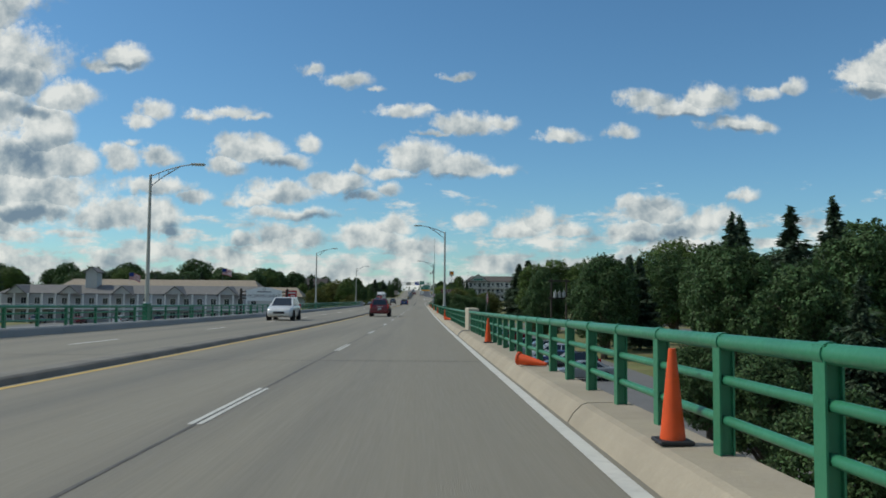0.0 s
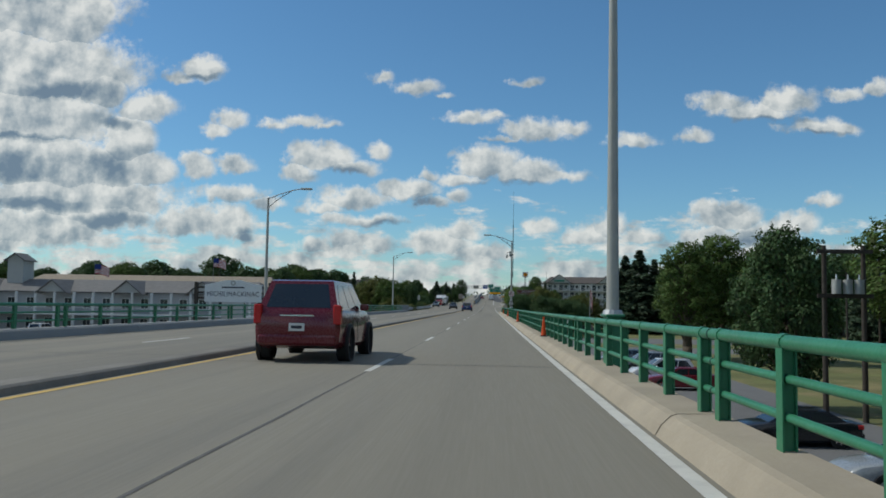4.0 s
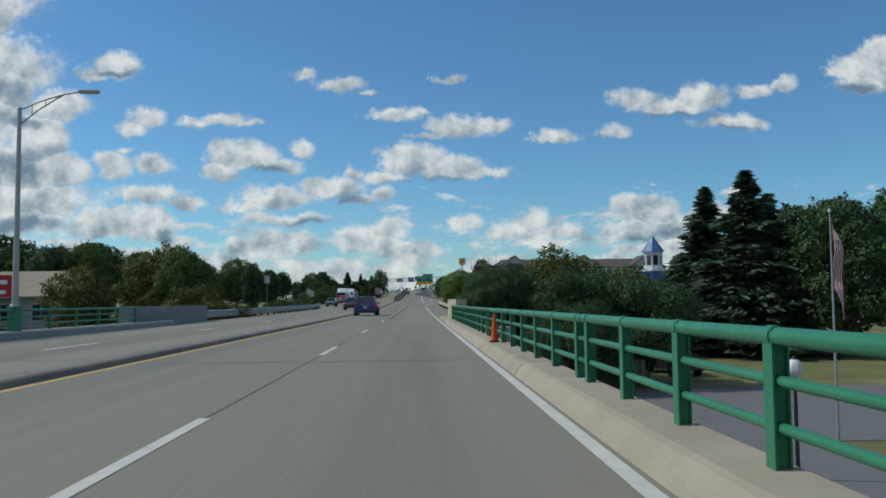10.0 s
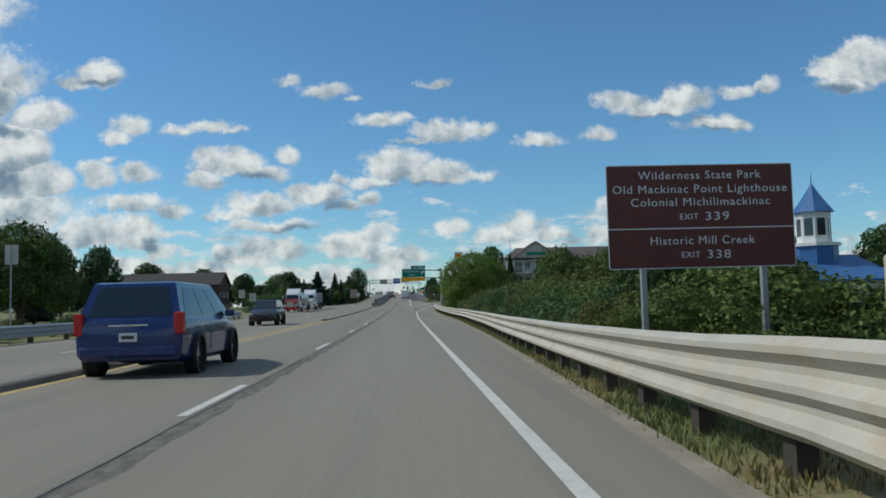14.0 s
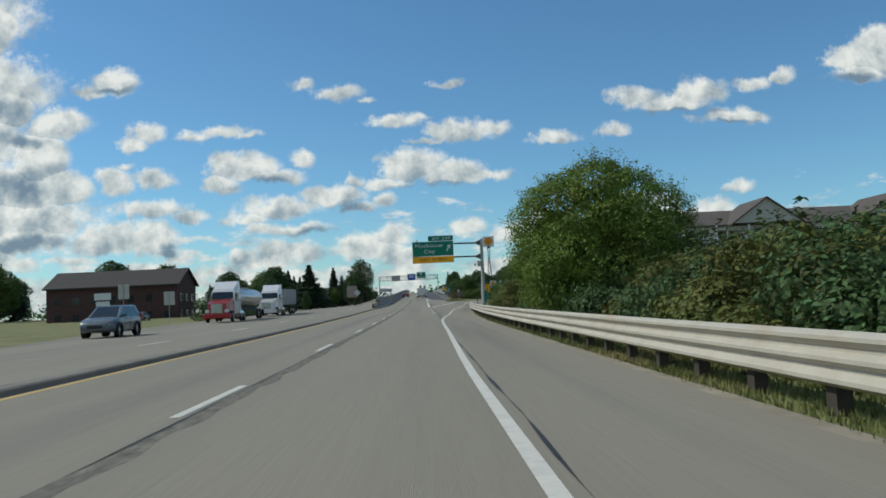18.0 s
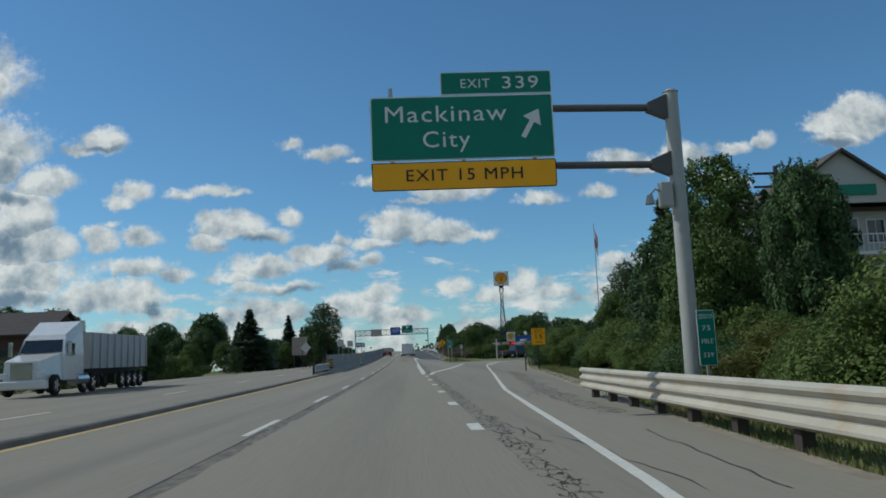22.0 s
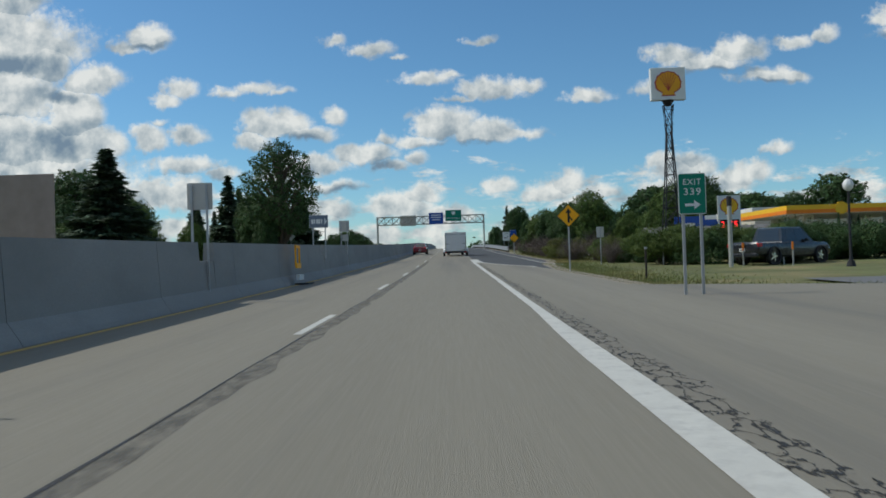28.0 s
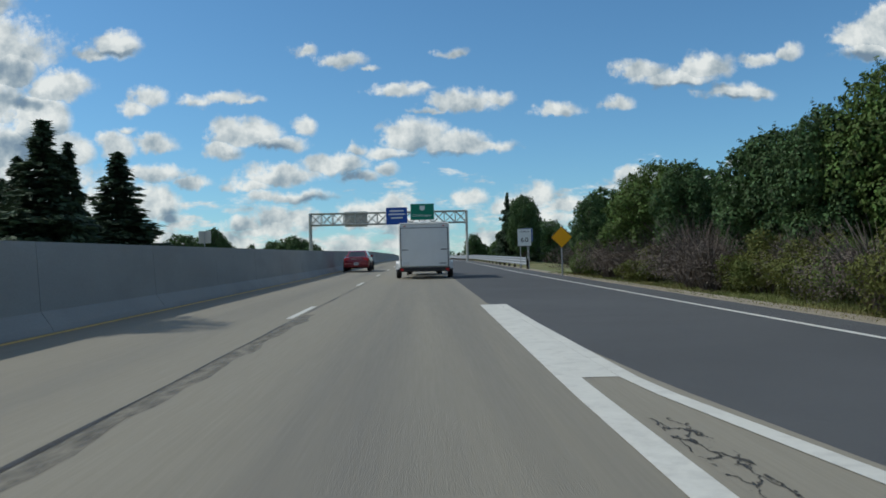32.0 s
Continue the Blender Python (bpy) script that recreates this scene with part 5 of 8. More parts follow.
def guardrail(name, xs, y0, y1, spacing, label, facing=1, beams=(0.21,), mat=BEAM_WHITE, tall=None):
    stretch = tall or (lambda y: 1.04)
    th = thing(name, label, "guardrail", (xs(y0), y0, road_z(y0)))
    ox, oy, oz = th.location
    for h in beams:
        ya = y0
        while ya < y1 - 0.5:
            yb = min(ya + 7.62, y1)
            ys = stations(ya, yb, 1.905)
            mb = MB()
            n = len(W_BEAM)
            rings = [[(xs(y) - ox + facing * px, y - oy, road_z(y) + h + stretch(y) * pz - oz) for px, pz in W_BEAM] for y in ys]
            mb.loft(rings)
            part("beam", mb, mat, th, "", True)
            ya = yb
    k = 0
    y = y0 + 0.4
    pm = MB().box(-0.08, 0.08, -0.1, 0.1, -0.6, beams[0] + 0.42).mesh("post", DARK_WOOD)
    while y < y1:
        ob = part("post", pm, DARK_WOOD, th)
        ob.location = (xs(y) - ox + facing * 0.12, y - oy, road_z(y) - oz)
        y += spacing
    return th


rail_x = table([(215, 2.75), (216.6, 2.95), (219.6, 2.97), (226, 3.13), (236.5, 3.5), (250, 4.05), (268, 4.5), (285, 4.45), (305, 4.45), (320, 4.6), (344.4, 5.14)])
rail_tall = table([(215, 1.46), (216.6, 1.41), (219.6, 1.27), (226, 1.17), (236.5, 1.12), (262, 1.05), (345, 1.04)])
guardrail("guardrail", rail_x, 215.3, 344.4, 1.905, "cream weathered three-ridged steel guardrail on dark posts", tall=rail_tall)
guardrail("guardrail_far", table([(213, -15.3), (240, -15.6), (280, -15.9), (302, -17.6)]), 213.2, 302, 3.81, "grey steel guardrail beside the far lanes", -1, (0.22,), GALVANISED)
guardrail("guardrail_ramp", table([(508, 7.4), (600, 7.2), (680, 6.9)]), 508, 680, 3.81, "galvanised guardrail along the far embankment", 1, (0.25,), GALVANISED)
guardrail("guardrail_barrier_end", table([(383, -6.35), (394, -6.3)]), 383.5, 394.2, 1.905, "galvanised guardrail running into the concrete barrier", -1, (0.31,), GALVANISED)

# ---- sign gantry ----
th = thing("sign_gantry", "steel truss gantry over both roads with four boards", "sign gantry", (0, 565, road_z(565)))
zb = th.location.z
GX0, GX1, GZ0, GZ1 = -14.8, 6.6, 9.75 - zb, 11.3 - zb
for x in (GX0, GX1):
    part("leg", MB().tube([(x, -0.7, -1.0), (x, -0.7, GZ1)], 0.14, 10).tube([(x, 0.7, -1.0), (x, 0.7, GZ1)], 0.14, 10), GREY_POLE, th, "", True)
for yy in (-0.6, 0.6):
    for zz in (GZ0, GZ1):
        part("chord", MB().tube([(GX0, yy, zz), (GX1, yy, zz)], 0.09, 8), GREY_POLE, th)
n = 14
for yy in (-0.6, 0.6):
    mb = MB()
    for k in range(n):
        a, b = GX0 + (GX1 - GX0) * k / n, GX0 + (GX1 - GX0) * (k + 1) / n
        mb.tube([(a, yy, GZ0), (b, yy, GZ1)], 0.05, 6).tube([(a, yy, GZ1), (b, yy, GZ0)], 0.05, 6).tube([(b, yy, GZ0), (b, yy, GZ1)], 0.05, 6)
    part("lattice", mb, GREY_POLE, th)
board(th, 3.1, 2.1, -8.6, 10.55 - zb, SIGN_BACK, None, 0.05, 0.75, "board_back")
board(th, 2.9, 2.35, -2.95, 10.75 - zb, SIGN_BLUE, SIGN_WHITE, 0.05, -0.75, "blue_board")
board(th, 3.2, 2.2, 0.55, 11.25 - zb, SIGN_GREEN, SIGN_WHITE, 0.05, -0.75, "green_board")
for i, (zz, wd) in enumerate(((11.35, 1.9), (10.9, 2.2), (10.4, 1.6))):
    part("bar", MB().box(-2.95 - wd / 2, -2.95 + wd / 2, -0.775, -0.765, zz - zb, zz - zb + 0.18), SIGN_WHITE, th)
part("route_shield", MB().plate([(0.2, 11.6 - zb), (0.2, 12.05 - zb), (0.9, 12.05 - zb), (0.9, 11.6 - zb), (0.55, 11.35 - zb)], -0.775, -0.765), SIGN_WHITE, th)
lettering("Cheboygan", 0.45, 0.55, 10.75 - zb, SIGN_WHITE, th, -0.77, 2.6)

# striped marker at the head of the barrier
th = thing("barrier_marker", "black and yellow striped marker board on the barrier end", "sign", (-6.27, 394.1, road_z(394.1)))
part("board", MB().box(-0.32, 0.32, -0.03, 0.0, 0.38, 1.2, 0.005), BLACK, th)
for k in range(4):
    part("stripe", MB().plate([(-0.31, 0.40 + 0.2 * k), (0.31, 0.56 + 0.2 * k if k < 3 else 1.19), (0.31, 0.66 + 0.2 * k if k < 3 else 1.195), (-0.31, 0.50 + 0.2 * k)], -0.036, -0.031), YELLOW_PAINT, th)


# ---- trees and bushes ----
def quads_mesh(name, c, a, b, mat):
    """Many small four-sided leaves: centres c, half axes a and b, each slightly folded."""
    n = len(c)
    nrm = np.cross(a, b)
    nrm /= np.linalg.norm(nrm, axis=1, keepdims=True) + 1e-9
    fold = nrm * (np.linalg.norm(b, axis=1, keepdims=True) * 0.35)
    v = np.stack([c - a, c - b * 0.9 + fold, c + a, c + b * 0.9 + fold], 1).reshape(-1, 3)
    me = bpy.data.meshes.new(name)
    me.vertices.add(4 * n)
    me.vertices.foreach_set("co", v.astype(np.float32).ravel())
    me.loops.add(4 * n)
    me.loops.foreach_set("vertex_index", np.arange(4 * n, dtype=np.int32))
    me.polygons.add(n)
    me.polygons.foreach_set("loop_start", np.arange(0, 4 * n, 4, dtype=np.int32))
    me.materials.append(mat)
    me.update(calc_edges=True)
    return me


def rand_axes(rs, n, size, up=0.4, face=None):
    """Half axes of n leaves, lying across the direction face where one is given."""
    nrm = rs.normal(size=(n, 3))
    if face is not None:
        nrm = nrm * 0.42 + face
    nrm[:, 2] += up
    nrm /= np.linalg.norm(nrm, axis=1, keepdims=True)
    a = np.cross(nrm, rs.normal(size=(n, 3)))
    a /= np.linalg.norm(a, axis=1, keepdims=True)
    b = np.cross(nrm, a)
    s = size * rs.uniform(0.6, 1.35, (n, 1))
    return a * s, b * s * 0.66


def crown_points(rs, blobs, n):
    """Points near the skin of a cluster of lumps, none deep inside another lump, and the way each one faces."""
    B = np.array(blobs)
    w = B[:, 3] ** 2
    pick = rs.choice(len(B), int(n * 1.5), p=w / w.sum())
    d = rs.normal(size=(len(pick), 3))
    d /= np.linalg.norm(d, axis=1, keepdims=True)
    r = rs.uniform(0.62, 1.0, (len(pick), 1)) ** 0.6 * rs.uniform(0.88, 1.14, (len(pick), 1))
    p = B[pick, :3] + d * B[pick, 3:4] * r * np.array([1, 1, 0.80])
    keep = np.ones(len(p), bool)
    for k in range(len(B)):
        inside = np.linalg.norm((p - B[k, :3]) / np.array([1, 1, 0.80]), axis=1) < B[k, 3] * 0.62
        keep &= ~(inside & (pick != k))
    p, d = p[keep][:n], d[keep][:n]
    return p, d


def make_blobs(rs, h, r, base, count, core=True):
    """Lumps of foliage on the skin of a rounded crown, and a few inside it."""
    blobs = []
    for k in range(count):
        t = (k + 0.5) / count
        z = base + (h - base) * (0.10 + 0.82 * t)
        prof = max(0.2, 1 - abs((t - 0.42) / 0.62) ** 2.4) ** 0.55
        ang = k * 2.4 + rs.uniform(-0.5, 0.5)
        s = r * rs.uniform(0.19, 0.34)
        rad = max(0.0, r * prof * rs.uniform(0.80, 1.06) - s * 0.9)
        blobs.append((rad * math.cos(ang), rad * math.sin(ang), z, s))
    if core:
        for q in (0.32, 0.52, 0.70):
            blobs.append((0, 0, base + (h - base) * q, r * 0.46))
    blobs.append((0, 0, h - r * 0.28, r * 0.28))
    return blobs


TREE_KINDS = {}


def shoots(rs, blobs, n, per, reach):
    """Leaves strung along short twigs that stick out of the crown."""
    B = np.array(blobs)
    k = rs.randint(0, len(B), n)
    d = rs.normal(size=(n, 3))
    d[:, 2] = np.abs(d[:, 2]) * 0.9
    d /= np.linalg.norm(d, axis=1, keepdims=True)
    u = rs.uniform(0.9, 1.0 + reach, (n, per, 1))
    p = B[k, None, :3] + d[:, None, :] * B[k, None, 3:4] * u * np.array([1, 1, 0.9]) + rs.normal(size=(n, per, 3)) * B[k, None, 3:4] * 0.06
    return p.reshape(-1, 3), np.repeat(d, per, axis=0)


def deciduous(key, seed, h, r, base, leaves, size, mat, count=16, label="", gaps=False):
    rs = np.random.RandomState(seed)
    blobs = make_blobs(rs, h, r, base, count, not gaps)
    p, d = crown_points(rs, blobs, leaves)
    q, e = shoots(rs, blobs, max(80, leaves // 90), 16, 0.30)
    p, d = np.concatenate([p, q]), np.concatenate([d, e])
    a, b = rand_axes(rs, len(p), size, 0.35, d)
    crown = quads_mesh("crown", p, a, b, mat)
    mb = MB()
    tr = 0.035 * h + 0.02
    mb.tube([(0, 0, -0.3), (0.03 * h * 0.2, 0, base * 0.6), (0, 0.02 * h, base + (h - base) * 0.45), (0.0, 0, h * 0.85)], [tr * 1.25, tr, tr * 0.6, tr * 0.15], 9)
    for bx, by, bz, bs in blobs[:: (1 if gaps else 2)]:
        z0 = max(base * 0.7, bz - 0.55 * math.hypot(bx, by) - 0.15 * h)
        mb.tube([(0, 0, z0), (bx * 0.5, by * 0.5, (z0 + bz) / 2 + 0.05 * h), (bx, by, bz)], [tr * 0.45, tr * 0.28, tr * 0.08], 6)
    trunk = mb.mesh("trunk", BARK, True)
    TREE_KINDS[key] = ("tree", trunk, crown)


def spruce(key, seed, h, r, cards, mat=None, sparse=False):
    rs = np.random.RandomState(seed)
    mat = mat or NEEDLE
    whorls = int(h * (1.9 if sparse else 2.6))
    t = rs.randint(0, whorls, cards)
    zf = (t + 0.5) / whorls
    order = rs.uniform(size=cards) < np.clip((1.08 - zf), 0.12, 1)
    zf = np.where(order, zf, zf * 0.5)
    R = r * (1.02 - zf) ** 0.85 * (0.80 + 0.3 * np.sin(t * 12.9898 + seed) ** 2)
    nb = 11 if not sparse else 7
    br = rs.randint(0, nb, cards)
    ang = br * 2 * math.pi / nb + t * 1.7 + rs.normal(size=cards) * 0.10
    rad = rs.uniform(0.12, 1.0, cards) ** 0.65
    uneven = 0.36 if sparse else 0.24
    lr = R * (1.0 - uneven + uneven * np.sin(br * 7.1 + t * 3.3))
    x, y = np.cos(ang) * rad * lr, np.sin(ang) * rad * lr
    side = rs.normal(size=cards) * 0.10 * lr * (1.1 - rad)
    x, y = x - np.sin(ang) * side * 2, y + np.cos(ang) * side * 2
    z = h * (0.06 + 0.94 * zf) - rad * lr * 0.28 + (rad ** 3) * lr * 0.14 + rs.normal(size=cards) * (0.16 if sparse else 0.07)
    # each bough leaves the trunk at its own height and climbs or droops in its own way
    bough = np.sin(br * 5.3 + t * 8.7 + seed)
    z = z + bough * (0.42 if sparse else 0.14) + rad * lr * (0.22 if sparse else 0.05) * np.sin(br * 3.1 + t * 4.9)
    c = np.stack([x, y, z], 1)
    da = np.stack([np.cos(ang + rs.normal(size=cards) * 0.5), np.sin(ang + rs.normal(size=cards) * 0.5), -0.25 + rs.normal(size=cards) * 0.2], 1)
    s = (0.10 + 0.014 * h) * rs.uniform(0.7, 1.3, (cards, 1))
    tt = rs.normal(size=(cards, 3)) * 0.6 + np.array([0, 0, 1.0])
    db = np.cross(da, tt)
    db /= np.linalg.norm(db, axis=1, keepdims=True)
    crown = quads_mesh("crown", c, da * s, db * s * 0.42, mat)
    mb = MB().tube([(0, 0, -0.3), (0, 0, h * 0.5), (0, 0, h * 0.98)], [0.02 * h + 0.03, 0.012 * h, 0.01], 8)
    for k in range(0, whorls, 2):
        zz = h * (0.06 + 0.94 * (k + 0.5) / whorls)
        rr = r * (1.0 - (k + 0.5) / whorls) * 0.8
        for j in range(4):
            an = j * 1.57 + k * 1.7
            mb.tube([(0, 0, zz), (math.cos(an) * rr, math.sin(an) * rr, zz - 0.25 * rr)], [0.035, 0.01], 5)
    TREE_KINDS[key] = ("tree", mb.mesh("trunk", BARK, True), crown)


def bush(key, seed, h, r, leaves, size, mat, twigs=0):
    rs = np.random.RandomState(seed)
    blobs = []
    for k in range(22):
        an, rad = k * 2.4, r * 0.80 * math.sqrt((k + 0.3) / 22)
        s = r * rs.uniform(0.17, 0.36)
        blobs.append((rad * math.cos(an), rad * math.sin(an), max(s * 0.6, h * (1.0 - 0.5 * (rad / r) ** 2) * rs.uniform(0.40, 0.98) - s * 0.7), s))
    blobs.append((0, 0, h * 0.4, r * 0.45))
    p, d = crown_points(rs, blobs, leaves)
    q, e = shoots(rs, blobs, max(60, leaves // 80), 14, 0.42)
    p, d = np.concatenate([p, q]), np.concatenate([d, e])
    p[:, 2] = np.abs(p[:, 2])
    a, b = rand_axes(rs, len(p), size, 0.3, d)
    crown = quads_mesh("crown", p, a, b, mat)
    mb = MB()
    for k in range(7 + twigs):
        an, rr = rs.uniform(0, 6.28), r * rs.uniform(0.25, 0.85)
        zt = h * (rs.uniform(0.6, 1.05) if twigs else rs.uniform(0.4, 0.75))
        q = rs.uniform(0.2, 0.5)
        mb.tube([(0.1 * math.cos(an) * r, 0.1 * math.sin(an) * r, -0.2), (math.cos(an) * rr * q, math.sin(an) * rr * q, zt * 0.5), (math.cos(an) * rr, math.sin(an) * rr, zt)], [0.022, 0.014, 0.004] if twigs else [0.03, 0.02, 0.006], 5)
    TREE_KINDS[key] = ("bush", mb.mesh("stem", TWIG if twigs else BARK), crown)


deciduous("round", 1, 10.0, 4.6, 2.2, 22000, 0.125, LEAF, 40)
deciduous("maple", 2, 9.6, 4.9, 1.0, 95000, 0.066, LEAF_MAPLE, 90)
deciduous("dark", 3, 12.0, 4.4, 2.0, 20000, 0.145, LEAF_DARK, 42)
deciduous("dark_b", 4, 12.0, 4.8, 1.5, 20000, 0.145, LEAF_DARK, 38)
deciduous("yellow", 5, 6.5, 3.3, 0.8, 14000, 0.10, LEAF_WARM, 34)
deciduous("airy", 6, 13.0, 3.9, 3.0, 17000, 0.10, LEAF_DARK, 44, gaps=True)
deciduous("poplar", 7, 13.5, 3.6, 2.5, 20000, 0.11, LEAF, 44)
deciduous("far", 8, 12.0, 5.5, 1.5, 8000, 0.25, LEAF_DARK, 34)
spruce("spruce", 11, 12.0, 3.4, 20000)
spruce("spruce_b", 12, 12.0, 2.7, 16000)
spruce("pine", 13, 14.0, 4.4, 22000, None, True)
bush("bush", 21, 3.0, 2.2, 19000, 0.043, LEAF_BUSH)
bush("bush_b", 22, 2.6, 2.4, 17000, 0.046, LEAF_DARK)
bush("bush_warm", 23, 2.4, 2.0, 12000, 0.045, LEAF_WARM)
bush("willow", 24, 6.0, 3.4, 52000, 0.056, LEAF_DARK)
bush("twiggy", 25, 2.2, 2.0, 5000, 0.028, TWIG, 110)

PLANT_LABEL = {
    "round": "broad leafy green deciduous tree", "maple": "large round maple with dense green leaves", "dark": "dark green leafy tree in a grove",
    "dark_b": "dark green spreading tree in a grove", "yellow": "small round tree with leaves turning yellow", "airy": "tall tree with open airy branches",
    "poplar": "tall slender light green tree", "far": "distant dark green tree", "spruce": "dark conical spruce tree", "spruce_b": "slim dark spruce tree",
    "pine": "ragged tall pine tree with gaps", "bush": "leafy green roadside bush", "bush_b": "dark green roadside bush", "bush_warm": "low bush turning yellow and brown",
    "willow": "large overgrown shrub with narrow leaves", "twiggy": "bare brown twiggy bush"}
PLANT_HEIGHT = {"round": 10.0, "maple": 9.6, "dark": 12.0, "dark_b": 12.0, "yellow": 6.5, "airy": 13.0, "poplar": 13.5, "far": 12.0, "spruce": 12.0, "spruce_b": 12.0, "pine": 14.0, "bush": 3.0, "bush_b": 2.6, "bush_warm": 2.4, "willow": 6.0, "twiggy": 2.2}
plant_rng = random.Random(77)


def plant(key, x, y, h, wide=1.0, z=None, label=None):
    """A tree or bush of height h rooted at x, y."""
    kind, stem, crown = TREE_KINDS[key]
    g = ground_z(x, y) if z is None else z
    s = h / PLANT_HEIGHT[key]
    th = thing("spruce_tree" if "spruce" in key else "pine_tree" if key == "pine" else "bush" if kind == "bush" else "tree", label or PLANT_LABEL[key], "tree" if kind == "tree" else "bush", (x, y, g), plant_rng.uniform(0, 360), "trees" if kind == "tree" else "bushes")
    th.scale = (s * wide, s * wide, s)
    part("trunk" if kind == "tree" else "stem", stem, None, th)
    part("crown", crown, None, th)
    return th


def top(key, x, y, ztop, wide=1.0):
    return plant(key, x, y, ztop - ground_z(x, y), wide)


def grove(keys, n, x0, x1, y0, y1, h0, h1, seed, wide=(0.85, 1.2)):
    rg = random.Random(seed)
    for k in range(n):
        plant(rg.choice(keys), rg.uniform(x0, x1), rg.uniform(y0, y1), rg.uniform(h0, h1), rg.uniform(*wide))


# right of the bridge, below it
for x, y, zt, key, w in ((27, 70, 8.4, "pine", 1.0), (31, 78, 9.0, "pine", 1.1), (34, 66, 9.4, "pine", 1.0), (24, 62, 5.4, "dark", 1.0), (30, 55, 6.0, "dark_b", 1.0), (36, 58, 6.6, "pine", 1.2), (29, 63, 8.2, "pine", 1.2),
                         (19, 84, 5.6, "dark_b", 0.9), (22, 96, 6.2, "dark", 1.0), (16.5, 108, 5.0, "dark_b", 0.8), (27, 100, 6.4, "spruce", 1.0), (33, 90, 7.4, "dark", 1.0),
                         (29, 112, 7.0, "pine", 0.9), (38, 104, 8.2, "dark_b", 1.0), (44, 80, 9.2, "dark", 1.1), (47, 150, 11.5, "round", 1.2), (40, 128, 8.6, "dark_b", 1.1)):
    top(key, x, y, zt, w)
for x, y, zt, key, w in ((10.5, 8, -0.6, "dark_b", 1.0), (13.5, 14, 0.2, "dark", 1.0), (10.0, 19, -0.9, "dark_b", 1.1), (15.5, 22, 1.2, "dark_b", 1.0), (11.5, 27, -0.6, "dark", 1.1), (17, 31, 2.0, "pine", 1.0), (12.5, 35, -0.4, "dark_b", 1.1), (19, 40, 3.0, "dark", 1.0), (14.5, 43, -1.2, "dark_b", 1.1), (22, 48, 4.2, "pine", 1.1), (17, 17, 1.8, "pine", 1.0), (21, 28, 3.6, "dark", 1.0), (19.5, 10, 3.0, "dark_b", 1.0), (25, 38, 5.0, "pine", 1.1), (24, 20, 5.0, "dark_b", 1.1)):
    top(key, x, y, zt, w)
grove(["dark", "dark_b", "pine", "spruce"], 16, 40, 75, 20, 120, 11, 15, 3)
for x, y, zt, key, w in ((20.5, 148, 7.6, "poplar", 1.1), (25, 152, 8.7, "poplar", 1.2), (29, 146, 8.0, "poplar", 1.1), 
                         (29.8, 226, 11.6, "spruce", 1.6), (27.8, 231, 10.8, "spruce", 1.45), (33.5, 230, 10.0, "spruce", 1.5), (38.5, 236, 9.6, "dark", 1.0), (45, 240, 10.6, "dark_b", 1.1), (50, 235, 11.2, "dark", 1.1), (56, 233, 11.4, "dark_b", 1.1), (58, 227, 13.0, "spruce_b", 1.3), (64, 236, 12.2, "dark", 1.1), (71, 231, 12.0, "dark_b", 1.1),
                         (36, 222, 8.4, "dark_b", 1.0), (58, 190, 10.5, "spruce", 1.1), (64, 180, 9.5, "dark", 1.1)):
    top(key, x, y, zt, w)
grove(["dark", "dark_b", "far", "spruce"], 18, 55, 110, 110, 260, 12, 16, 4)
# shrubs by the end of the bridge
for x, y, zt, w in ((5.1, 205.0, 2.5, 0.85), (5.2, 208.6, 2.6, 0.85), (5.6, 212.6, 2.2, 0.85), (7.0, 206.2, 2.7, 0.9), (8.6, 210.2, 2.4, 0.95), (11.6, 214.0, 2.1, 0.9), (9.6, 204.0, 2.6, 0.9), (9.9, 221.0, 1.7, 1.0), (12.4, 224.0, 1.8, 0.8), (15.2, 222.0, 1.6, 0.9), (13.5, 203.0, 2.4, 0.9), (9.0, 199.0, 0.6, 0.8), (6.8, 194.0, -0.6, 0.7), (6.6, 217.0, 1.4, 0.7)):
    top("willow", x, y, zt + 0.4, w)
for x, y, zt, key in ((9.3, 207.3, 3.3, "yellow"), (11.2, 219, 2.8, "yellow"), (16.5, 224, 2.0, "yellow"), (18.6, 234, 2.4, "round"), (9.5, 240, 2.2, "dark_b"), (13.0, 241, 2.2, "dark"), (19, 226, 2.6, "yellow")):
    top(key, x, y, zt, 1.0)
# the bank behind the guardrail
rg = random.Random(31)
y = 219.0
bank_top = table([(262, 0.0), (264, 0.55), (300, 0.5), (306, 0.2), (320, 0.25), (324, 0.8), (328, 1.8), (333, 1.6), (337, 0.5), (352, 0.2)])
while y < 352:
    edge = rail_x(y) + 3.2
    for row in range(3):
        x = edge + 0.6 + row * 2.3 + rg.uniform(-0.5, 0.6)
        if y < 233.5 and row < 3:
            continue
        key = rg.choice(["bush", "bush", "bush_b", "bush_warm", "bush_b", "bush"])
        zt = (0.15 + 0.75 * row if y < 250 else 0.55 + 0.65 * row) + rg.uniform(-0.25, 0.5) + bank_top(y)
        g = ground_z(x, y)
        plant(key, x, y + rg.uniform(-0.8, 0.8), max(1.2, zt - g), rg.uniform(0.85, 1.2))
    y += rg.uniform(2.0, 2.8)
for x, y, zt, key, w in ((7.7, 298.6, 5.35, "maple", 1.10), (13.7, 281, 4.4, "round", 0.9), (16.5, 276, 4.0, "round", 0.7), (18, 290, 4.2, "round", 0.7), (14.5, 330, 4.0, "dark", 0.8), (12.4, 346, 6.0, "dark", 0.6), (14.6, 350, 6.8, "dark_b", 0.6)):
    top(key, x, y, zt, w)
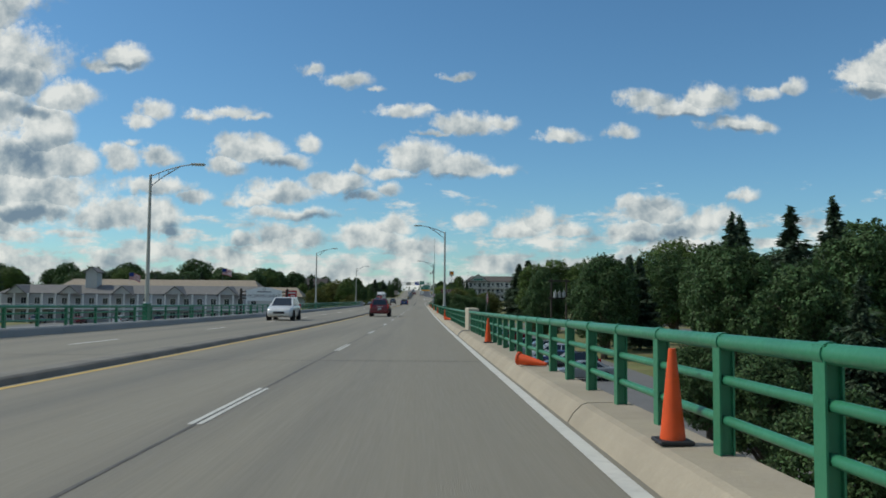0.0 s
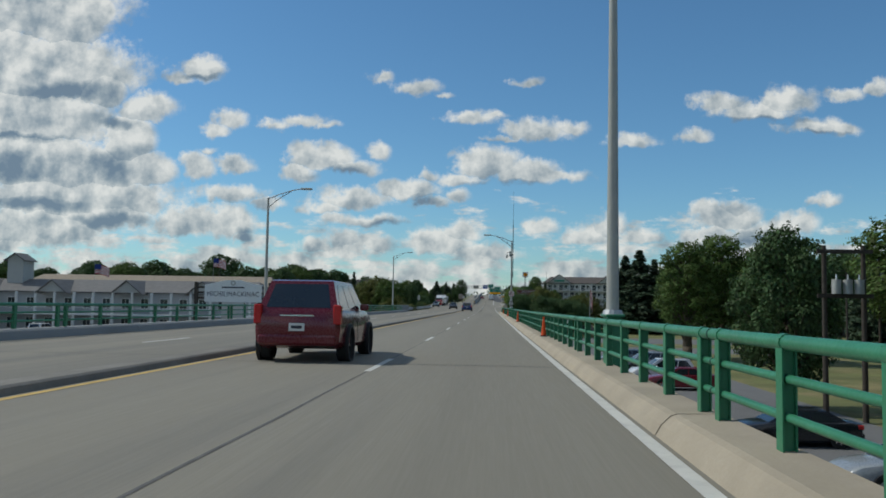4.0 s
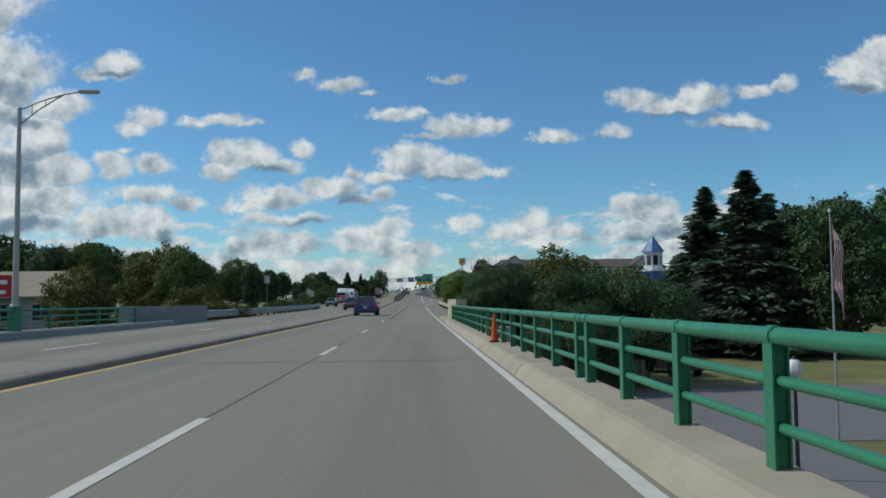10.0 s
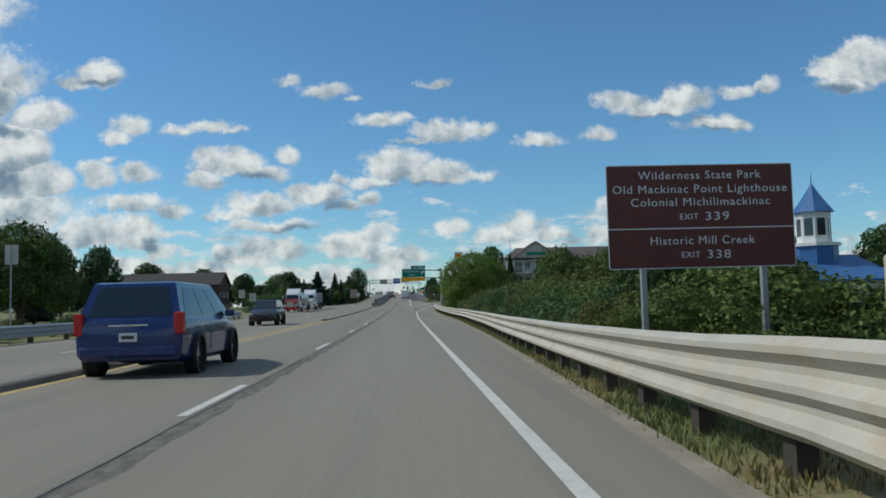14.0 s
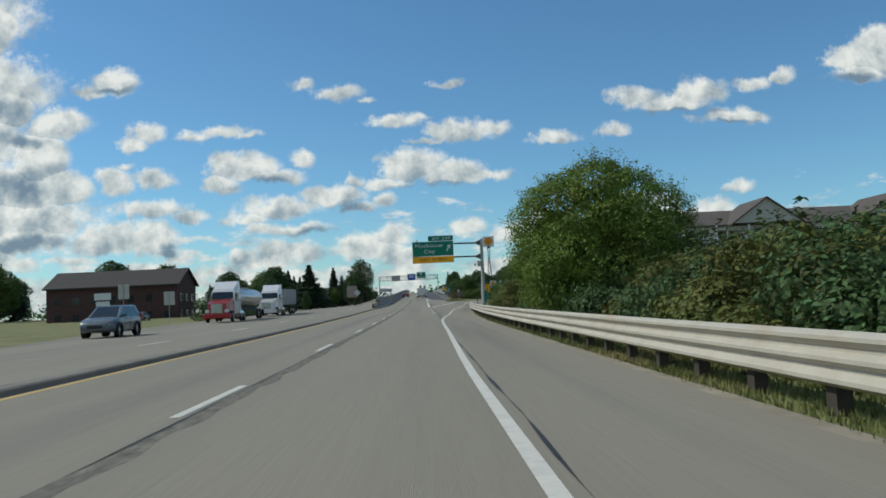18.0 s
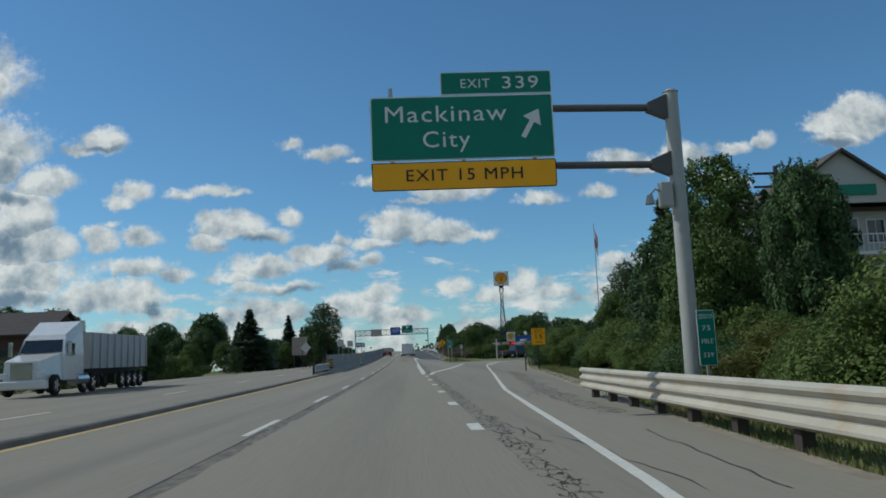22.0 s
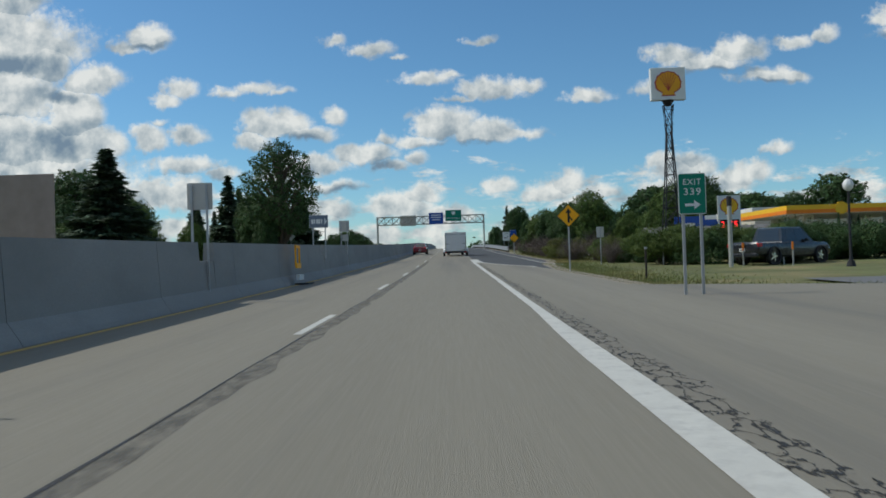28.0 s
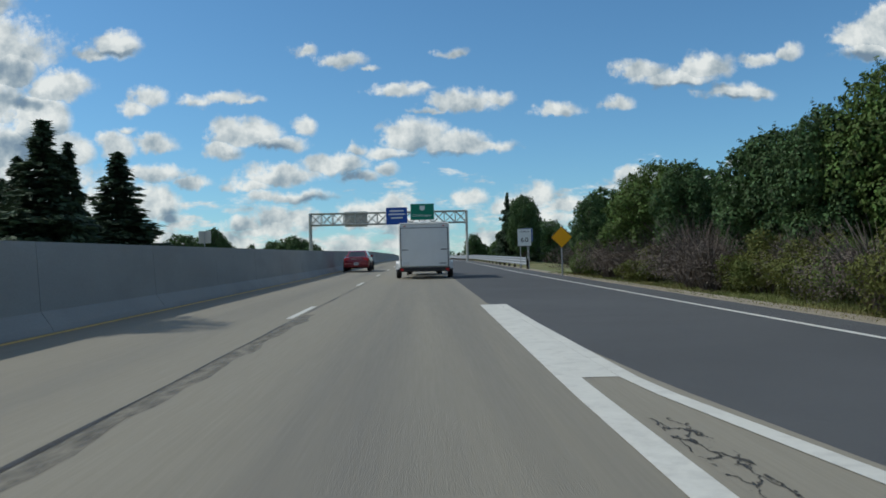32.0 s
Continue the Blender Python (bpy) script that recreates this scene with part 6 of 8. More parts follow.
# trees after the guardrail
for x, y, zt, key, w in ((11.0, 350, 4.6, "round", 0.75), (13.6, 361, 7.0, "dark", 0.8), (15.4, 368, 9.4, "spruce", 1.1), (16.9, 364, 11.0, "poplar", 0.95), (17.7, 356, 5.0, "dark", 0.55), (20.0, 358, 5.4, "dark_b", 0.55), (18.6, 388.4, 8.3, "airy", 0.85),
                         (17, 376, 7.0, "dark_b", 0.8), (20.5, 366, 9.2, "spruce_b", 1.0), (15.4, 380, 5.0, "round", 0.7), (20, 398, 5.6, "round", 0.7)):
    top(key, x, y, zt, w)
for k in range(22):
    x, y = 11.6 + rg.uniform(-0.6, 0.8) + (1.6 if 352 < 347 + 1.9 * k < 383 else 0), 347 + 1.9 * k
    plant(rg.choice(["bush", "bush_b", "bush"]), x + 0.05 * max(0, y - 365), y, rg.uniform(2.2, 3.6), rg.uniform(0.8, 1.1))
for k in range(16):
    plant(rg.choice(["bush", "bush_b"]), 13.5 + rg.uniform(0, 4), 372 + 2.0 * k, rg.uniform(2.4, 3.8), rg.uniform(0.9, 1.2))
# beyond the fuel station
grove(["dark", "dark_b", "round", "far"], 26, 14, 60, 492, 540, 7.2, 9.8, 8)
grove(["dark", "dark_b", "round"], 10, 9.5, 16, 472, 492, 3.6, 4.8, 9, (0.8, 1.0))
for x, y, zt, key, w in ((10.9, 474, 6.6, "dark_b", 0.8), (12.3, 473, 7.3, "round", 0.8), (9.4, 481, 6.2, "dark", 0.8), (16.5, 476, 5.6, "round", 0.8), (17.0, 470, 5.4, "round", 0.8), (8.8, 494, 6.3, "dark_b", 0.7), (9.6, 540, 11.0, "pine", 0.9), (12.0, 546, 11.4, "dark", 0.8), (13.5, 552, 11.0, "pine", 0.9), (10.5, 534, 10.0, "dark_b", 0.75)):
    top(key, x, y, zt, w)
for k in range(26):
    y = 452 + 1.75 * k
    plant(rg.choice(["twiggy", "twiggy", "bush_warm", "bush"]), 9.0 + rg.uniform(-0.4, 0.9) + (1.2 if y < 460 else 0), y, rg.uniform(1.4, 2.3), rg.uniform(0.8, 1.2))
for k in range(10):
    plant(rg.choice(["bush", "bush_b"]), 12.5 + rg.uniform(-1, 7), 447 + rg.uniform(-3, 9), rg.uniform(1.2, 2.2), 1.0)
# dense hedge before the price board and the shed
for k in range(15):
    x = 11.8 + 0.85 * k
    plant(rg.choice(["bush_b", "bush_b", "bush"]), x, 446.4 + rg.uniform(-0.5, 0.8), rg.uniform(1.9, 2.6), rg.uniform(0.9, 1.2))
# left of the road
grove(["far", "dark", "far", "round", "pine"], 34, -150, -48, 282, 330, 9.5, 12.5, 12)
for x, y, zt, key, w in ((-29, 225, 3.2, "yellow", 1.05), (-24.5, 233, 5.4, "yellow", 1.15), (-21.5, 229, 5.0, "round", 0.8), (-16.5, 236, 4.2, "dark", 0.6), (-18.6, 226, 2.0, "bush_warm", 1.2), (-24.7, 266.4, 5.9, "round", 1.0), (-29, 262, 5.6, "round", 0.9),
                         (-21.0, 270, 4.8, "dark", 0.7), (-33, 272, 6.0, "dark_b", 0.8), (-41, 305, 9.5, "spruce", 0.9), (-36, 300, 4.5, "round", 0.7), (-46, 318, 6.0, "round", 0.8)):
    top(key, x, y, zt, w)
for k in range(24):
    plant(rg.choice(["bush", "bush_warm", "bush_b"]), -18.2 - rg.uniform(0, 3), 216 + 3.3 * k, rg.uniform(1.0, 2.0), rg.uniform(0.9, 1.2))
for x, y, zt, key, w in ((-26.3, 463.4, 11.1, "spruce", 1.75), (-22.8, 484.6, 11.2, "spruce_b", 1.4), (-14.4, 470, 12.4, "airy", 1.05), (-17.5, 474, 8.4, "dark", 0.75), (-15.2, 468.5, 6.0, "dark_b", 0.6), (-17.1, 491.3, 10.1, "spruce", 1.5), (-16.4, 492.4, 9.2, "spruce_b", 1.3), (-19.8, 508, 11.2, "spruce", 1.6), (-22, 499, 9.6, "spruce_b", 1.3),
                         (-23.6, 492, 10.6, "spruce", 1.0), (-15.0, 514, 6.4, "dark", 0.7), (-13.5, 520, 5.4, "dark_b", 0.6), (-32, 470, 6.0, "round", 0.8), (-38, 480, 9.0, "dark", 0.9), (-29, 480, 5.5, "round", 0.7), (-44, 470, 8.0, "pine", 0.9), (-36, 440, 5.0, "round", 0.8), (-40, 425, 4.5, "dark", 0.7), (-32, 418, 4.0, "bush_b", 1.6),
                         (-20.5, 466, 5.2, "round", 0.7), (-16.5, 480, 8.6, "spruce_b", 1.0), (-29, 430, 3.4, "bush", 1.4)):
    top(key, x, y, zt, w)
for x, y, zt, key, w in ((-24.8, 405, 4.4, "dark", 0.8), (-29, 412, 5.2, "round", 0.9), (-34, 425, 6.6, "dark_b", 0.9), (-27, 428, 4.2, "round", 0.8), (-31, 437, 5.6, "dark", 0.9), (-37, 432, 6.8, "pine", 0.9), (-24, 441, 4.2, "dark_b", 0.7), (-41, 446, 7.0, "dark", 0.9), (-30, 398, 4.2, "bush_b", 1.4), (-27, 418, 3.2, "bush", 1.4)):
    top(key, x, y, zt, w)
grove(["dark", "far", "spruce", "round", "pine"], 26, -110, -34, 470, 560, 9, 14, 15)
grove(["far", "dark"], 26, -75, -26, 640, 760, 9, 13, 16)
grove(["far", "dark"], 26, 16, 90, 600, 760, 9, 13, 17)
grove(["far"], 44, -420, -90, 280, 760, 14, 18, 18)
grove(["far"], 40, 80, 420, 160, 760, 13, 18, 19)
grove(["far"], 40, -330, -100, 60, 280, 13, 18, 20)
# low far woods
rs = np.random.RandomState(91)
far_n = 15000
fx = rs.uniform(-900, 900, far_n)
fy = rs.uniform(900, 1100, far_n)
fz = 2 + np.abs(rs.normal(size=far_n)) * 4.0 + 4 * np.sin(fx * 0.02) + 2.5 * np.sin(fx * 0.11) + rs.uniform(0, 6, far_n)
a, b = rand_axes(rs, far_n, 1.5)
tagged(new("far_woods", quads_mesh("far_woods", np.stack([fx, fy, fz], 1), a, b, LEAF_DARK)), "low band of dark distant woods", "woods", "", "stuff")

# grass tufts beside the pavement
rs = np.random.RandomState(92)
gn = 110000
gy = np.concatenate([rs.uniform(217, 352, gn // 2), rs.uniform(352, 500, gn // 2)])
gx = np.array([right_edge(v) for v in gy]) + 0.15 + np.where(gy < 345, rs.uniform(0.0, 1.9, gn), np.abs(rs.normal(size=gn)) * 1.6)
gz = np.array([ground_z(u, v) for u, v in zip(gx, gy)]) + 0.03
gs = rs.uniform(0.03, 0.09, (gn, 1))
ga = np.concatenate([rs.normal(size=(gn, 2)) * 0.25, np.ones((gn, 1))], 1) * gs
gb = np.concatenate([rs.normal(size=(gn, 2)), np.zeros((gn, 1))], 1)
gb = gb / np.linalg.norm(gb, axis=1, keepdims=True) * 0.014
GRASS_BLADE = material("grass_blades", (0.17, 0.19, 0.06), 0.8, vary=0.3, scale=0.5, island=0.4, tint=(0.32, 0.25, 0.11), tint_scale=0.2, tint_amount=0.9, translucent=0.25)
tagged(new("roadside_grass", quads_mesh("roadside_grass", np.stack([gx, gy, gz], 1), ga, gb, GRASS_BLADE)), "rough green and straw coloured roadside grass", "grass", "", "stuff")

for x, zt in ((21.75, 3.65), (22.85, 3.5)):
    plant("spruce_b", x, 447.0, zt - ground_z(x, 447), 0.75, None, "small dark clipped cedar beside the fuel station")


# ---- buildings ----
SIDING = material("pale_siding", (0.46, 0.455, 0.43), 0.8, vary=0.06, scale=0.5, fine=10)
SIDING_GREY = material("grey_siding", (0.36, 0.37, 0.38), 0.8, vary=0.07, scale=0.5, fine=10)
CREAM = material("cream_wall", (0.58, 0.53, 0.43), 0.8, vary=0.07, scale=0.5)
ROOF_BROWN = material("brown_shingles", (0.10, 0.085, 0.075), 0.9, vary=0.2, scale=1.2, fine=12)
ROOF_GREY = material("grey_shingles", (0.17, 0.165, 0.16), 0.9, vary=0.15, scale=1.2, fine=12)
ROOF_BLUE = material("blue_metal_roof", (0.05, 0.14, 0.33), 0.4, vary=0.1, scale=1.0)
BRICK_DARK = material("dark_brick_wall", (0.085, 0.045, 0.04), 0.9, vary=0.2, scale=1.0, fine=14)
WINDOW = material("window_glass", (0.03, 0.035, 0.04), 0.1, vary=0.2, scale=0.4, spec=0.7)
TRIM_WHITE = material("white_trim", (0.70, 0.70, 0.68), 0.6, vary=0.05)


def window(parent, x, z, w, h, y=0.0, trim=TRIM_WHITE):
    """A window in a wall that faces -y."""
    wn = part("window", MB().box(x - w / 2 - 0.08, x + w / 2 + 0.08, y - 0.05, y + 0.03, z - 0.08, z + h + 0.08), trim, parent)
    part("pane", MB().box(x - w / 2, x - 0.025, y - 0.065, y - 0.052, z, z + h).box(x + 0.025, x + w / 2, y - 0.065, y - 0.052, z, z + h), WINDOW, wn)
    return wn


def gable(parent, x0, x1, y0, y1, z, rise, mat, wall, over=0.35, name="roof"):
    """A roof with its ridge along y, gable towards -y."""
    xm = (x0 + x1) / 2
    part("gable_wall", MB().plate([(x0, z), (x1, z), (xm, z + rise)], y0, y0 + 0.2), wall, parent)
    mb = MB()
    for s, xa in ((1, x0), (-1, x1)):
        ox = xa - s * over
        oz = z - rise * over / (xm - x0)
        mb.add([(ox, y0 - over, oz), (xm, y0 - over, z + rise), (xm, y1, z + rise), (ox, y1, oz), (ox, y0 - over, oz + 0.18), (xm, y0 - over, z + rise + 0.18), (xm, y1, z + rise + 0.18), (ox, y1, oz + 0.18)], [(0, 1, 2, 3), (4, 7, 6, 5), (0, 4, 5, 1), (1, 5, 6, 2), (2, 6, 7, 3), (3, 7, 4, 0)])
    part(name, mb, mat, parent)


def hip(parent, x0, x1, y0, y1, z, rise, mat, over=0.4, name="roof"):
    """A long roof with its ridge along x."""
    ym = (y0 + y1) / 2
    r = MB()
    a = [(x0 - over, y0 - over, z), (x1 + over, y0 - over, z), (x1 + over, y1 + over, z), (x0 - over, y1 + over, z)]
    k = min((y1 - y0) / 2, (x1 - x0) / 2 * 0.9) * 0.35
    b = [(x0 + k, ym, z + rise), (x1 - k, ym, z + rise)]
    r.add(a + b + [(p[0], p[1], p[2] - 0.2) for p in a], [(0, 1, 5, 4), (1, 2, 5), (2, 3, 4, 5), (3, 0, 4), (0, 6, 7, 1), (1, 7, 8, 2), (2, 8, 9, 3), (3, 9, 6, 0), (6, 9, 8, 7)])
    part(name, r, mat, parent)


# hotel with balconies
hz = -2.6
th = thing("hotel", "four storey pale hotel with balconies and brown gabled roof", "hotel", (20.5, 369, hz))
W, D = 46.0, 16.0
EAVE = 8.6 - hz
part("wall", MB().box(0, W, 0, D, -2.5, EAVE), SIDING, th)
hip(th, 0, W, 0, D, EAVE, 2.6, ROOF_BROWN)
for gx0 in (1.0, 19.5, 36.0):
    gable(th, gx0, gx0 + 8.6, -1.6, 7.0, EAVE + 0.05, 3.0, ROOF_BROWN, SIDING)
part("name_board", MB().box(3.4, 7.2, -1.72, -1.62, EAVE + 0.5, EAVE + 1.1), SIGN_GREEN, th, "green name board on the gable")
part("roof_mast", MB().cyl((0.9, 3, EAVE + 0.5), (0.9, 3, EAVE + 4.2), 0.04), BLACK, th)
for fl in range(4):
    z = EAVE - 2.75 - 2.8 * fl
    for k in range(11):
        x = 1.2 + 4.1 * k
        bal = part("balcony", MB().box(x - 0.3, x + 3.4, -1.5, 0, z - 0.18, z), TRIM_WHITE, th)
        mb = MB().box(x - 0.3, x + 3.4, -1.5, -1.45, z + 0.95, z + 1.02)
        for i in range(13):
            mb.box(x - 0.3 + i * 0.3, x - 0.27 + i * 0.3, -1.49, -1.46, z, z + 0.95)
        part("rail", mb, TRIM_WHITE, bal)
        part("balcony_post", MB().box(x - 0.3, x - 0.15, -1.5, -1.35, z - 0.2, z + 2.6), TRIM_WHITE, bal)
        window(th, x + 0.8, z + 0.05, 1.4, 2.05)
        window(th, x + 2.6, z + 0.7, 1.0, 1.3)
for fl in range(4):
    for k in range(3):
        wn = part("window", MB().box(-0.05, 0.03, 2.5 + 4.5 * k, 3.9 + 4.5 * k, EAVE - 2.1 - 2.8 * fl, EAVE - 0.7 - 2.8 * fl), TRIM_WHITE, th)
        part("pane", MB().box(-0.065, -0.052, 2.6 + 4.5 * k, 3.8 + 4.5 * k, EAVE - 2.0 - 2.8 * fl, EAVE - 0.8 - 2.8 * fl), WINDOW, wn)

# house with a blue cupola
th = thing("cupola_house", "pale house with a blue roof and a blue topped lookout tower", "house", (32.1, 282, TOWN_Z))
part("wall", MB().box(0, 12, 0, 9, -0.5, 6.4), SIDING, th)
hip(th, 0, 12, 0, 9, 6.4, 2.4, ROOF_BLUE)
part("porch", MB().box(-2.2, 0, -1.5, 7, 2.6, 2.9).box(-2.2, -2.05, -1.5, 7, 2.9, 3.8), TRIM_WHITE, th)
for i in range(4):
    part("porch_post", MB().box(-2.15, -1.95, -1.4 + i * 2.6, -1.2 + i * 2.6, -0.4, 5.2), TRIM_WHITE, th)
part("porch_roof", MB().box(-2.6, 0, -1.9, 7.4, 5.2, 5.45), ROOF_BLUE, th)
oct_ring = lambda r, z: [(6.8 + 0.76 * r * math.cos(math.pi / 4 * i + 0.39), 4.5 + 0.76 * r * math.sin(math.pi / 4 * i + 0.39), z) for i in range(8)]
part("tower_base", MB().loft([oct_ring(2.7, 7.2), oct_ring(2.7, 9.6)]), ROOF_BLUE, th, "blue shingled tower base")
part("tower_gallery", MB().loft([oct_ring(3.0, 9.6), oct_ring(3.0, 9.9)]), TRIM_WHITE, th)
part("tower_wall", MB().loft([oct_ring(2.0, 9.9), oct_ring(2.0, 12.8)]), TRIM_WHITE, th)
for i in range(8):
    an = math.pi / 4 * i
    q = Vector((math.cos(an), math.sin(an)))
    cx_, cy_ = 6.8 + q.x * 1.42, 4.5 + q.y * 1.42
    t2 = Vector((-q.y, q.x))
    vs = [(cx_ + t2.x * s * 0.38 + q.x * o, cy_ + t2.y * s * 0.38 + q.y * o, z) for o in (0.0, 0.03) for s, z in ((-1, 10.6), (1, 10.6), (1, 12.2), (-1, 12.2))]
    part("window", MB().add(vs, [(0, 1, 2, 3), (4, 7, 6, 5), (0, 4, 5, 1), (1, 5, 6, 2), (2, 6, 7, 3), (3, 7, 4, 0)]), WINDOW, th)
part("tower_roof", MB().loft([oct_ring(2.5, 12.8), oct_ring(1.1, 14.3), oct_ring(0.05, 15.6)]), ROOF_BLUE, th, "pointed blue tower roof")
part("finial", MB().cyl((6.8, 4.5, 15.5), (6.8, 4.5, 16.5), 0.05, 0.02), BLACK, th)
for i in range(4):
    window(th, 1.8 + 2.8 * i, 3.4, 1.1, 1.5)
    window(th, 1.8 + 2.8 * i, 0.6, 1.1, 1.5)

# motel on the left
th = thing("motel", "long two storey pale motel with a grey roof and arcades", "motel", (-92, 181, TOWN_Z))
L_ = 58.0
part("wall", MB().box(0, L_, 0, 10, -0.3, 6.4), SIDING_GREY, th)
hip(th, 0, L_, 0, 10, 6.4, 1.9, ROOF_GREY)
part("cupola", MB().box(17, 19.5, 3, 6, 7.5, 11.2), SIDING, th)
gable(th, 16.9, 19.6, 2.9, 6.1, 11.2, 0.9, ROOF_GREY, SIDING)
for k in range(5):
    gable(th, 2 + 11.4 * k, 6.2 + 11.4 * k, -1.8, 5.0, 6.3, 1.7, ROOF_GREY, SIDING)
for k in range(20):
    x = 0.8 + 2.95 * k
    part("column", MB().box(x - 0.15, x + 0.15, -1.9, -1.6, -0.2, 6.3), TRIM_WHITE, th)
    window(th, x + 1.2, 3.9, 1.1, 1.5)
    window(th, x + 1.2, 0.8, 1.1, 1.6)
part("gallery", MB().box(-0.3, L_ + 0.3, -1.95, 0, 2.9, 3.15), TRIM_WHITE, th)
part("gallery_rail", MB().box(-0.3, L_ + 0.3, -1.95, -1.88, 4.0, 4.08), TRIM_WHITE, th)
ROOF_TAN = material("tan_shingles", (0.30, 0.25, 0.19), 0.9, vary=0.15, scale=1.2, fine=12)
th = thing("inn_wing", "long two storey pale inn wing with galleries and a tan roof", "inn", (-104, 236, TOWN_Z))
part("wall", MB().box(0, 57, 0, 12, -0.3, 8.0), SIDING, th)
hip(th, 0, 57, 0, 12, 8.0, 2.7, ROOF_TAN)
part("gallery", MB().box(0, 57, -1.7, 0, 4.3, 4.5), TRIM_WHITE, th)
part("gallery_rail", MB().box(0, 57, -1.7, -1.63, 5.4, 5.48), TRIM_WHITE, th)
for k in range(15):
    window(th, 2.2 + 3.75 * k, 5.0, 1.7, 1.7)
    window(th, 2.2 + 3.75 * k, 1.2, 1.7, 1.7)
    part("column", MB().box(0.2 + 3.75 * k, 0.4 + 3.75 * k, -1.68, -1.5, -0.2, 7.9), TRIM_WHITE, th)
th = thing("inn_lobby", "low white inn building with a broad tan roof", "inn", (-47.5, 236.5, TOWN_Z))
part("wall", MB().box(0, 12.6, 0, 10, -0.3, 6.0), SIDING, th)
hip(th, 0, 12.6, 0, 10, 6.0, 2.7, ROOF_TAN, 0.8)
for k in range(3):
    window(th, 2.0 + 4.0 * k, 3.6, 1.8, 1.6)
th = thing("porch_annex", "white porch annex with a flat cap before the inn", "porch", (-46.4, 229.6, TOWN_Z))
part("wall", MB().box(0, 4.1, 0, 6, -0.3, 7.9), SIDING, th)
part("cap", MB().box(-0.4, 4.5, -0.4, 6.3, 7.9, 8.15), TRIM_WHITE, th)
window(th, 2.0, 5.4, 1.2, 1.6)

# big sign board below the bridge
th = thing("attraction_sign", "large white board with dark lettering between dark posts", "sign", (-29.3, 153, TOWN_Z))
sz = -TOWN_Z
part("sign_panel", MB().plate([(-3.3, 0.25 + sz), (3.3, 0.25 + sz), (3.3, 2.2 + sz), (2.0, 2.45 + sz), (0.9, 2.75 + sz), (-0.9, 2.75 + sz), (-2.0, 2.45 + sz), (-3.3, 2.2 + sz)], 0, 0.15), SIGN_WHITE, th)
lettering("MICHILIMACKINAC", 0.8, 0, 1.15 + sz, INK, th, -0.012, 6.0)
part("small_bar", MB().box(-1.3, 1.3, -0.02, -0.005, 1.85 + sz, 2.0 + sz), INK, th)
part("emblem", ring(MB(), 0, 2.42 + sz, 0.16, 0.3, -0.02, -0.005, 20), GREY_POLE, th)
for x in (-4.3, 4.3):
    part("post", MB().box(x - 0.18, x + 0.18, -0.1, 0.3, -0.2, 2.5 + sz), DARK_WOOD, th)
for z in (0.6, 1.2, 1.8):
    part("cross_bar", MB().box(-4.3, -3.3, 0.02, 0.14, z + sz, z + 0.22 + sz).box(3.3, 4.3, 0.02, 0.14, z + sz, z + 0.22 + sz), DARK_WOOD, th)
part("stone_base", MB().box(-1.2, 1.2, -0.2, 0.5, -0.2, 0.25 + sz), SIDING, th)
# red motel sign
th = thing("motel_sign", "red panel sign with pale bars on a dark post", "sign", (-35.4, 223, TOWN_Z))
board(th, 3.1, 1.9, 0, 1.75 + sz, SIGN_RED, SIGN_WHITE, 0.06)
part("bar", MB().box(-1.1, 1.15, -0.02, -0.012, 1.9 + sz, 2.25 + sz), SIGN_WHITE, th)
part("bar", MB().box(-0.2, 1.05, -0.02, -0.012, 1.1 + sz, 1.4 + sz), SIGN_WHITE, th)
part("top_fin", MB().plate([(-1.85, 3.1 + sz), (-1.4, 2.75 + sz), (-1.4, 2.4 + sz)], 0, 0.05), SIGN_RED, th)
posts(th, (0.2,), -0.2, 1.2 + sz, DARK_WOOD, 0.25, 0.05, 0.25)

# dark inn on the left
th = thing("inn_building", "dark brick inn with a long brown roof", "building", (-80, 444, -0.9))
part("wall", MB().box(0, 28, 0, 14, -0.6, 8.0), BRICK_DARK, th)
gable_r = MB().prism([(-0.8, 7.9), (7.0, 11.6), (14.8, 7.9), (14.8, 8.2), (7.0, 11.95), (-0.8, 8.2)], -0.6, 28.6)
part("roof", gable_r, material("dark_inn_shingles", (0.055, 0.048, 0.046), 0.9, vary=0.2, scale=1.2, fine=12), th)
part("gable_wall", MB().prism([(0, 8), (14, 8), (7, 11.5)], 27.7, 28.0), BRICK_DARK, th)
for k in range(7):
    for z in (1.0, 4.6):
        window(th, 2.4 + 3.9 * k, z, 1.3, 1.5, 0.0, BRICK_DARK)
for k in range(3):
    for z in (1.0, 4.6):
        wn = part("window", MB().box(27.97, 28.05, 2.0 + 4.2 * k, 3.4 + 4.2 * k, z, z + 1.5), TRIM_WHITE, th)
        part("pane", MB().box(28.052, 28.065, 2.1 + 4.2 * k, 3.3 + 4.2 * k, z + 0.1, z + 1.4), WINDOW, wn)
th = thing("inn_sign", "stacked pale panel sign on a post before the inn", "sign", (-49, 395, -0.9))
board(th, 2.6, 1.1, 0, 4.7, SIGN_WHITE, SIGN_BLACK, 0.04)
board(th, 2.2, 0.7, 0, 3.6, SIGN_WHITE, SIGN_BLACK, 0.04)
posts(th, (-0.9, 0.9), -0.2, 5.2, DARK_WOOD, 0.15)

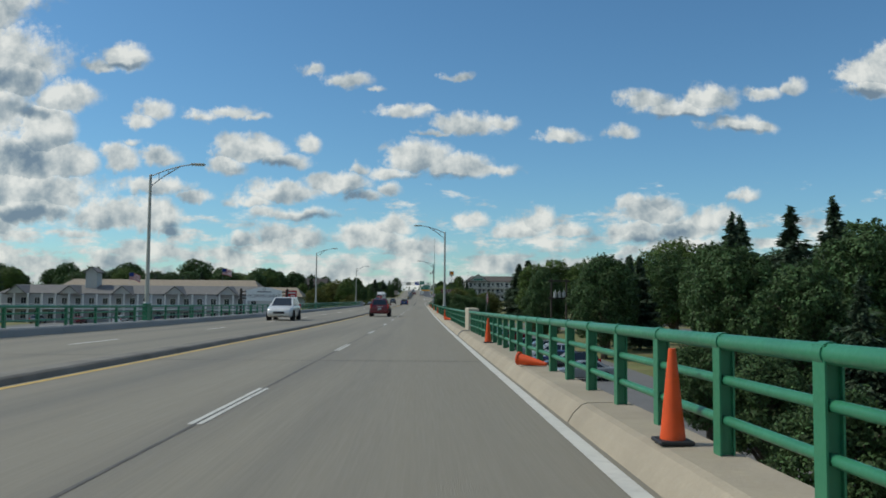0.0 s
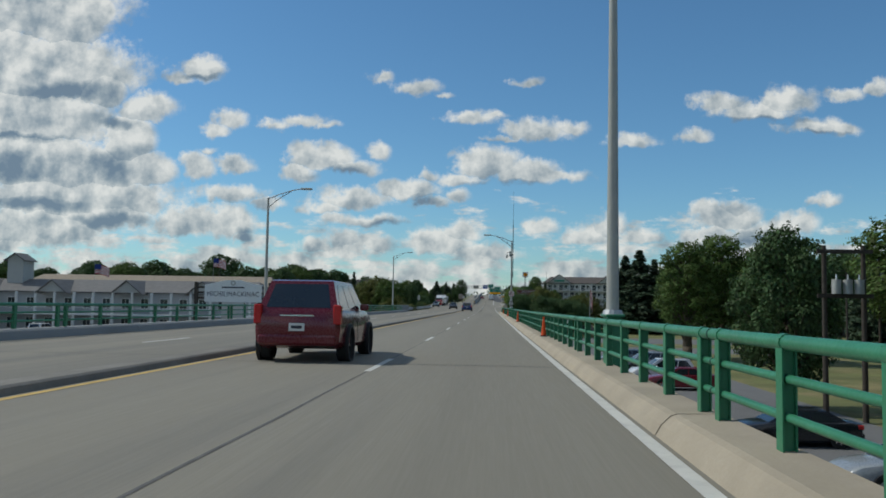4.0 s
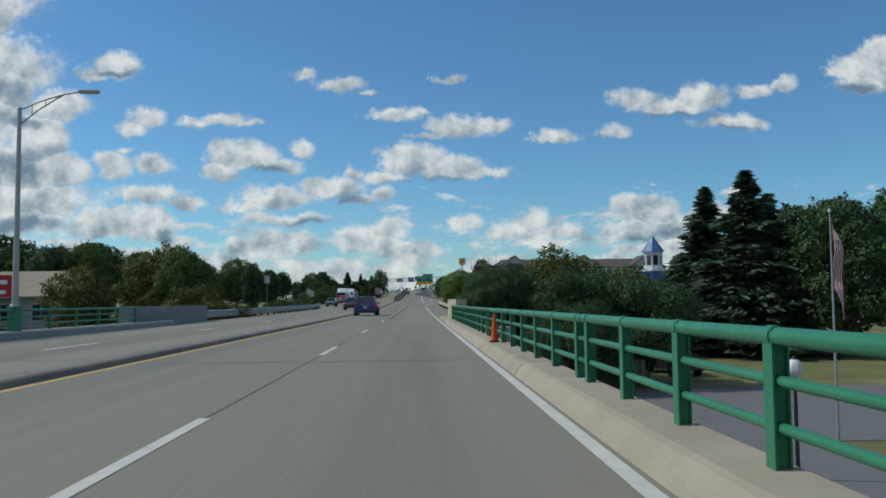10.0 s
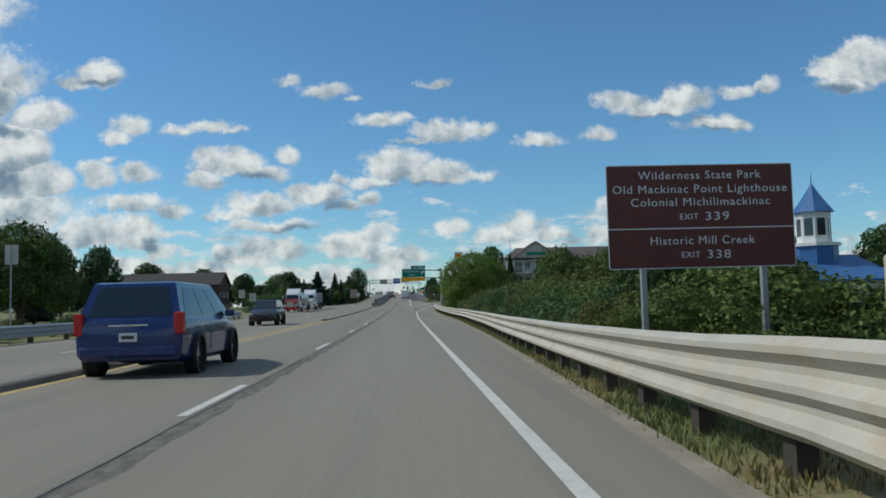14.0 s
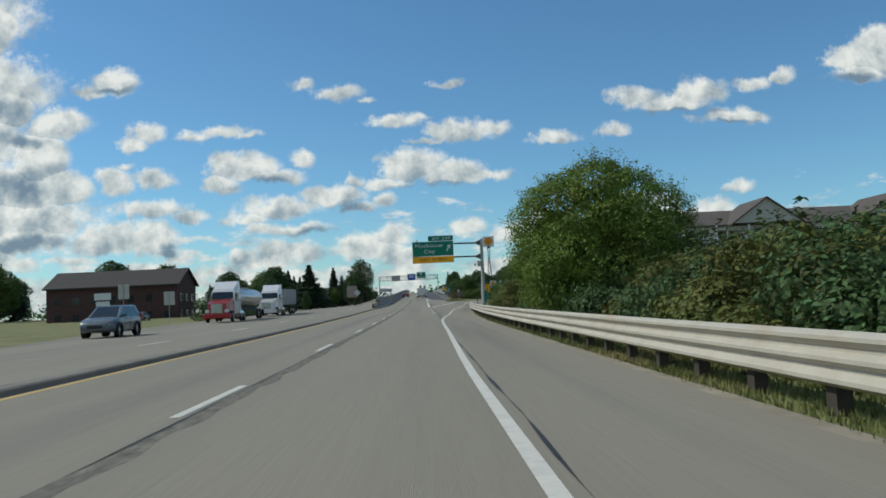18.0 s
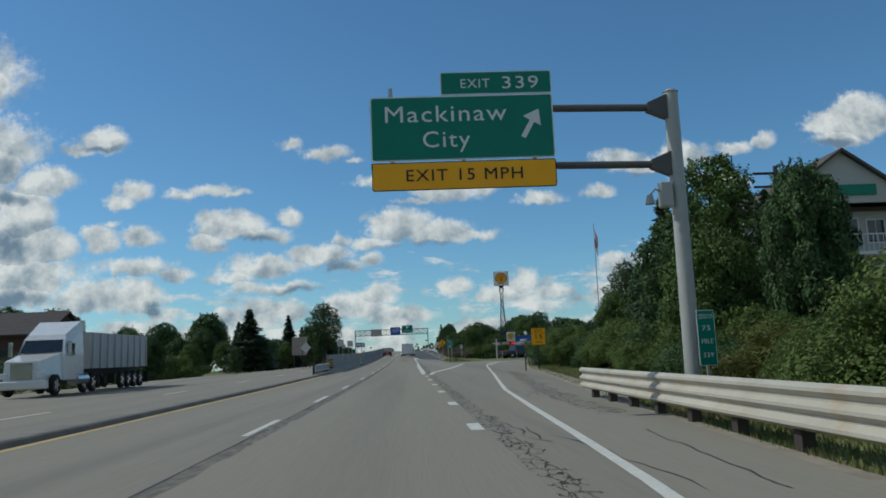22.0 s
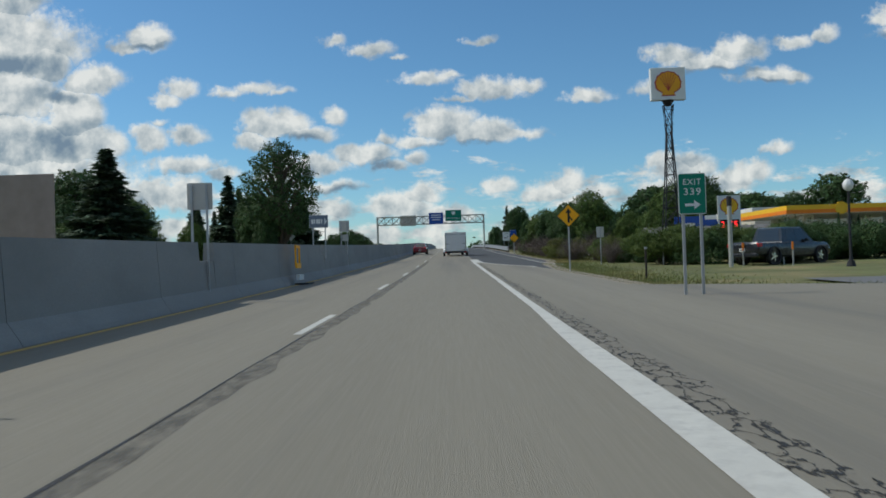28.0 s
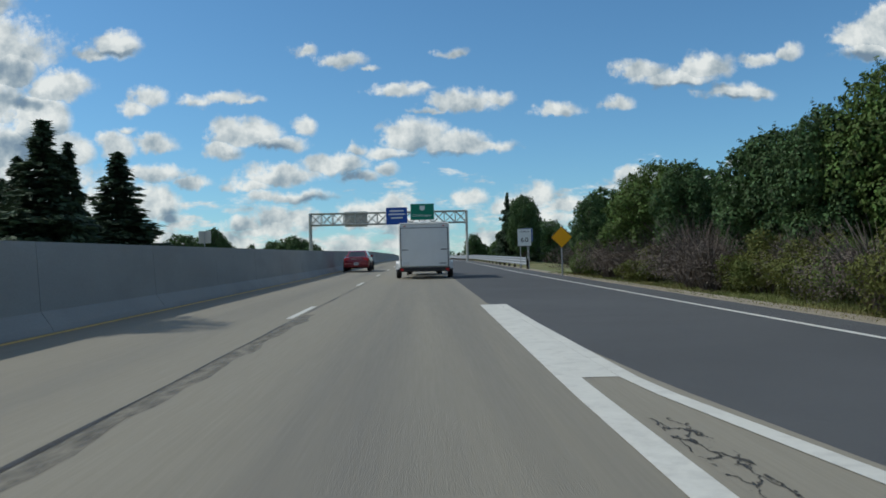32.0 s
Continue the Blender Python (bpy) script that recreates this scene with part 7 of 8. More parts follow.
# fuel station
FY = 455
fz = ground_z(28, FY)
CANOPY_WHITE = material("canopy_white", (0.72, 0.70, 0.66), 0.5, vary=0.05)
CANOPY_ORANGE = material("canopy_orange", (0.80, 0.22, 0.01), 0.5, vary=0.06)
CANOPY_YELLOW = material("canopy_yellow", (0.85, 0.50, 0.02), 0.5, vary=0.06)
th = thing("fuel_canopy", "white fuel station canopy edged in orange and yellow", "canopy", (29.5, FY, fz))
part("roof_slab", MB().box(-7.3, 8.2, 0, 9, 2.75, 3.35), CANOPY_WHITE, th)
part("yellow_band", MB().box(-7.36, 8.26, -0.06, 9.06, 3.05, 3.35), CANOPY_YELLOW, th)
part("orange_band", MB().box(-7.38, 8.28, -0.08, 9.08, 2.80, 3.049), CANOPY_ORANGE, th)
part("emblem", MB().cyl((-3.8, -0.12, 3.1), (-3.8, -0.06, 3.1), 0.42, 0.42, 16), CANOPY_YELLOW, th)
for x in (-5.2, 0.5, 6.2):
    for y in (2.0, 7.0):
        part("column", MB().box(x - 0.35, x + 0.35, y - 0.35, y + 0.35, -0.1, 2.76, 0.02), CANOPY_WHITE, th)
for x in (-3.8, 2.0):
    pump = thing("fuel_pump", "fuel pump with a yellow top under the canopy", "fuel pump", (29.5 + x, FY + 3.0, fz))
    part("cabinet", MB().box(-0.4, 0.4, -0.25, 0.25, 0, 1.6, 0.03), CANOPY_WHITE, pump)
    part("head", MB().box(-0.42, 0.42, -0.27, 0.27, 1.6, 1.95, 0.03), CANOPY_YELLOW, pump)
    part("screen", MB().box(-0.25, 0.25, -0.262, -0.252, 1.05, 1.4), GLASS_DARK, pump)
    part("hose", MB().tube([(0.42, 0, 1.4), (0.6, 0, 1.0), (0.5, 0, 0.4), (0.42, 0, 0.8)], 0.02, 6), RUBBER, pump)
th = thing("fuel_shop", "low pale shop behind the fuel pumps", "building", (26, FY + 16, fz))
part("wall", MB().box(0, 18, 0, 9, -0.3, 3.6), CREAM, th)
part("roof_edge", MB().box(-0.3, 18.3, -0.3, 9.3, 3.6, 4.2), CANOPY_WHITE, th)
for k in range(5):
    window(th, 2.2 + 3.4 * k, 0.6, 2.2, 1.9)
# tall emblem sign on a lattice mast
th = thing("pylon_sign", "white square sign with a yellow fan emblem on a lattice mast", "sign", (17.35, 465, ground_z(17.35, 465)))
gz_ = th.location.z
part("cabinet", MB().box(-1.35, 1.35, -0.25, 0.25, 13.75 - gz_, 16.3 - gz_, 0.03), SIGN_WHITE, th)
fan = []
for i in range(19):
    a_ = radians(-35 + 250 * i / 18)
    rr = 0.92 + (0.05 if i % 2 else 0.0)
    fan.append((rr * math.cos(a_), 15.05 - gz_ + rr * math.sin(a_) * 0.92))
fan += [(-0.42, 14.35 - gz_), (-0.5, 14.15 - gz_), (0.5, 14.15 - gz_), (0.42, 14.35 - gz_)]
part("emblem_edge", MB().plate([(x * 1.1, 15.05 - gz_ + (z - 15.05 + gz_) * 1.1) for x, z in fan], -0.27, -0.252), SIGN_RED, th)
# emblem yellow taken down to orange: the shade on its face is in the colour
part("emblem", MB().plate(fan, -0.285, -0.272), material("emblem_yellow_shaded", (0.80, 0.36, 0.01), 0.5, vary=0.06), th)
mb = MB()
for i in range(7):
    a_ = radians(35 + 110 * i / 6)
    x1_, z1_ = 0.78 * math.cos(a_), 15.1 - gz_ + 0.78 * math.sin(a_)
    mb.plate([(-0.02, 14.45 - gz_), (0.02, 14.45 - gz_), (x1_ + 0.02, z1_), (x1_ - 0.02, z1_)], -0.295, -0.287)
part("emblem_ribs", mb, SIGN_RED, th)
part("mast_head", MB().cyl((0, 0, 13.3 - gz_), (0, 0, 13.75 - gz_), 0.2, 0.5, 10), BLACK, th)
for sx in (-1, 1):
    for sy in (-1, 1):
        part("mast_leg", MB().tube([(sx * 0.85, sy * 0.6, -0.2), (sx * 0.42, sy * 0.3, 7 - gz_), (sx * 0.2, sy * 0.15, 11.0 - gz_), (sx * 0.36, sy * 0.2, 13.4 - gz_)], 0.055, 7), BLACK, th)
mb = MB()
zz = 1.5
while zz < 11.5:
    w0, w1 = np.interp([zz + gz_, zz + 1.3 + gz_], [0, 7, 11, 13.4], [0.85, 0.42, 0.2, 0.36])
    for sy in (-1, 1):
        mb.tube([(-w0, sy * 0.35, zz), (w1, sy * 0.3, zz + 1.3)], 0.028, 5).tube([(w0, sy * 0.35, zz), (-w1, sy * 0.3, zz + 1.3)], 0.028, 5).tube([(-w1, sy * 0.3, zz + 1.3), (w1, sy * 0.3, zz + 1.3)], 0.028, 5)
    zz += 1.3
part("mast_lattice", mb, BLACK, th)
pylon_z = gz_
# price sign
th = thing("price_sign", "white price board with a yellow emblem and red digits", "sign", (16.7, 450, ground_z(16.7, 450)))
gz_ = th.location.z
board(th, 1.34, 2.1, 0, 4.0 - gz_, SIGN_WHITE, None, 0.05)
small_fan = [(x * 0.52, 4.42 - gz_ + (z - 15.05 + pylon_z) * 0.52) for x, z in fan]
part("emblem_edge", MB().plate([(x * 1.1, 4.42 - gz_ + (z - 4.42 + gz_) * 1.1) for x, z in small_fan], -0.022, -0.012), SIGN_RED, th)
part("emblem", MB().plate(small_fan, -0.030, -0.023), CANOPY_YELLOW, th)
for i in range(5):
    a_ = radians(40 + 25 * i)
    part("emblem_rib", MB().plate([(-0.012, 4.12 - gz_), (0.012, 4.12 - gz_), (0.42 * math.cos(a_) + 0.014, 4.45 - gz_ + 0.42 * math.sin(a_)), (0.42 * math.cos(a_) - 0.014, 4.45 - gz_ + 0.42 * math.sin(a_))], -0.036, -0.031), SIGN_RED, th)
part("digit_panel", MB().box(-0.58, 0.58, -0.03, -0.012, 3.0 - gz_, 3.6 - gz_), SIGN_BLACK, th)
lettering("2.75", 0.55, -0.03, 3.29 - gz_, glow("red_led", (1.0, 0.03, 0.03), 2.0), th, -0.036, 1.0)
posts(th, (-0.62, 0.62), -0.2, 5.0 - gz_, GREY_POLE, 0.09, 0.03, 0.09)
# blue plaza sign
th = thing("plaza_sign", "long blue sign panels with white bars above a shop", "sign", (25.8, 480, ground_z(25.8, 480)))
gz_ = th.location.z
board(th, 4.4, 1.5, -2.0, 4.6 - gz_, SIGN_BLUE, None, 0.04)
board(th, 3.4, 2.1, 2.2, 4.9 - gz_, SIGN_BLUE, None, 0.04)
lettering("I-75", 0.6, 2.0, 5.35 - gz_, SIGN_WHITE, th, -0.026, 1.3)
lettering("PLAZA", 0.6, 2.1, 4.5 - gz_, SIGN_WHITE, th, -0.026, 2.1)
for x, z, w in ((-0.6, 5.0, 1.3), (-2.9, 4.3, 1.4)):
    part("bar", MB().box(x - w / 2, x + w / 2, -0.02, -0.012, z - gz_, z + 0.4 - gz_), SIGN_WHITE, th)
posts(th, (-3.6, 0.3, 3.6), -0.2, 5.5 - gz_, GREY_POLE, 0.2)
# wooden post by the verge
th = thing("wooden_post", "tall round wooden post with a dark cap by the verge", "post", (13.3, 440.0, ground_z(13.3, 440)))
gz_ = th.location.z
part("post", MB().cyl((0, 0, -0.2), (0, 0, 3.85 - gz_), 0.11, 0.10, 12), GREY_POLE, th, "", True)
part("cap", MB().cyl((0, 0, 3.80 - gz_), (0, 0, 4.27 - gz_), 0.115, 0.115, 12), BLACK, th, "dark cap on the post", True)
# white shed
th = thing("white_shed", "long white shed with a grey roof behind bushes", "shed", (16.0, 464, ground_z(18, 464)))
gz_ = th.location.z
part("wall", MB().box(0, 12, 0, 6, -0.3, 2.75 - gz_), SIDING, th)
part("roof", MB().prism([(-0.4, 2.7 - gz_), (3.0, 3.7 - gz_), (6.4, 2.7 - gz_), (6.4, 2.85 - gz_), (3.0, 3.9 - gz_), (-0.4, 2.85 - gz_)], -0.4, 12.4), ROOF_GREY, th)
# utility marker posts and ornamental lamp
for x, y, kind in ((6.8, 429.6, "dark"), (7.9, 374.0, "dark"), (11.6, 445.8, "pale"), (16.3, 441.3, "pale"), (14.2, 440.9, "orange"), (16.1, 439.7, "orange")):
    th = thing("marker_post", "slim %s roadside marker post" % ("orange topped" if kind == "orange" else kind), "post", (x, y, ground_z(x, y)), 0, "marker posts")
    part("post", MB().box(-0.035, 0.035, -0.02, 0.02, -0.1, 1.1, 0.006), DARK_WOOD if kind == "dark" else GREY_POLE, th)
    part("cap", MB().box(-0.042, 0.042, -0.026, 0.026, 0.75 if kind == "orange" else 1.04, 1.12, 0.006), CANOPY_ORANGE if kind == "orange" else GALVANISED, th)


def globe_lamp(x, y, z, h, label):
    th = thing("ornamental_lamp", label, "street lamp", (x, y, z), 0, "ornamental lamps")
    part("pole", MB().tube([(0, 0, 0), (0, 0, 0.5), (0, 0, h)], [0.12, 0.06, 0.045], 10), BLACK, th, "", True)
    part("base", MB().cyl((0, 0, 0), (0, 0, 0.25), 0.2, 0.14, 10), BLACK, th)
    part("globe", MB().loft([[(r * math.cos(i * 0.785), r * math.sin(i * 0.785), h + dz) for i in range(8)] for r, dz in ((0.06, 0), (0.2, 0.12), (0.24, 0.28), (0.17, 0.46), (0.05, 0.55))]), SIGN_WHITE, th, "milky glass globe", True)
    part("cap", MB().cyl((0, 0, h + 0.53), (0, 0, h + 0.62), 0.1, 0.03, 8), BLACK, th)


globe_lamp(10.8, 177, TOWN_Z, 2.9, "black post lamp with a pale globe beside the car park")
globe_lamp(17.0, 436, ground_z(17, 436), 3.2, "black post lamp with a pale globe by the fuel station")
STRIPE_RED = material("flag_red", (0.42, 0.02, 0.03), 0.8, vary=0.1)
STRIPE_BLUE = material("flag_blue", (0.02, 0.04, 0.2), 0.8, vary=0.1)


def flag(x, y, z, h, w, fh, label, limp=False):
    """A flag pole with a striped flag."""
    th = thing("flag_pole", label, "flag pole", (x, y, z), 0, "flag poles")
    part("pole", MB().tube([(0, 0, 0), (0, 0, h)], [0.06, 0.022], 8), GALVANISED, th)
    part("finial", MB().cyl((0, 0, h), (0, 0, h + 0.12), 0.07, 0.02, 8), GALVANISED, th)
    fl = None
    n = 13
    for i in range(n):
        mb = MB()
        pts0, pts1 = [], []
        for k in range(9):
            u = k / 8
            if limp:
                xx, zz_ = w * 0.10 * u * 2 + 0.06 * math.sin(5 * u), h - 0.1 - fh * 1.3 * u
                a0, a1 = i / n, (i + 1) / n
                pts0.append((0.05 + w * 0.22 * a0 + 0.05 * math.sin(7 * u), 0.1 * math.sin(9 * u + a0 * 5), zz_ - 0.6 * fh * a0))
                pts1.append((0.05 + w * 0.22 * a1 + 0.05 * math.sin(7 * u), 0.1 * math.sin(9 * u + a1 * 5), zz_ - 0.6 * fh * a1))
            else:
                yy = 0.12 * math.sin(6 * u)
                pts0.append((0.04 + w * u * 0.95, yy, h - 0.1 - fh * i / n - 0.25 * w * u * u))
                pts1.append((0.04 + w * u * 0.95, yy, h - 0.1 - fh * (i + 1) / n - 0.25 * w * u * u))
        vs = pts0 + pts1 + [(p[0], p[1] + 0.01, p[2]) for p in pts0 + pts1]
        m = 9
        fs = [(k, k + 1, m + k + 1, m + k) for k in range(8)] + [(2 * m + k, 3 * m + k, 3 * m + k + 1, 2 * m + k + 1) for k in range(8)]
        part("stripe", mb.add(vs, fs), STRIPE_RED if i % 2 == 0 else SIGN_WHITE, th)
    if not limp:
        part("canton", MB().box(0.04, w * 0.42, -0.16, -0.13, h - 0.12 - fh * 0.54, h - 0.1), STRIPE_BLUE, th)


flag(-76, 214, TOWN_Z, 12.0, 3.0, 1.8, "tall pole with a striped flag beside the motel")
flag(-50, 206, TOWN_Z, 13.0, 2.4, 1.5, "tall pole with a striped flag beside the motel wing")
flag(14.6, 182, TOWN_Z, 8.2, 1.6, 2.0, "pole with a hanging striped flag by the car park", True)
flag(15.4, 385, ground_z(15.4, 385), 10.8 - ground_z(15.4, 385), 0.9, 1.5, "tall pole with a hanging striped flag above the trees", True)


# utility poles right of the bridge
def utility_pole(x, y, z, h, label="wooden utility pole with cross arms"):
    th = thing("utility_pole", label, "utility pole", (x, y, z), 0, "utility poles")
    part("pole", MB().tube([(0, 0, -0.2), (0, 0, h)], [0.15, 0.11], 8), DARK_WOOD, th)
    for d in (0.3, 0.95):
        part("cross_arm", MB().box(-1.1, 1.1, -0.06, 0.06, h - d - 0.1, h - d), DARK_WOOD, th)
    part("transformer", MB().cyl((0.32, 0, h - 2.4), (0.32, 0, h - 1.5), 0.22, 0.22, 10), GREY_POLE, th)


for x, y in ((41, 150), (44.5, 150), (52, 155), (47, 172), (53, 172)):
    utility_pole(x, y, TOWN_Z, 11.0)

# car park and street below the bridge
mb = MB()
for (x0, x1, y0, y1) in ((3.2, 18.5, 20, 170), (18.5, 60, 160, 172), (3.2, 14.5, 170, 200), (14.5, 60, 183, 201)):
    mb.add([(x0, y0, TOWN_Z + 0.02), (x1, y0, TOWN_Z + 0.02), (x1, y1, TOWN_Z + 0.02), (x0, y1, TOWN_Z + 0.02)], [(0, 1, 2, 3)])
structure("car_park", mb, ASPHALT, "grey asphalt car park below the bridge", "car park")
mb = MB()
mb.add([(-80, 60, TOWN_Z + 0.02), (-16, 60, TOWN_Z + 0.02), (-16, 230, TOWN_Z + 0.02), (-80, 230, TOWN_Z + 0.02)], [(0, 1, 2, 3)])
structure("motel_forecourt", mb, ASPHALT, "grey asphalt forecourt before the motels", "car park")
mb = MB()
xs_, ys_ = [10.6, 13, 16, 20, 26, 34, 44], [405, 410, 415, 418, 422, 426]
for j in range(len(ys_) - 1):
    for i in range(len(xs_) - 1):
        q = [(xs_[i], ys_[j]), (xs_[i + 1], ys_[j]), (xs_[i + 1], ys_[j + 1]), (xs_[i], ys_[j + 1])]
        mb.add([(a, b + max(0, a - 13) * 0.8, ground_z(a, b + max(0, a - 13) * 0.8) + 0.06) for a, b in q], [(0, 1, 2, 3)])
structure("ramp_street", mb, ASPHALT, "asphalt end of the exit ramp by the fuel station", "road")

utility_pole(18.4, 360.0, ground_z(18.4, 360), 9.2 - ground_z(18.4, 360), "wooden utility pole with cross arms before the hotel")


# two poles that carry transformers, beside the car park below the bridge
th = thing("transformer_poles", "pair of wooden poles carrying a beam with grey transformers", "utility pole", (17.5, 103.0, TOWN_Z))
for x in (-0.95, 0.95):
    part("pole", MB().cyl((x, 0, -0.3), (x, 0, 8.7), 0.15, 0.11, 10), DARK_WOOD, th, "", True)
for h in (6.1, 8.3):
    part("cross_beam", MB().box(-1.35, 1.35, -0.2, -0.1, h, h + 0.2), DARK_WOOD, th)
for x in (-0.55, 0.0, 0.55):
    tr = part("transformer", MB().cyl((x, -0.45, 6.3), (x, -0.45, 7.0), 0.22, 0.22, 12), GREY_POLE, th, "grey drum transformer", True)
    part("bushing", MB().cyl((x, -0.45, 7.0), (x, -0.45, 7.25), 0.05, 0.03, 8), SIGN_WHITE, tr)

# ---- vehicles ----
def paint(name, c, rough=0.28):
    return material(name, c, rough, 0.15, vary=0.06, scale=1.5, fine=30, coat=0.6, tint=tuple(v * 0.6 + 0.03 for v in c), tint_scale=2.0, tint_amount=0.25)


PAINT_RED = paint("dark_red_car_paint", (0.125, 0.008, 0.017))
PAINT_BLUE = paint("deep_blue_car_paint", (0.012, 0.032, 0.13))
PAINT_WHITE = paint("white_car_paint", (0.68, 0.68, 0.67))
PAINT_BLACK = paint("black_car_paint", (0.018, 0.02, 0.024))
PAINT_SILVER = paint("silver_car_paint", (0.30, 0.32, 0.33))
PAINT_TEAL = paint("grey_blue_car_paint", (0.10, 0.13, 0.15))
PAINT_MAROON = paint("bright_red_car_paint", (0.19, 0.010, 0.020))
TRAILER_WHITE = material("white_trailer_skin", (0.74, 0.74, 0.73), 0.4, vary=0.04, scale=1.0, fine=10, tint=(0.62, 0.61, 0.58), tint_scale=0.8, tint_amount=0.35)

SHAPES = {   # body stations (y, low, high, half width), greenhouse corners (rear base y, front base y, roof rear y, roof front y, belt, roof, half belt, half roof), wheels, wheel radius
    "sedan": dict(body=[(0, 0.45, 0.78, 0.72), (0.10, 0.30, 0.98, 0.86), (0.5, 0.22, 1.03, 0.91), (1.2, 0.2, 1.0, 0.925), (2.6, 0.2, 0.98, 0.93), (3.6, 0.2, 0.96, 0.92), (4.35, 0.22, 0.86, 0.90), (4.78, 0.3, 0.74, 0.82), (4.9, 0.4, 0.62, 0.70)],
                  cab=(0.55, 3.75, 1.35, 2.75, 0.97, 1.46, 0.80, 0.60), wheels=(1.0, 3.85), r=0.33),
    "suv": dict(body=[(0, 0.5, 0.95, 0.80), (0.08, 0.36, 1.08, 0.88), (0.5, 0.28, 1.10, 0.92), (2.6, 0.26, 1.08, 0.93), (3.5, 0.26, 1.08, 0.92), (4.25, 0.28, 0.98, 0.90), (4.58, 0.36, 0.82, 0.82), (4.68, 0.45, 0.7, 0.72)],
                cab=(0.06, 3.55, 0.42, 2.6, 1.06, 1.72, 0.84, 0.66), wheels=(0.92, 3.65), r=0.36),
    "van": dict(body=[(0, 0.45, 0.95, 0.86), (0.07, 0.32, 1.06, 0.95), (0.5, 0.24, 1.08, 0.99), (3.2, 0.22, 1.06, 1.0), (4.1, 0.24, 1.0, 0.98), (4.8, 0.28, 0.86, 0.94), (5.1, 0.38, 0.72, 0.82)],
                cab=(0.05, 4.35, 0.38, 3.05, 1.03, 1.75, 0.93, 0.74), wheels=(1.0, 4.05), r=0.35),
    "pickup": dict(body=[(0, 0.55, 1.0, 0.90), (0.08, 0.45, 1.10, 0.96), (1.8, 0.36, 1.10, 0.97), (3.8, 0.34, 1.10, 0.97), (5.1, 0.36, 1.06, 0.95), (5.5, 0.45, 0.9, 0.86)],
                   cab=(1.75, 4.15, 1.95, 3.45, 1.08, 1.82, 0.90, 0.72), wheels=(1.1, 4.6), r=0.40),
}
WHEEL_CACHE = {}


def wheel(parent, x, y, r, side):
    key = r
    if key not in WHEEL_CACHE:
        t = MB()
        prof = [(0.10, r * 0.62), (0.11, r * 0.9), (0.085, r), (-0.085, r), (-0.11, r * 0.9), (-0.10, r * 0.62)]
        n = 22
        rings = [[(px, pr * math.cos(2 * math.pi * i / n), pr * math.sin(2 * math.pi * i / n)) for px, pr in prof] for i in range(n)]
        vs = [p for rg_ in rings for p in rg_]
        m = len(prof)
        fs = [(i * m + j, i * m + (j + 1) % m, ((i + 1) % n) * m + (j + 1) % m, ((i + 1) % n) * m + j) for i in range(n) for j in range(m)]
        t.add(vs, fs)
        rim = MB().cyl((-0.08, 0, 0), (0.075, 0, 0), r * 0.63, r * 0.63, 20)
        sp = MB()
        for k in range(5):
            a = 2 * math.pi * k / 5
            c, s = math.cos(a), math.sin(a)
            w = r * 0.10
            sp.add([(xx, c * rr - s * ww, s * rr + c * ww) for xx in (0.074, 0.10) for rr, ww in ((r * 0.08, -w), (r * 0.60, -w * 0.8), (r * 0.60, w * 0.8), (r * 0.08, w))], [(0, 3, 2, 1), (4, 5, 6, 7), (0, 1, 5, 4), (1, 2, 6, 5), (2, 3, 7, 6), (3, 0, 4, 7)])
        sp.cyl((0.07, 0, 0), (0.115, 0, 0), r * 0.13, r * 0.10, 10)
        WHEEL_CACHE[key] = (t.mesh("tyre", RUBBER, True), rim.mesh("rim", BLACK, True), sp.mesh("spokes", CHROME))
    t, rim, sp = WHEEL_CACHE[key]
    w = new("wheel", t)
    w.parent = parent
    w.matrix_basis = pose(x, y, r, 0, 0, 0 if side > 0 else 180)
    part("rim", rim, None, w)
    part("spokes", sp, None, w)
    return w


def panel(mb, p00, p10, p11, p01, u0, u1, v0, v1, off=0.006, skew0=0.0, skew1=0.0):
    """A pane on the flat face with the given corners, lifted a little."""
    P = [Vector(p) for p in (p00, p10, p11, p01)]
    nrm = (P[1] - P[0]).cross(P[3] - P[0]).normalized()
    at = lambda u, v: P[0].lerp(P[1], u).lerp(P[3].lerp(P[2], u), v)
    q = [at(u0, v0), at(u1, v0), at(u1 + skew1, v1), at(u0 + skew0, v1)]
    vs = [tuple(p + nrm * off) for p in q] + [tuple(p - nrm * 0.01) for p in q]
    return mb.add(vs, [(0, 1, 2, 3), (4, 7, 6, 5), (0, 4, 5, 1), (1, 5, 6, 2), (2, 6, 7, 3), (3, 7, 4, 0)])


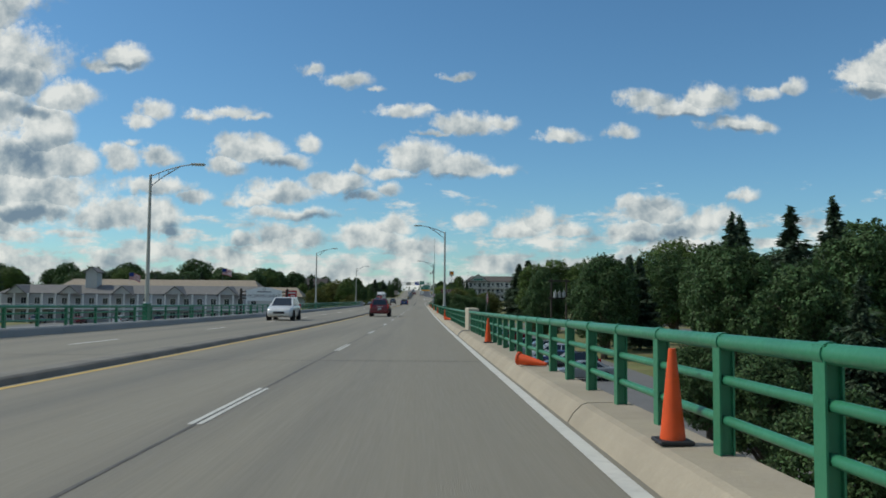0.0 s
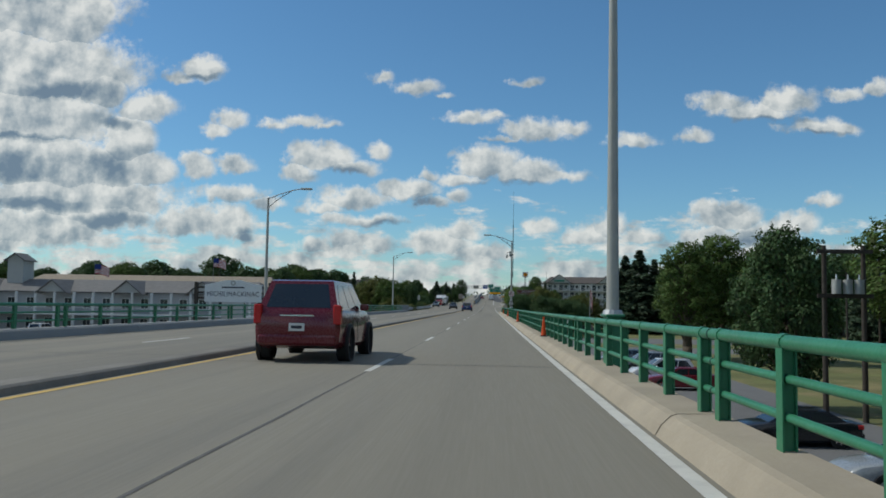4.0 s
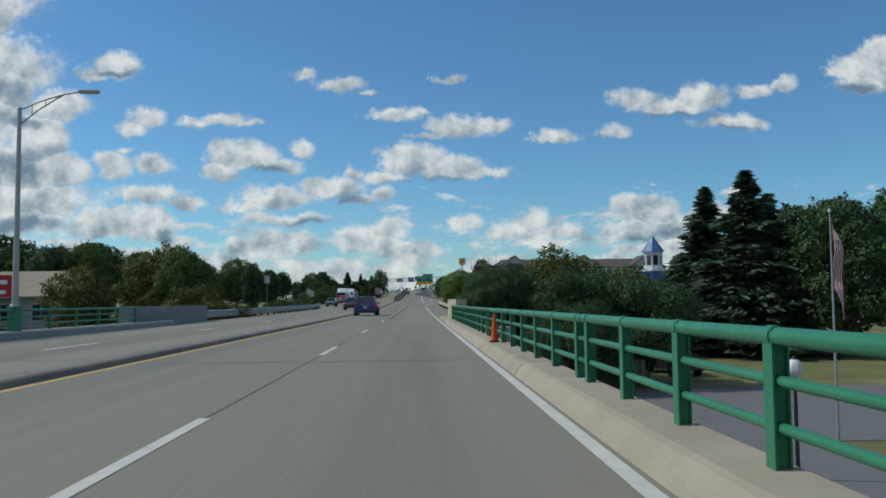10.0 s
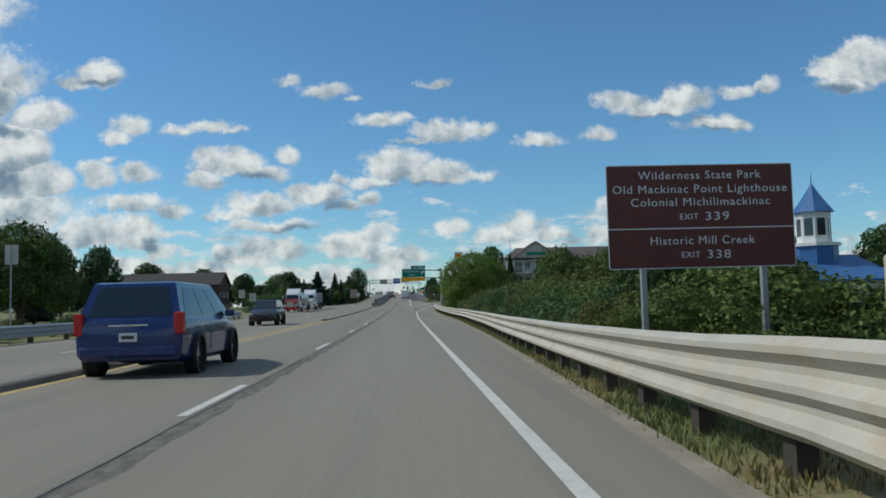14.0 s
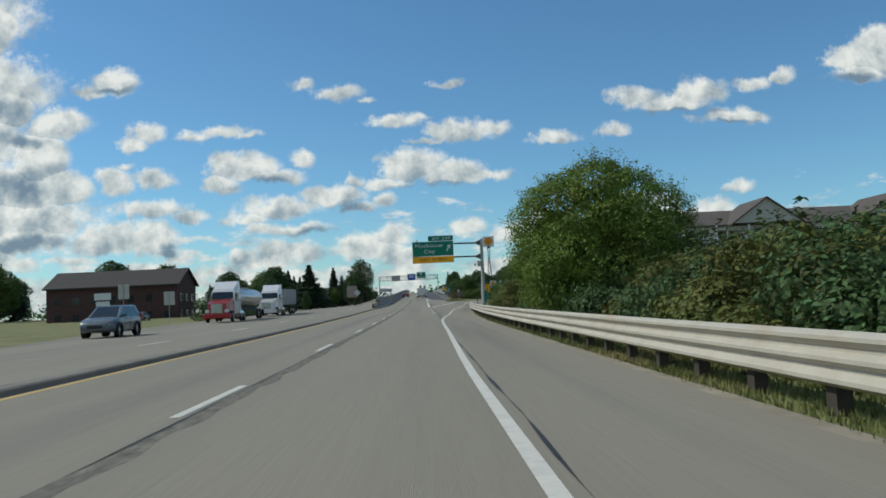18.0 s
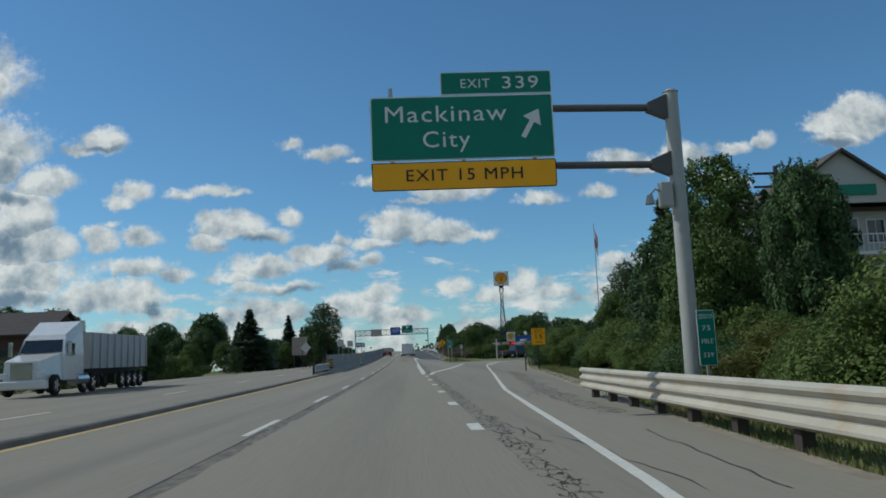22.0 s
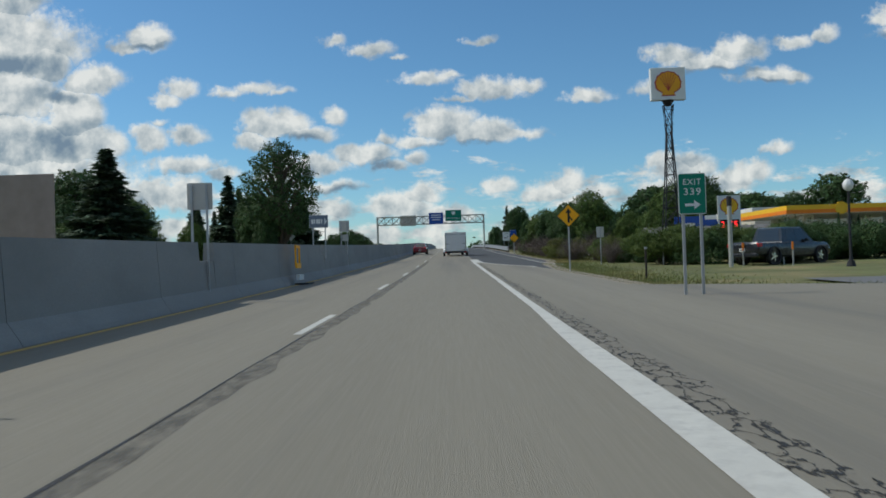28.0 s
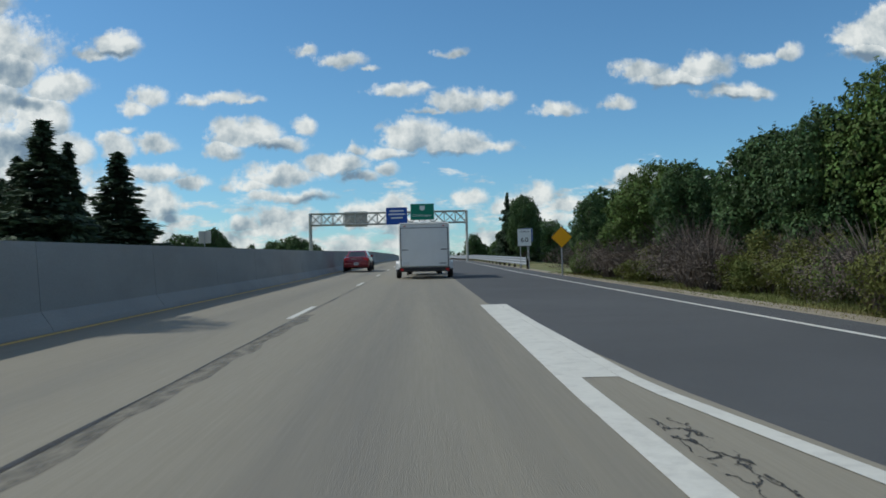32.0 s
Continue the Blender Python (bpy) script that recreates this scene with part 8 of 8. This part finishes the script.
def car(kind, coat, label, x, y, z, turn=0.0, group="cars", slope=0.0):
    """A car whose rear bumper is at y, heading along +y before the turn."""
    S = SHAPES[kind]
    th = thing("car" if kind != "pickup" else "pickup_truck", label, "car" if kind != "pickup" else "truck", (x, y, z), turn, group)
    if slope:
        th.rotation_euler = (slope, 0, radians(turn))
    rings = []
    for yy, lo, hi, w in S["body"]:
        mid = (lo + hi) / 2
        half = [(w * 0.88, lo), (w * 0.98, lo + 0.10), (w, mid), (w * 0.985, hi - 0.12), (w * 0.95, hi - 0.035), (w * 0.86, hi), (w * 0.4, hi + 0.02)]
        rings.append([(px, yy, pz) for px, pz in half] + [(-px, yy, pz) for px, pz in reversed(half)])
    body = part("body", MB().loft(rings), coat, th, "", True)
    yr, yf, rr, rf, belt, roof, wb, wr = S["cab"]
    cab = MB()
    B = [(-wb, yr, belt), (wb, yr, belt), (wb, yf, belt - 0.02), (-wb, yf, belt - 0.02)]
    R = [(-wr, rr, roof - 0.03), (wr, rr, roof - 0.03), (wr, rf, roof - 0.02), (-wr, rf, roof - 0.02)]
    Rt = [(-wr * 0.9, rr + 0.12, roof), (wr * 0.9, rr + 0.12, roof), (wr * 0.9, rf - 0.1, roof), (-wr * 0.9, rf - 0.1, roof)]
    cab.add(B + R + Rt, [(0, 1, 5, 4), (1, 2, 6, 5), (2, 3, 7, 6), (3, 0, 4, 7), (4, 5, 9, 8), (5, 6, 10, 9), (6, 7, 11, 10), (7, 4, 8, 11), (8, 9, 10, 11)])
    part("cabin", cab, coat, th, "", True)
    part("rear_window", panel(MB(), B[0], B[1], R[1], R[0], 0.09, 0.91, 0.12, 0.90), GLASS_DARK, th)
    part("windshield", panel(MB(), B[2], B[3], R[3], R[2], 0.06, 0.94, 0.06, 0.93), GLASS_DARK, th)
    cuts = [(0.07, 0.36), (0.39, 0.66), (0.68, 0.92)] if kind in ("suv", "van") else [(0.14, 0.46), (0.49, 0.90)]
    for a, b in cuts:
        s0 = 0.06 if a < 0.2 else 0.0
        s1 = -0.07 if b > 0.85 else 0.0
        part("side_window", panel(MB(), B[1], B[2], R[2], R[1], a, b, 0.10, 0.88, 0.006, s0, s1), GLASS_DARK, th)
        part("side_window", panel(MB(), B[3], B[0], R[0], R[3], 1 - b, 1 - a, 0.10, 0.88, 0.006, -s1, -s0), GLASS_DARK, th)
    W = max(s[3] for s in S["body"])
    for yy in S["wheels"]:
        for sd in (1, -1):
            wheel(th, sd * (W - 0.115), yy, S["r"], sd)
            ar = part("wheel_arch", ring(MB(), 0, 0, S["r"] * 0.98, S["r"] * 1.16, -0.06, 0.012, 24), BLACK, th)
            ar.matrix_basis = pose(sd * (W - 0.002), yy, S["r"] + 0.02, 0, 0, 90 * sd)
    hi0 = S["body"][1][2]
    w0 = S["body"][1][3]
    for sd in (1, -1):
        if kind in ("suv", "van"):
            tl = MB().box(sd * w0 - 0.14 if sd > 0 else sd * w0 - 0.02, sd * w0 + 0.02 if sd > 0 else sd * w0 + 0.14, -0.01, 0.2, hi0 - 0.28, hi0 + 0.12, 0.02)
        else:
            tl = MB().box(sd * w0 - 0.36 if sd > 0 else sd * w0 - 0.01, sd * w0 + 0.01 if sd > 0 else sd * w0 + 0.36, 0.015, 0.28, hi0 - 0.24, hi0 - 0.05, 0.03)
        part("tail_light", tl, RED_LAMP, th)
        yfr = S["body"][-1][0]
        part("headlight", MB().box(sd * 0.62 - 0.17, sd * 0.62 + 0.17, yfr - 0.25, yfr - 0.06, 0.60, 0.76, 0.03), CLEAR_LAMP, th)
        part("mirror", MB().box(sd * (wb + 0.10) - 0.10, sd * (wb + 0.10) + 0.10, yf - 0.75, yf - 0.62, belt + 0.02, belt + 0.17, 0.03), coat, th)
        for hy in ((1.6, 2.6) if kind != "pickup" else (2.6,)):
            part("door_handle", MB().box(sd * (W * 0.985) - 0.02, sd * (W * 0.985) + 0.02, hy, hy + 0.2, belt - 0.16, belt - 0.13), coat, th)
        part("door_seam", MB().box(sd * W - 0.004, sd * W + 0.003, 2.02, 2.035, 0.4, belt - 0.05), BLACK, th)
    part("rear_bumper", MB().box(-w0 * 0.92, w0 * 0.92, -0.05, 0.1, 0.38, 0.58, 0.04), coat, th)
    pl = part("number_plate", MB().box(-0.16, 0.16, -0.075 if kind == "sedan" else -0.03, -0.05 if kind == "sedan" else 0.03, 0.66 if kind != "sedan" else 0.46, 0.82 if kind != "sedan" else 0.62), PLATE_WHITE, th)
    part("plate_bar", MB().box(-0.11, 0.11, -0.08 if kind == "sedan" else -0.036, -0.076 if kind == "sedan" else -0.031, (0.71 if kind != "sedan" else 0.51), (0.77 if kind != "sedan" else 0.57)), INK, pl)
    part("trim_bar", MB().box(-0.35, 0.35, -0.012, 0.03, hi0 - 0.12, hi0 - 0.09), CHROME, th)
    part("grille", MB().box(-0.42, 0.42, S["body"][-1][0] - 0.08, S["body"][-1][0] + 0.01, 0.5, 0.68, 0.02), BLACK, th)
    return th


def on_road(kind, coat, label, x, y, turn=0.0):
    return car(kind, coat, label, x, y, road_z(y + 2) , turn, "cars on the road", math.atan((road_z(y + 4) - road_z(y)) / 4) * (1 if abs(turn) < 90 else -1))


on_road("suv", PAINT_RED, "dark red sport utility car in the passing lane", -3.95, 78.0)
on_road("suv", PAINT_WHITE, "white sport utility car in the oncoming lane", -10.2, 63.5, 180)
on_road("van", PAINT_BLUE, "deep blue minivan in the passing lane", -4.65, 226.9)
on_road("suv", PAINT_BLACK, "black car in the oncoming lane by the median gap", -9.3, 272.0, 180)
on_road("sedan", PAINT_MAROON, "red sedan in the passing lane beside the barrier", -4.25, 510.5)
on_road("suv", PAINT_TEAL, "grey blue car in the outer oncoming lane", -16.6, 315.0, 180)
car("pickup", PAINT_BLACK, "black pickup truck at the end of the exit ramp", 14.2, 441.0, ground_z(14.2, 441) + 0.02, -60)
# parked below the bridge
for kind, coat, lab, x, y, tn in (("suv", PAINT_WHITE, "white sport utility car parked below the bridge", 14.9, 122.5, 92), ("suv", PAINT_SILVER, "silver hatchback parked below the bridge", 15.4, 131.0, 92), ("sedan", PAINT_TEAL, "grey blue sedan parked below the bridge", 15.2, 139.0, 92),
                                  ("sedan", PAINT_MAROON, "red sedan parked below the bridge", 15.2, 117.5, 92), ("sedan", PAINT_SILVER, "silver sedan parked below the bridge", 14.9, 62.0, 90), ("suv", PAINT_BLACK, "black car parked below the bridge", 14.9, 68.0, 90), ("sedan", PAINT_BLUE, "blue sedan parked below the bridge", 14.9, 74.0, 90),
                                  ("suv", PAINT_WHITE, "white car parked below the bridge", 15.1, 80.5, 90), ("suv", PAINT_SILVER, "silver car parked below the bridge", 15.1, 87.0, 90), ("pickup", PAINT_BLACK, "black pickup parked in the street below", 18.0, 207.0, 8), ("sedan", PAINT_BLACK, "dark sedan parked below the bridge", 14.9, 96.0, 90)):
    car(kind, coat, lab, x, y, TOWN_Z + 0.03, tn, "parked cars")
for k, (coat, kind) in enumerate(((PAINT_WHITE, "suv"), (PAINT_SILVER, "sedan"), (PAINT_BLACK, "suv"), (PAINT_WHITE, "van"), (PAINT_MAROON, "sedan"), (PAINT_SILVER, "suv"))):
    car(kind, coat, "car parked before the motel", -38 - 8.5 * k, 172, TOWN_Z + 0.03, 3, "parked cars")
for k, (coat, kind) in enumerate(((PAINT_SILVER, "suv"), (PAINT_BLACK, "sedan"), (PAINT_WHITE, "sedan"))):
    car(kind, coat, "car parked before the inn", -54 - 4.5 * k, 425, ground_z(-54, 425), 0, "parked cars")
for x, y, coat, kind in ((24.5, 457, PAINT_WHITE, "suv"), (30.5, 458, PAINT_SILVER, "pickup"), (34.5, 452, PAINT_BLACK, "suv")):
    car(kind, coat, "car standing at the fuel pumps", x, y, ground_z(x, y), 80, "parked cars")

# cargo trailer ahead
ty = 492.0
th = thing("cargo_trailer", "white enclosed cargo trailer with a rear ramp door", "trailer", (0.48, ty, road_z(ty)))
th.rotation_euler = (math.atan((road_z(ty + 5) - road_z(ty)) / 5), 0, 0)
part("box_body", MB().box(-1.20, 1.20, 0.0, 5.4, 0.55, 2.62, 0.05), TRAILER_WHITE, th)
door = part("ramp_door", MB().box(-1.10, 1.10, -0.03, 0.0, 0.62, 2.42, 0.012), TRAILER_WHITE, th)
part("door_seal", MB().box(-1.14, -1.105, -0.02, 0.0, 0.6, 2.45).box(1.105, 1.14, -0.02, 0.0, 0.6, 2.45).box(-1.14, 1.14, -0.02, 0.0, 2.425, 2.45), BLACK, door)
part("roof_cap", MB().box(-1.18, 1.18, -0.02, 5.35, 2.60, 2.68, 0.03), TRAILER_WHITE, th)
for x in (-0.92, 0.92):
    part("latch", MB().box(x - 0.14, x + 0.14, -0.06, -0.031, 1.38, 1.42), BLACK, door)
    part("marker_light", MB().box(x - 0.05, x + 0.05, -0.045, -0.031, 2.50, 2.54), RED_LAMP, th)
part("rear_bumper", MB().box(-1.2, 1.2, -0.06, 0.15, 0.36, 0.56, 0.02), BLACK, th)
part("number_plate", MB().box(-1.02, -0.72, -0.045, -0.031, 0.68, 0.84), PLATE_WHITE, th)
part("maker_bar", MB().box(0.72, 1.02, -0.045, -0.031, 0.72, 0.76), INK, th)
for sd in (-1, 1):
    part("tail_light", MB().box(sd * 1.08 - 0.07, sd * 1.08 + 0.07, -0.075, -0.055, 0.4, 0.52), RED_LAMP, th)
    part("fender", MB().prism([(1.9, 0.45), (2.0, 0.75), (2.3, 0.86), (3.5, 0.86), (3.8, 0.75), (3.9, 0.45)], sd * 1.21, sd * 1.42), TRAILER_WHITE, th)
    for wy in (2.35, 3.3):
        wheel(th, sd * 1.30, wy, 0.34, sd)
part("roof_vent", MB().box(-0.25, 0.25, 2.2, 2.7, 2.68, 2.83, 0.03), PLATE_WHITE, th)
part("tongue", MB().box(-0.06, 0.06, 5.4, 6.8, 0.45, 0.55), BLACK, th)
on_road("suv", PAINT_TEAL, "dark car towing the cargo trailer", 0.48, ty + 6.6)

# road trucks waiting in the outer lane
RED_CAB = paint("truck_red_paint", (0.34, 0.015, 0.02))
TANK_STEEL = material("polished_tank_steel", (0.55, 0.55, 0.54), 0.28, 0.85, vary=0.06, scale=0.6)
GREY_TRAILER = material("grey_trailer_skin", (0.42, 0.43, 0.44), 0.45, 0.3, vary=0.08, scale=0.6)


def semi(x, y, upper, lower, load, label):
    """A road tractor with its trailer, heading towards -y, its front bumper at y."""
    th = thing("semi_truck", label, "truck", (x, y, road_z(y + 5)))
    th.rotation_euler = (math.atan((road_z(y + 14) - road_z(y)) / 14), 0, 0)
    part("bumper", MB().box(-1.2, 1.2, 0.0, 0.3, 0.35, 0.75, 0.05), lower, th)
    part("hood", MB().loft([[(-0.85, 0.15, 0.75), (0.85, 0.15, 0.75), (0.8, 0.2, 1.65), (-0.8, 0.2, 1.65)], [(-1.12, 2.1, 0.75), (1.12, 2.1, 0.75), (1.0, 2.1, 2.0), (-1.0, 2.1, 2.0)]]), lower, th)
    part("grille", MB().box(-0.5, 0.5, 0.08, 0.19, 0.8, 1.6, 0.02), CHROME, th)
    for sd in (-1, 1):
        part("headlight", MB().box(sd * 0.85 - 0.17, sd * 0.85 + 0.17, 0.10, 0.3, 0.85, 1.12, 0.03), CLEAR_LAMP, th)
        part("mirror", MB().box(sd * 1.42 - 0.09, sd * 1.42 + 0.09, 2.0, 2.1, 1.9, 2.6, 0.02), CHROME, th)
        part("fuel_tank", MB().cyl((sd * 1.0, 3.5, 0.7), (sd * 1.0, 4.9, 0.7), 0.32, 0.32, 12), CHROME, th)
        part("exhaust_stack", MB().cyl((sd * 1.05, 4.55, 1.0), (sd * 1.05, 4.55, 3.7), 0.08, 0.08, 8), CHROME, th)
    part("cab", MB().loft([[(-1.15, 2.0, 0.7), (1.15, 2.0, 0.7), (1.12, 2.15, 2.0), (1.0, 2.55, 2.75), (-1.0, 2.55, 2.75), (-1.12, 2.15, 2.0)], [(-1.18, 4.4, 0.7), (1.18, 4.4, 0.7), (1.18, 4.4, 2.0), (1.1, 4.4, 3.3), (-1.1, 4.4, 3.3), (-1.18, 4.4, 2.0)]]), upper, th)
    part("roof_fairing", MB().loft([[(-1.0, 2.6, 2.72), (1.0, 2.6, 2.72), (0.9, 2.75, 2.95), (-0.9, 2.75, 2.95)], [(-1.1, 4.3, 3.2), (1.1, 4.3, 3.2), (1.05, 4.3, 3.65), (-1.05, 4.3, 3.65)]]), upper, th)
    part("windshield", MB().add([(-1.0, 2.16, 2.06), (1.0, 2.16, 2.06), (0.9, 2.5, 2.68), (-0.9, 2.5, 2.68), (-1.0, 2.2, 2.06), (1.0, 2.2, 2.06), (0.9, 2.54, 2.68), (-0.9, 2.54, 2.68)], [(0, 1, 2, 3), (4, 7, 6, 5), (0, 4, 5, 1), (1, 5, 6, 2), (2, 6, 7, 3), (3, 7, 4, 0)]), GLASS_DARK, th)
    for sd in (-1, 1):
        part("side_window", MB().box(sd * 1.15 - 0.03, sd * 1.15 + 0.03, 2.5, 3.3, 1.9, 2.5), GLASS_DARK, th)
        for wy in (1.2, 4.6, 5.8):
            wheel(th, sd * 1.08, wy, 0.5, sd)
    part("chassis", MB().box(-0.45, 0.45, 1.0, 7.0, 0.6, 0.85), BLACK, th)
    if load == "tank":
        n = 18
        rg_ = lambda yy, k: [(1.15 * k * math.cos(2 * math.pi * i / n), yy, 2.15 + 0.85 * k * math.sin(2 * math.pi * i / n)) for i in range(n)]
        part("tank", MB().loft([rg_(5.3, 0.75), rg_(5.45, 0.97), rg_(5.7, 1.0), rg_(14.6, 1.0), rg_(14.9, 0.97), rg_(15.05, 0.75)]), TANK_STEEL, th, "polished steel tank", True)
        part("catwalk", MB().box(-0.4, 0.4, 8.5, 11.5, 2.95, 3.12), GREY_TRAILER, th)
    else:
        part("dump_body", MB().loft([[(-1.2, 5.2, 1.2), (1.2, 5.2, 1.2), (1.25, 5.2, 3.1), (-1.25, 5.2, 3.1)], [(-1.2, 14.5, 1.2), (1.2, 14.5, 1.2), (1.25, 14.5, 3.1), (-1.25, 14.5, 3.1)]]), GREY_TRAILER, th)
        for k in range(9):
            for sd in (-1, 1):
                part("side_rib", MB().box(sd * 1.26 - 0.04, sd * 1.26 + 0.04, 5.4 + 1.1 * k, 5.5 + 1.1 * k, 1.2, 3.05), GREY_TRAILER, th)
    part("trailer_frame", MB().box(-0.5, 0.5, 5.4, 14.6, 0.85, 1.2), BLACK, th)
    for sd in (-1, 1):
        for wy in (12.4, 13.6) if load == "tank" else (10.2, 11.3, 12.4, 13.5):
            wheel(th, sd * 1.08, wy, 0.5, sd)
        part("mud_flap", MB().box(sd * 1.05 - 0.3, sd * 1.05 + 0.3, 14.3, 14.33, 0.2, 0.9), RUBBER, th)
    return th


semi(-17.3, 338.5, PAINT_WHITE, RED_CAB, "tank", "white and red tractor pulling a polished tank trailer")
semi(-17.4, 361.5, PAINT_WHITE, PAINT_WHITE, "dump", "white tractor pulling a grey dump trailer")
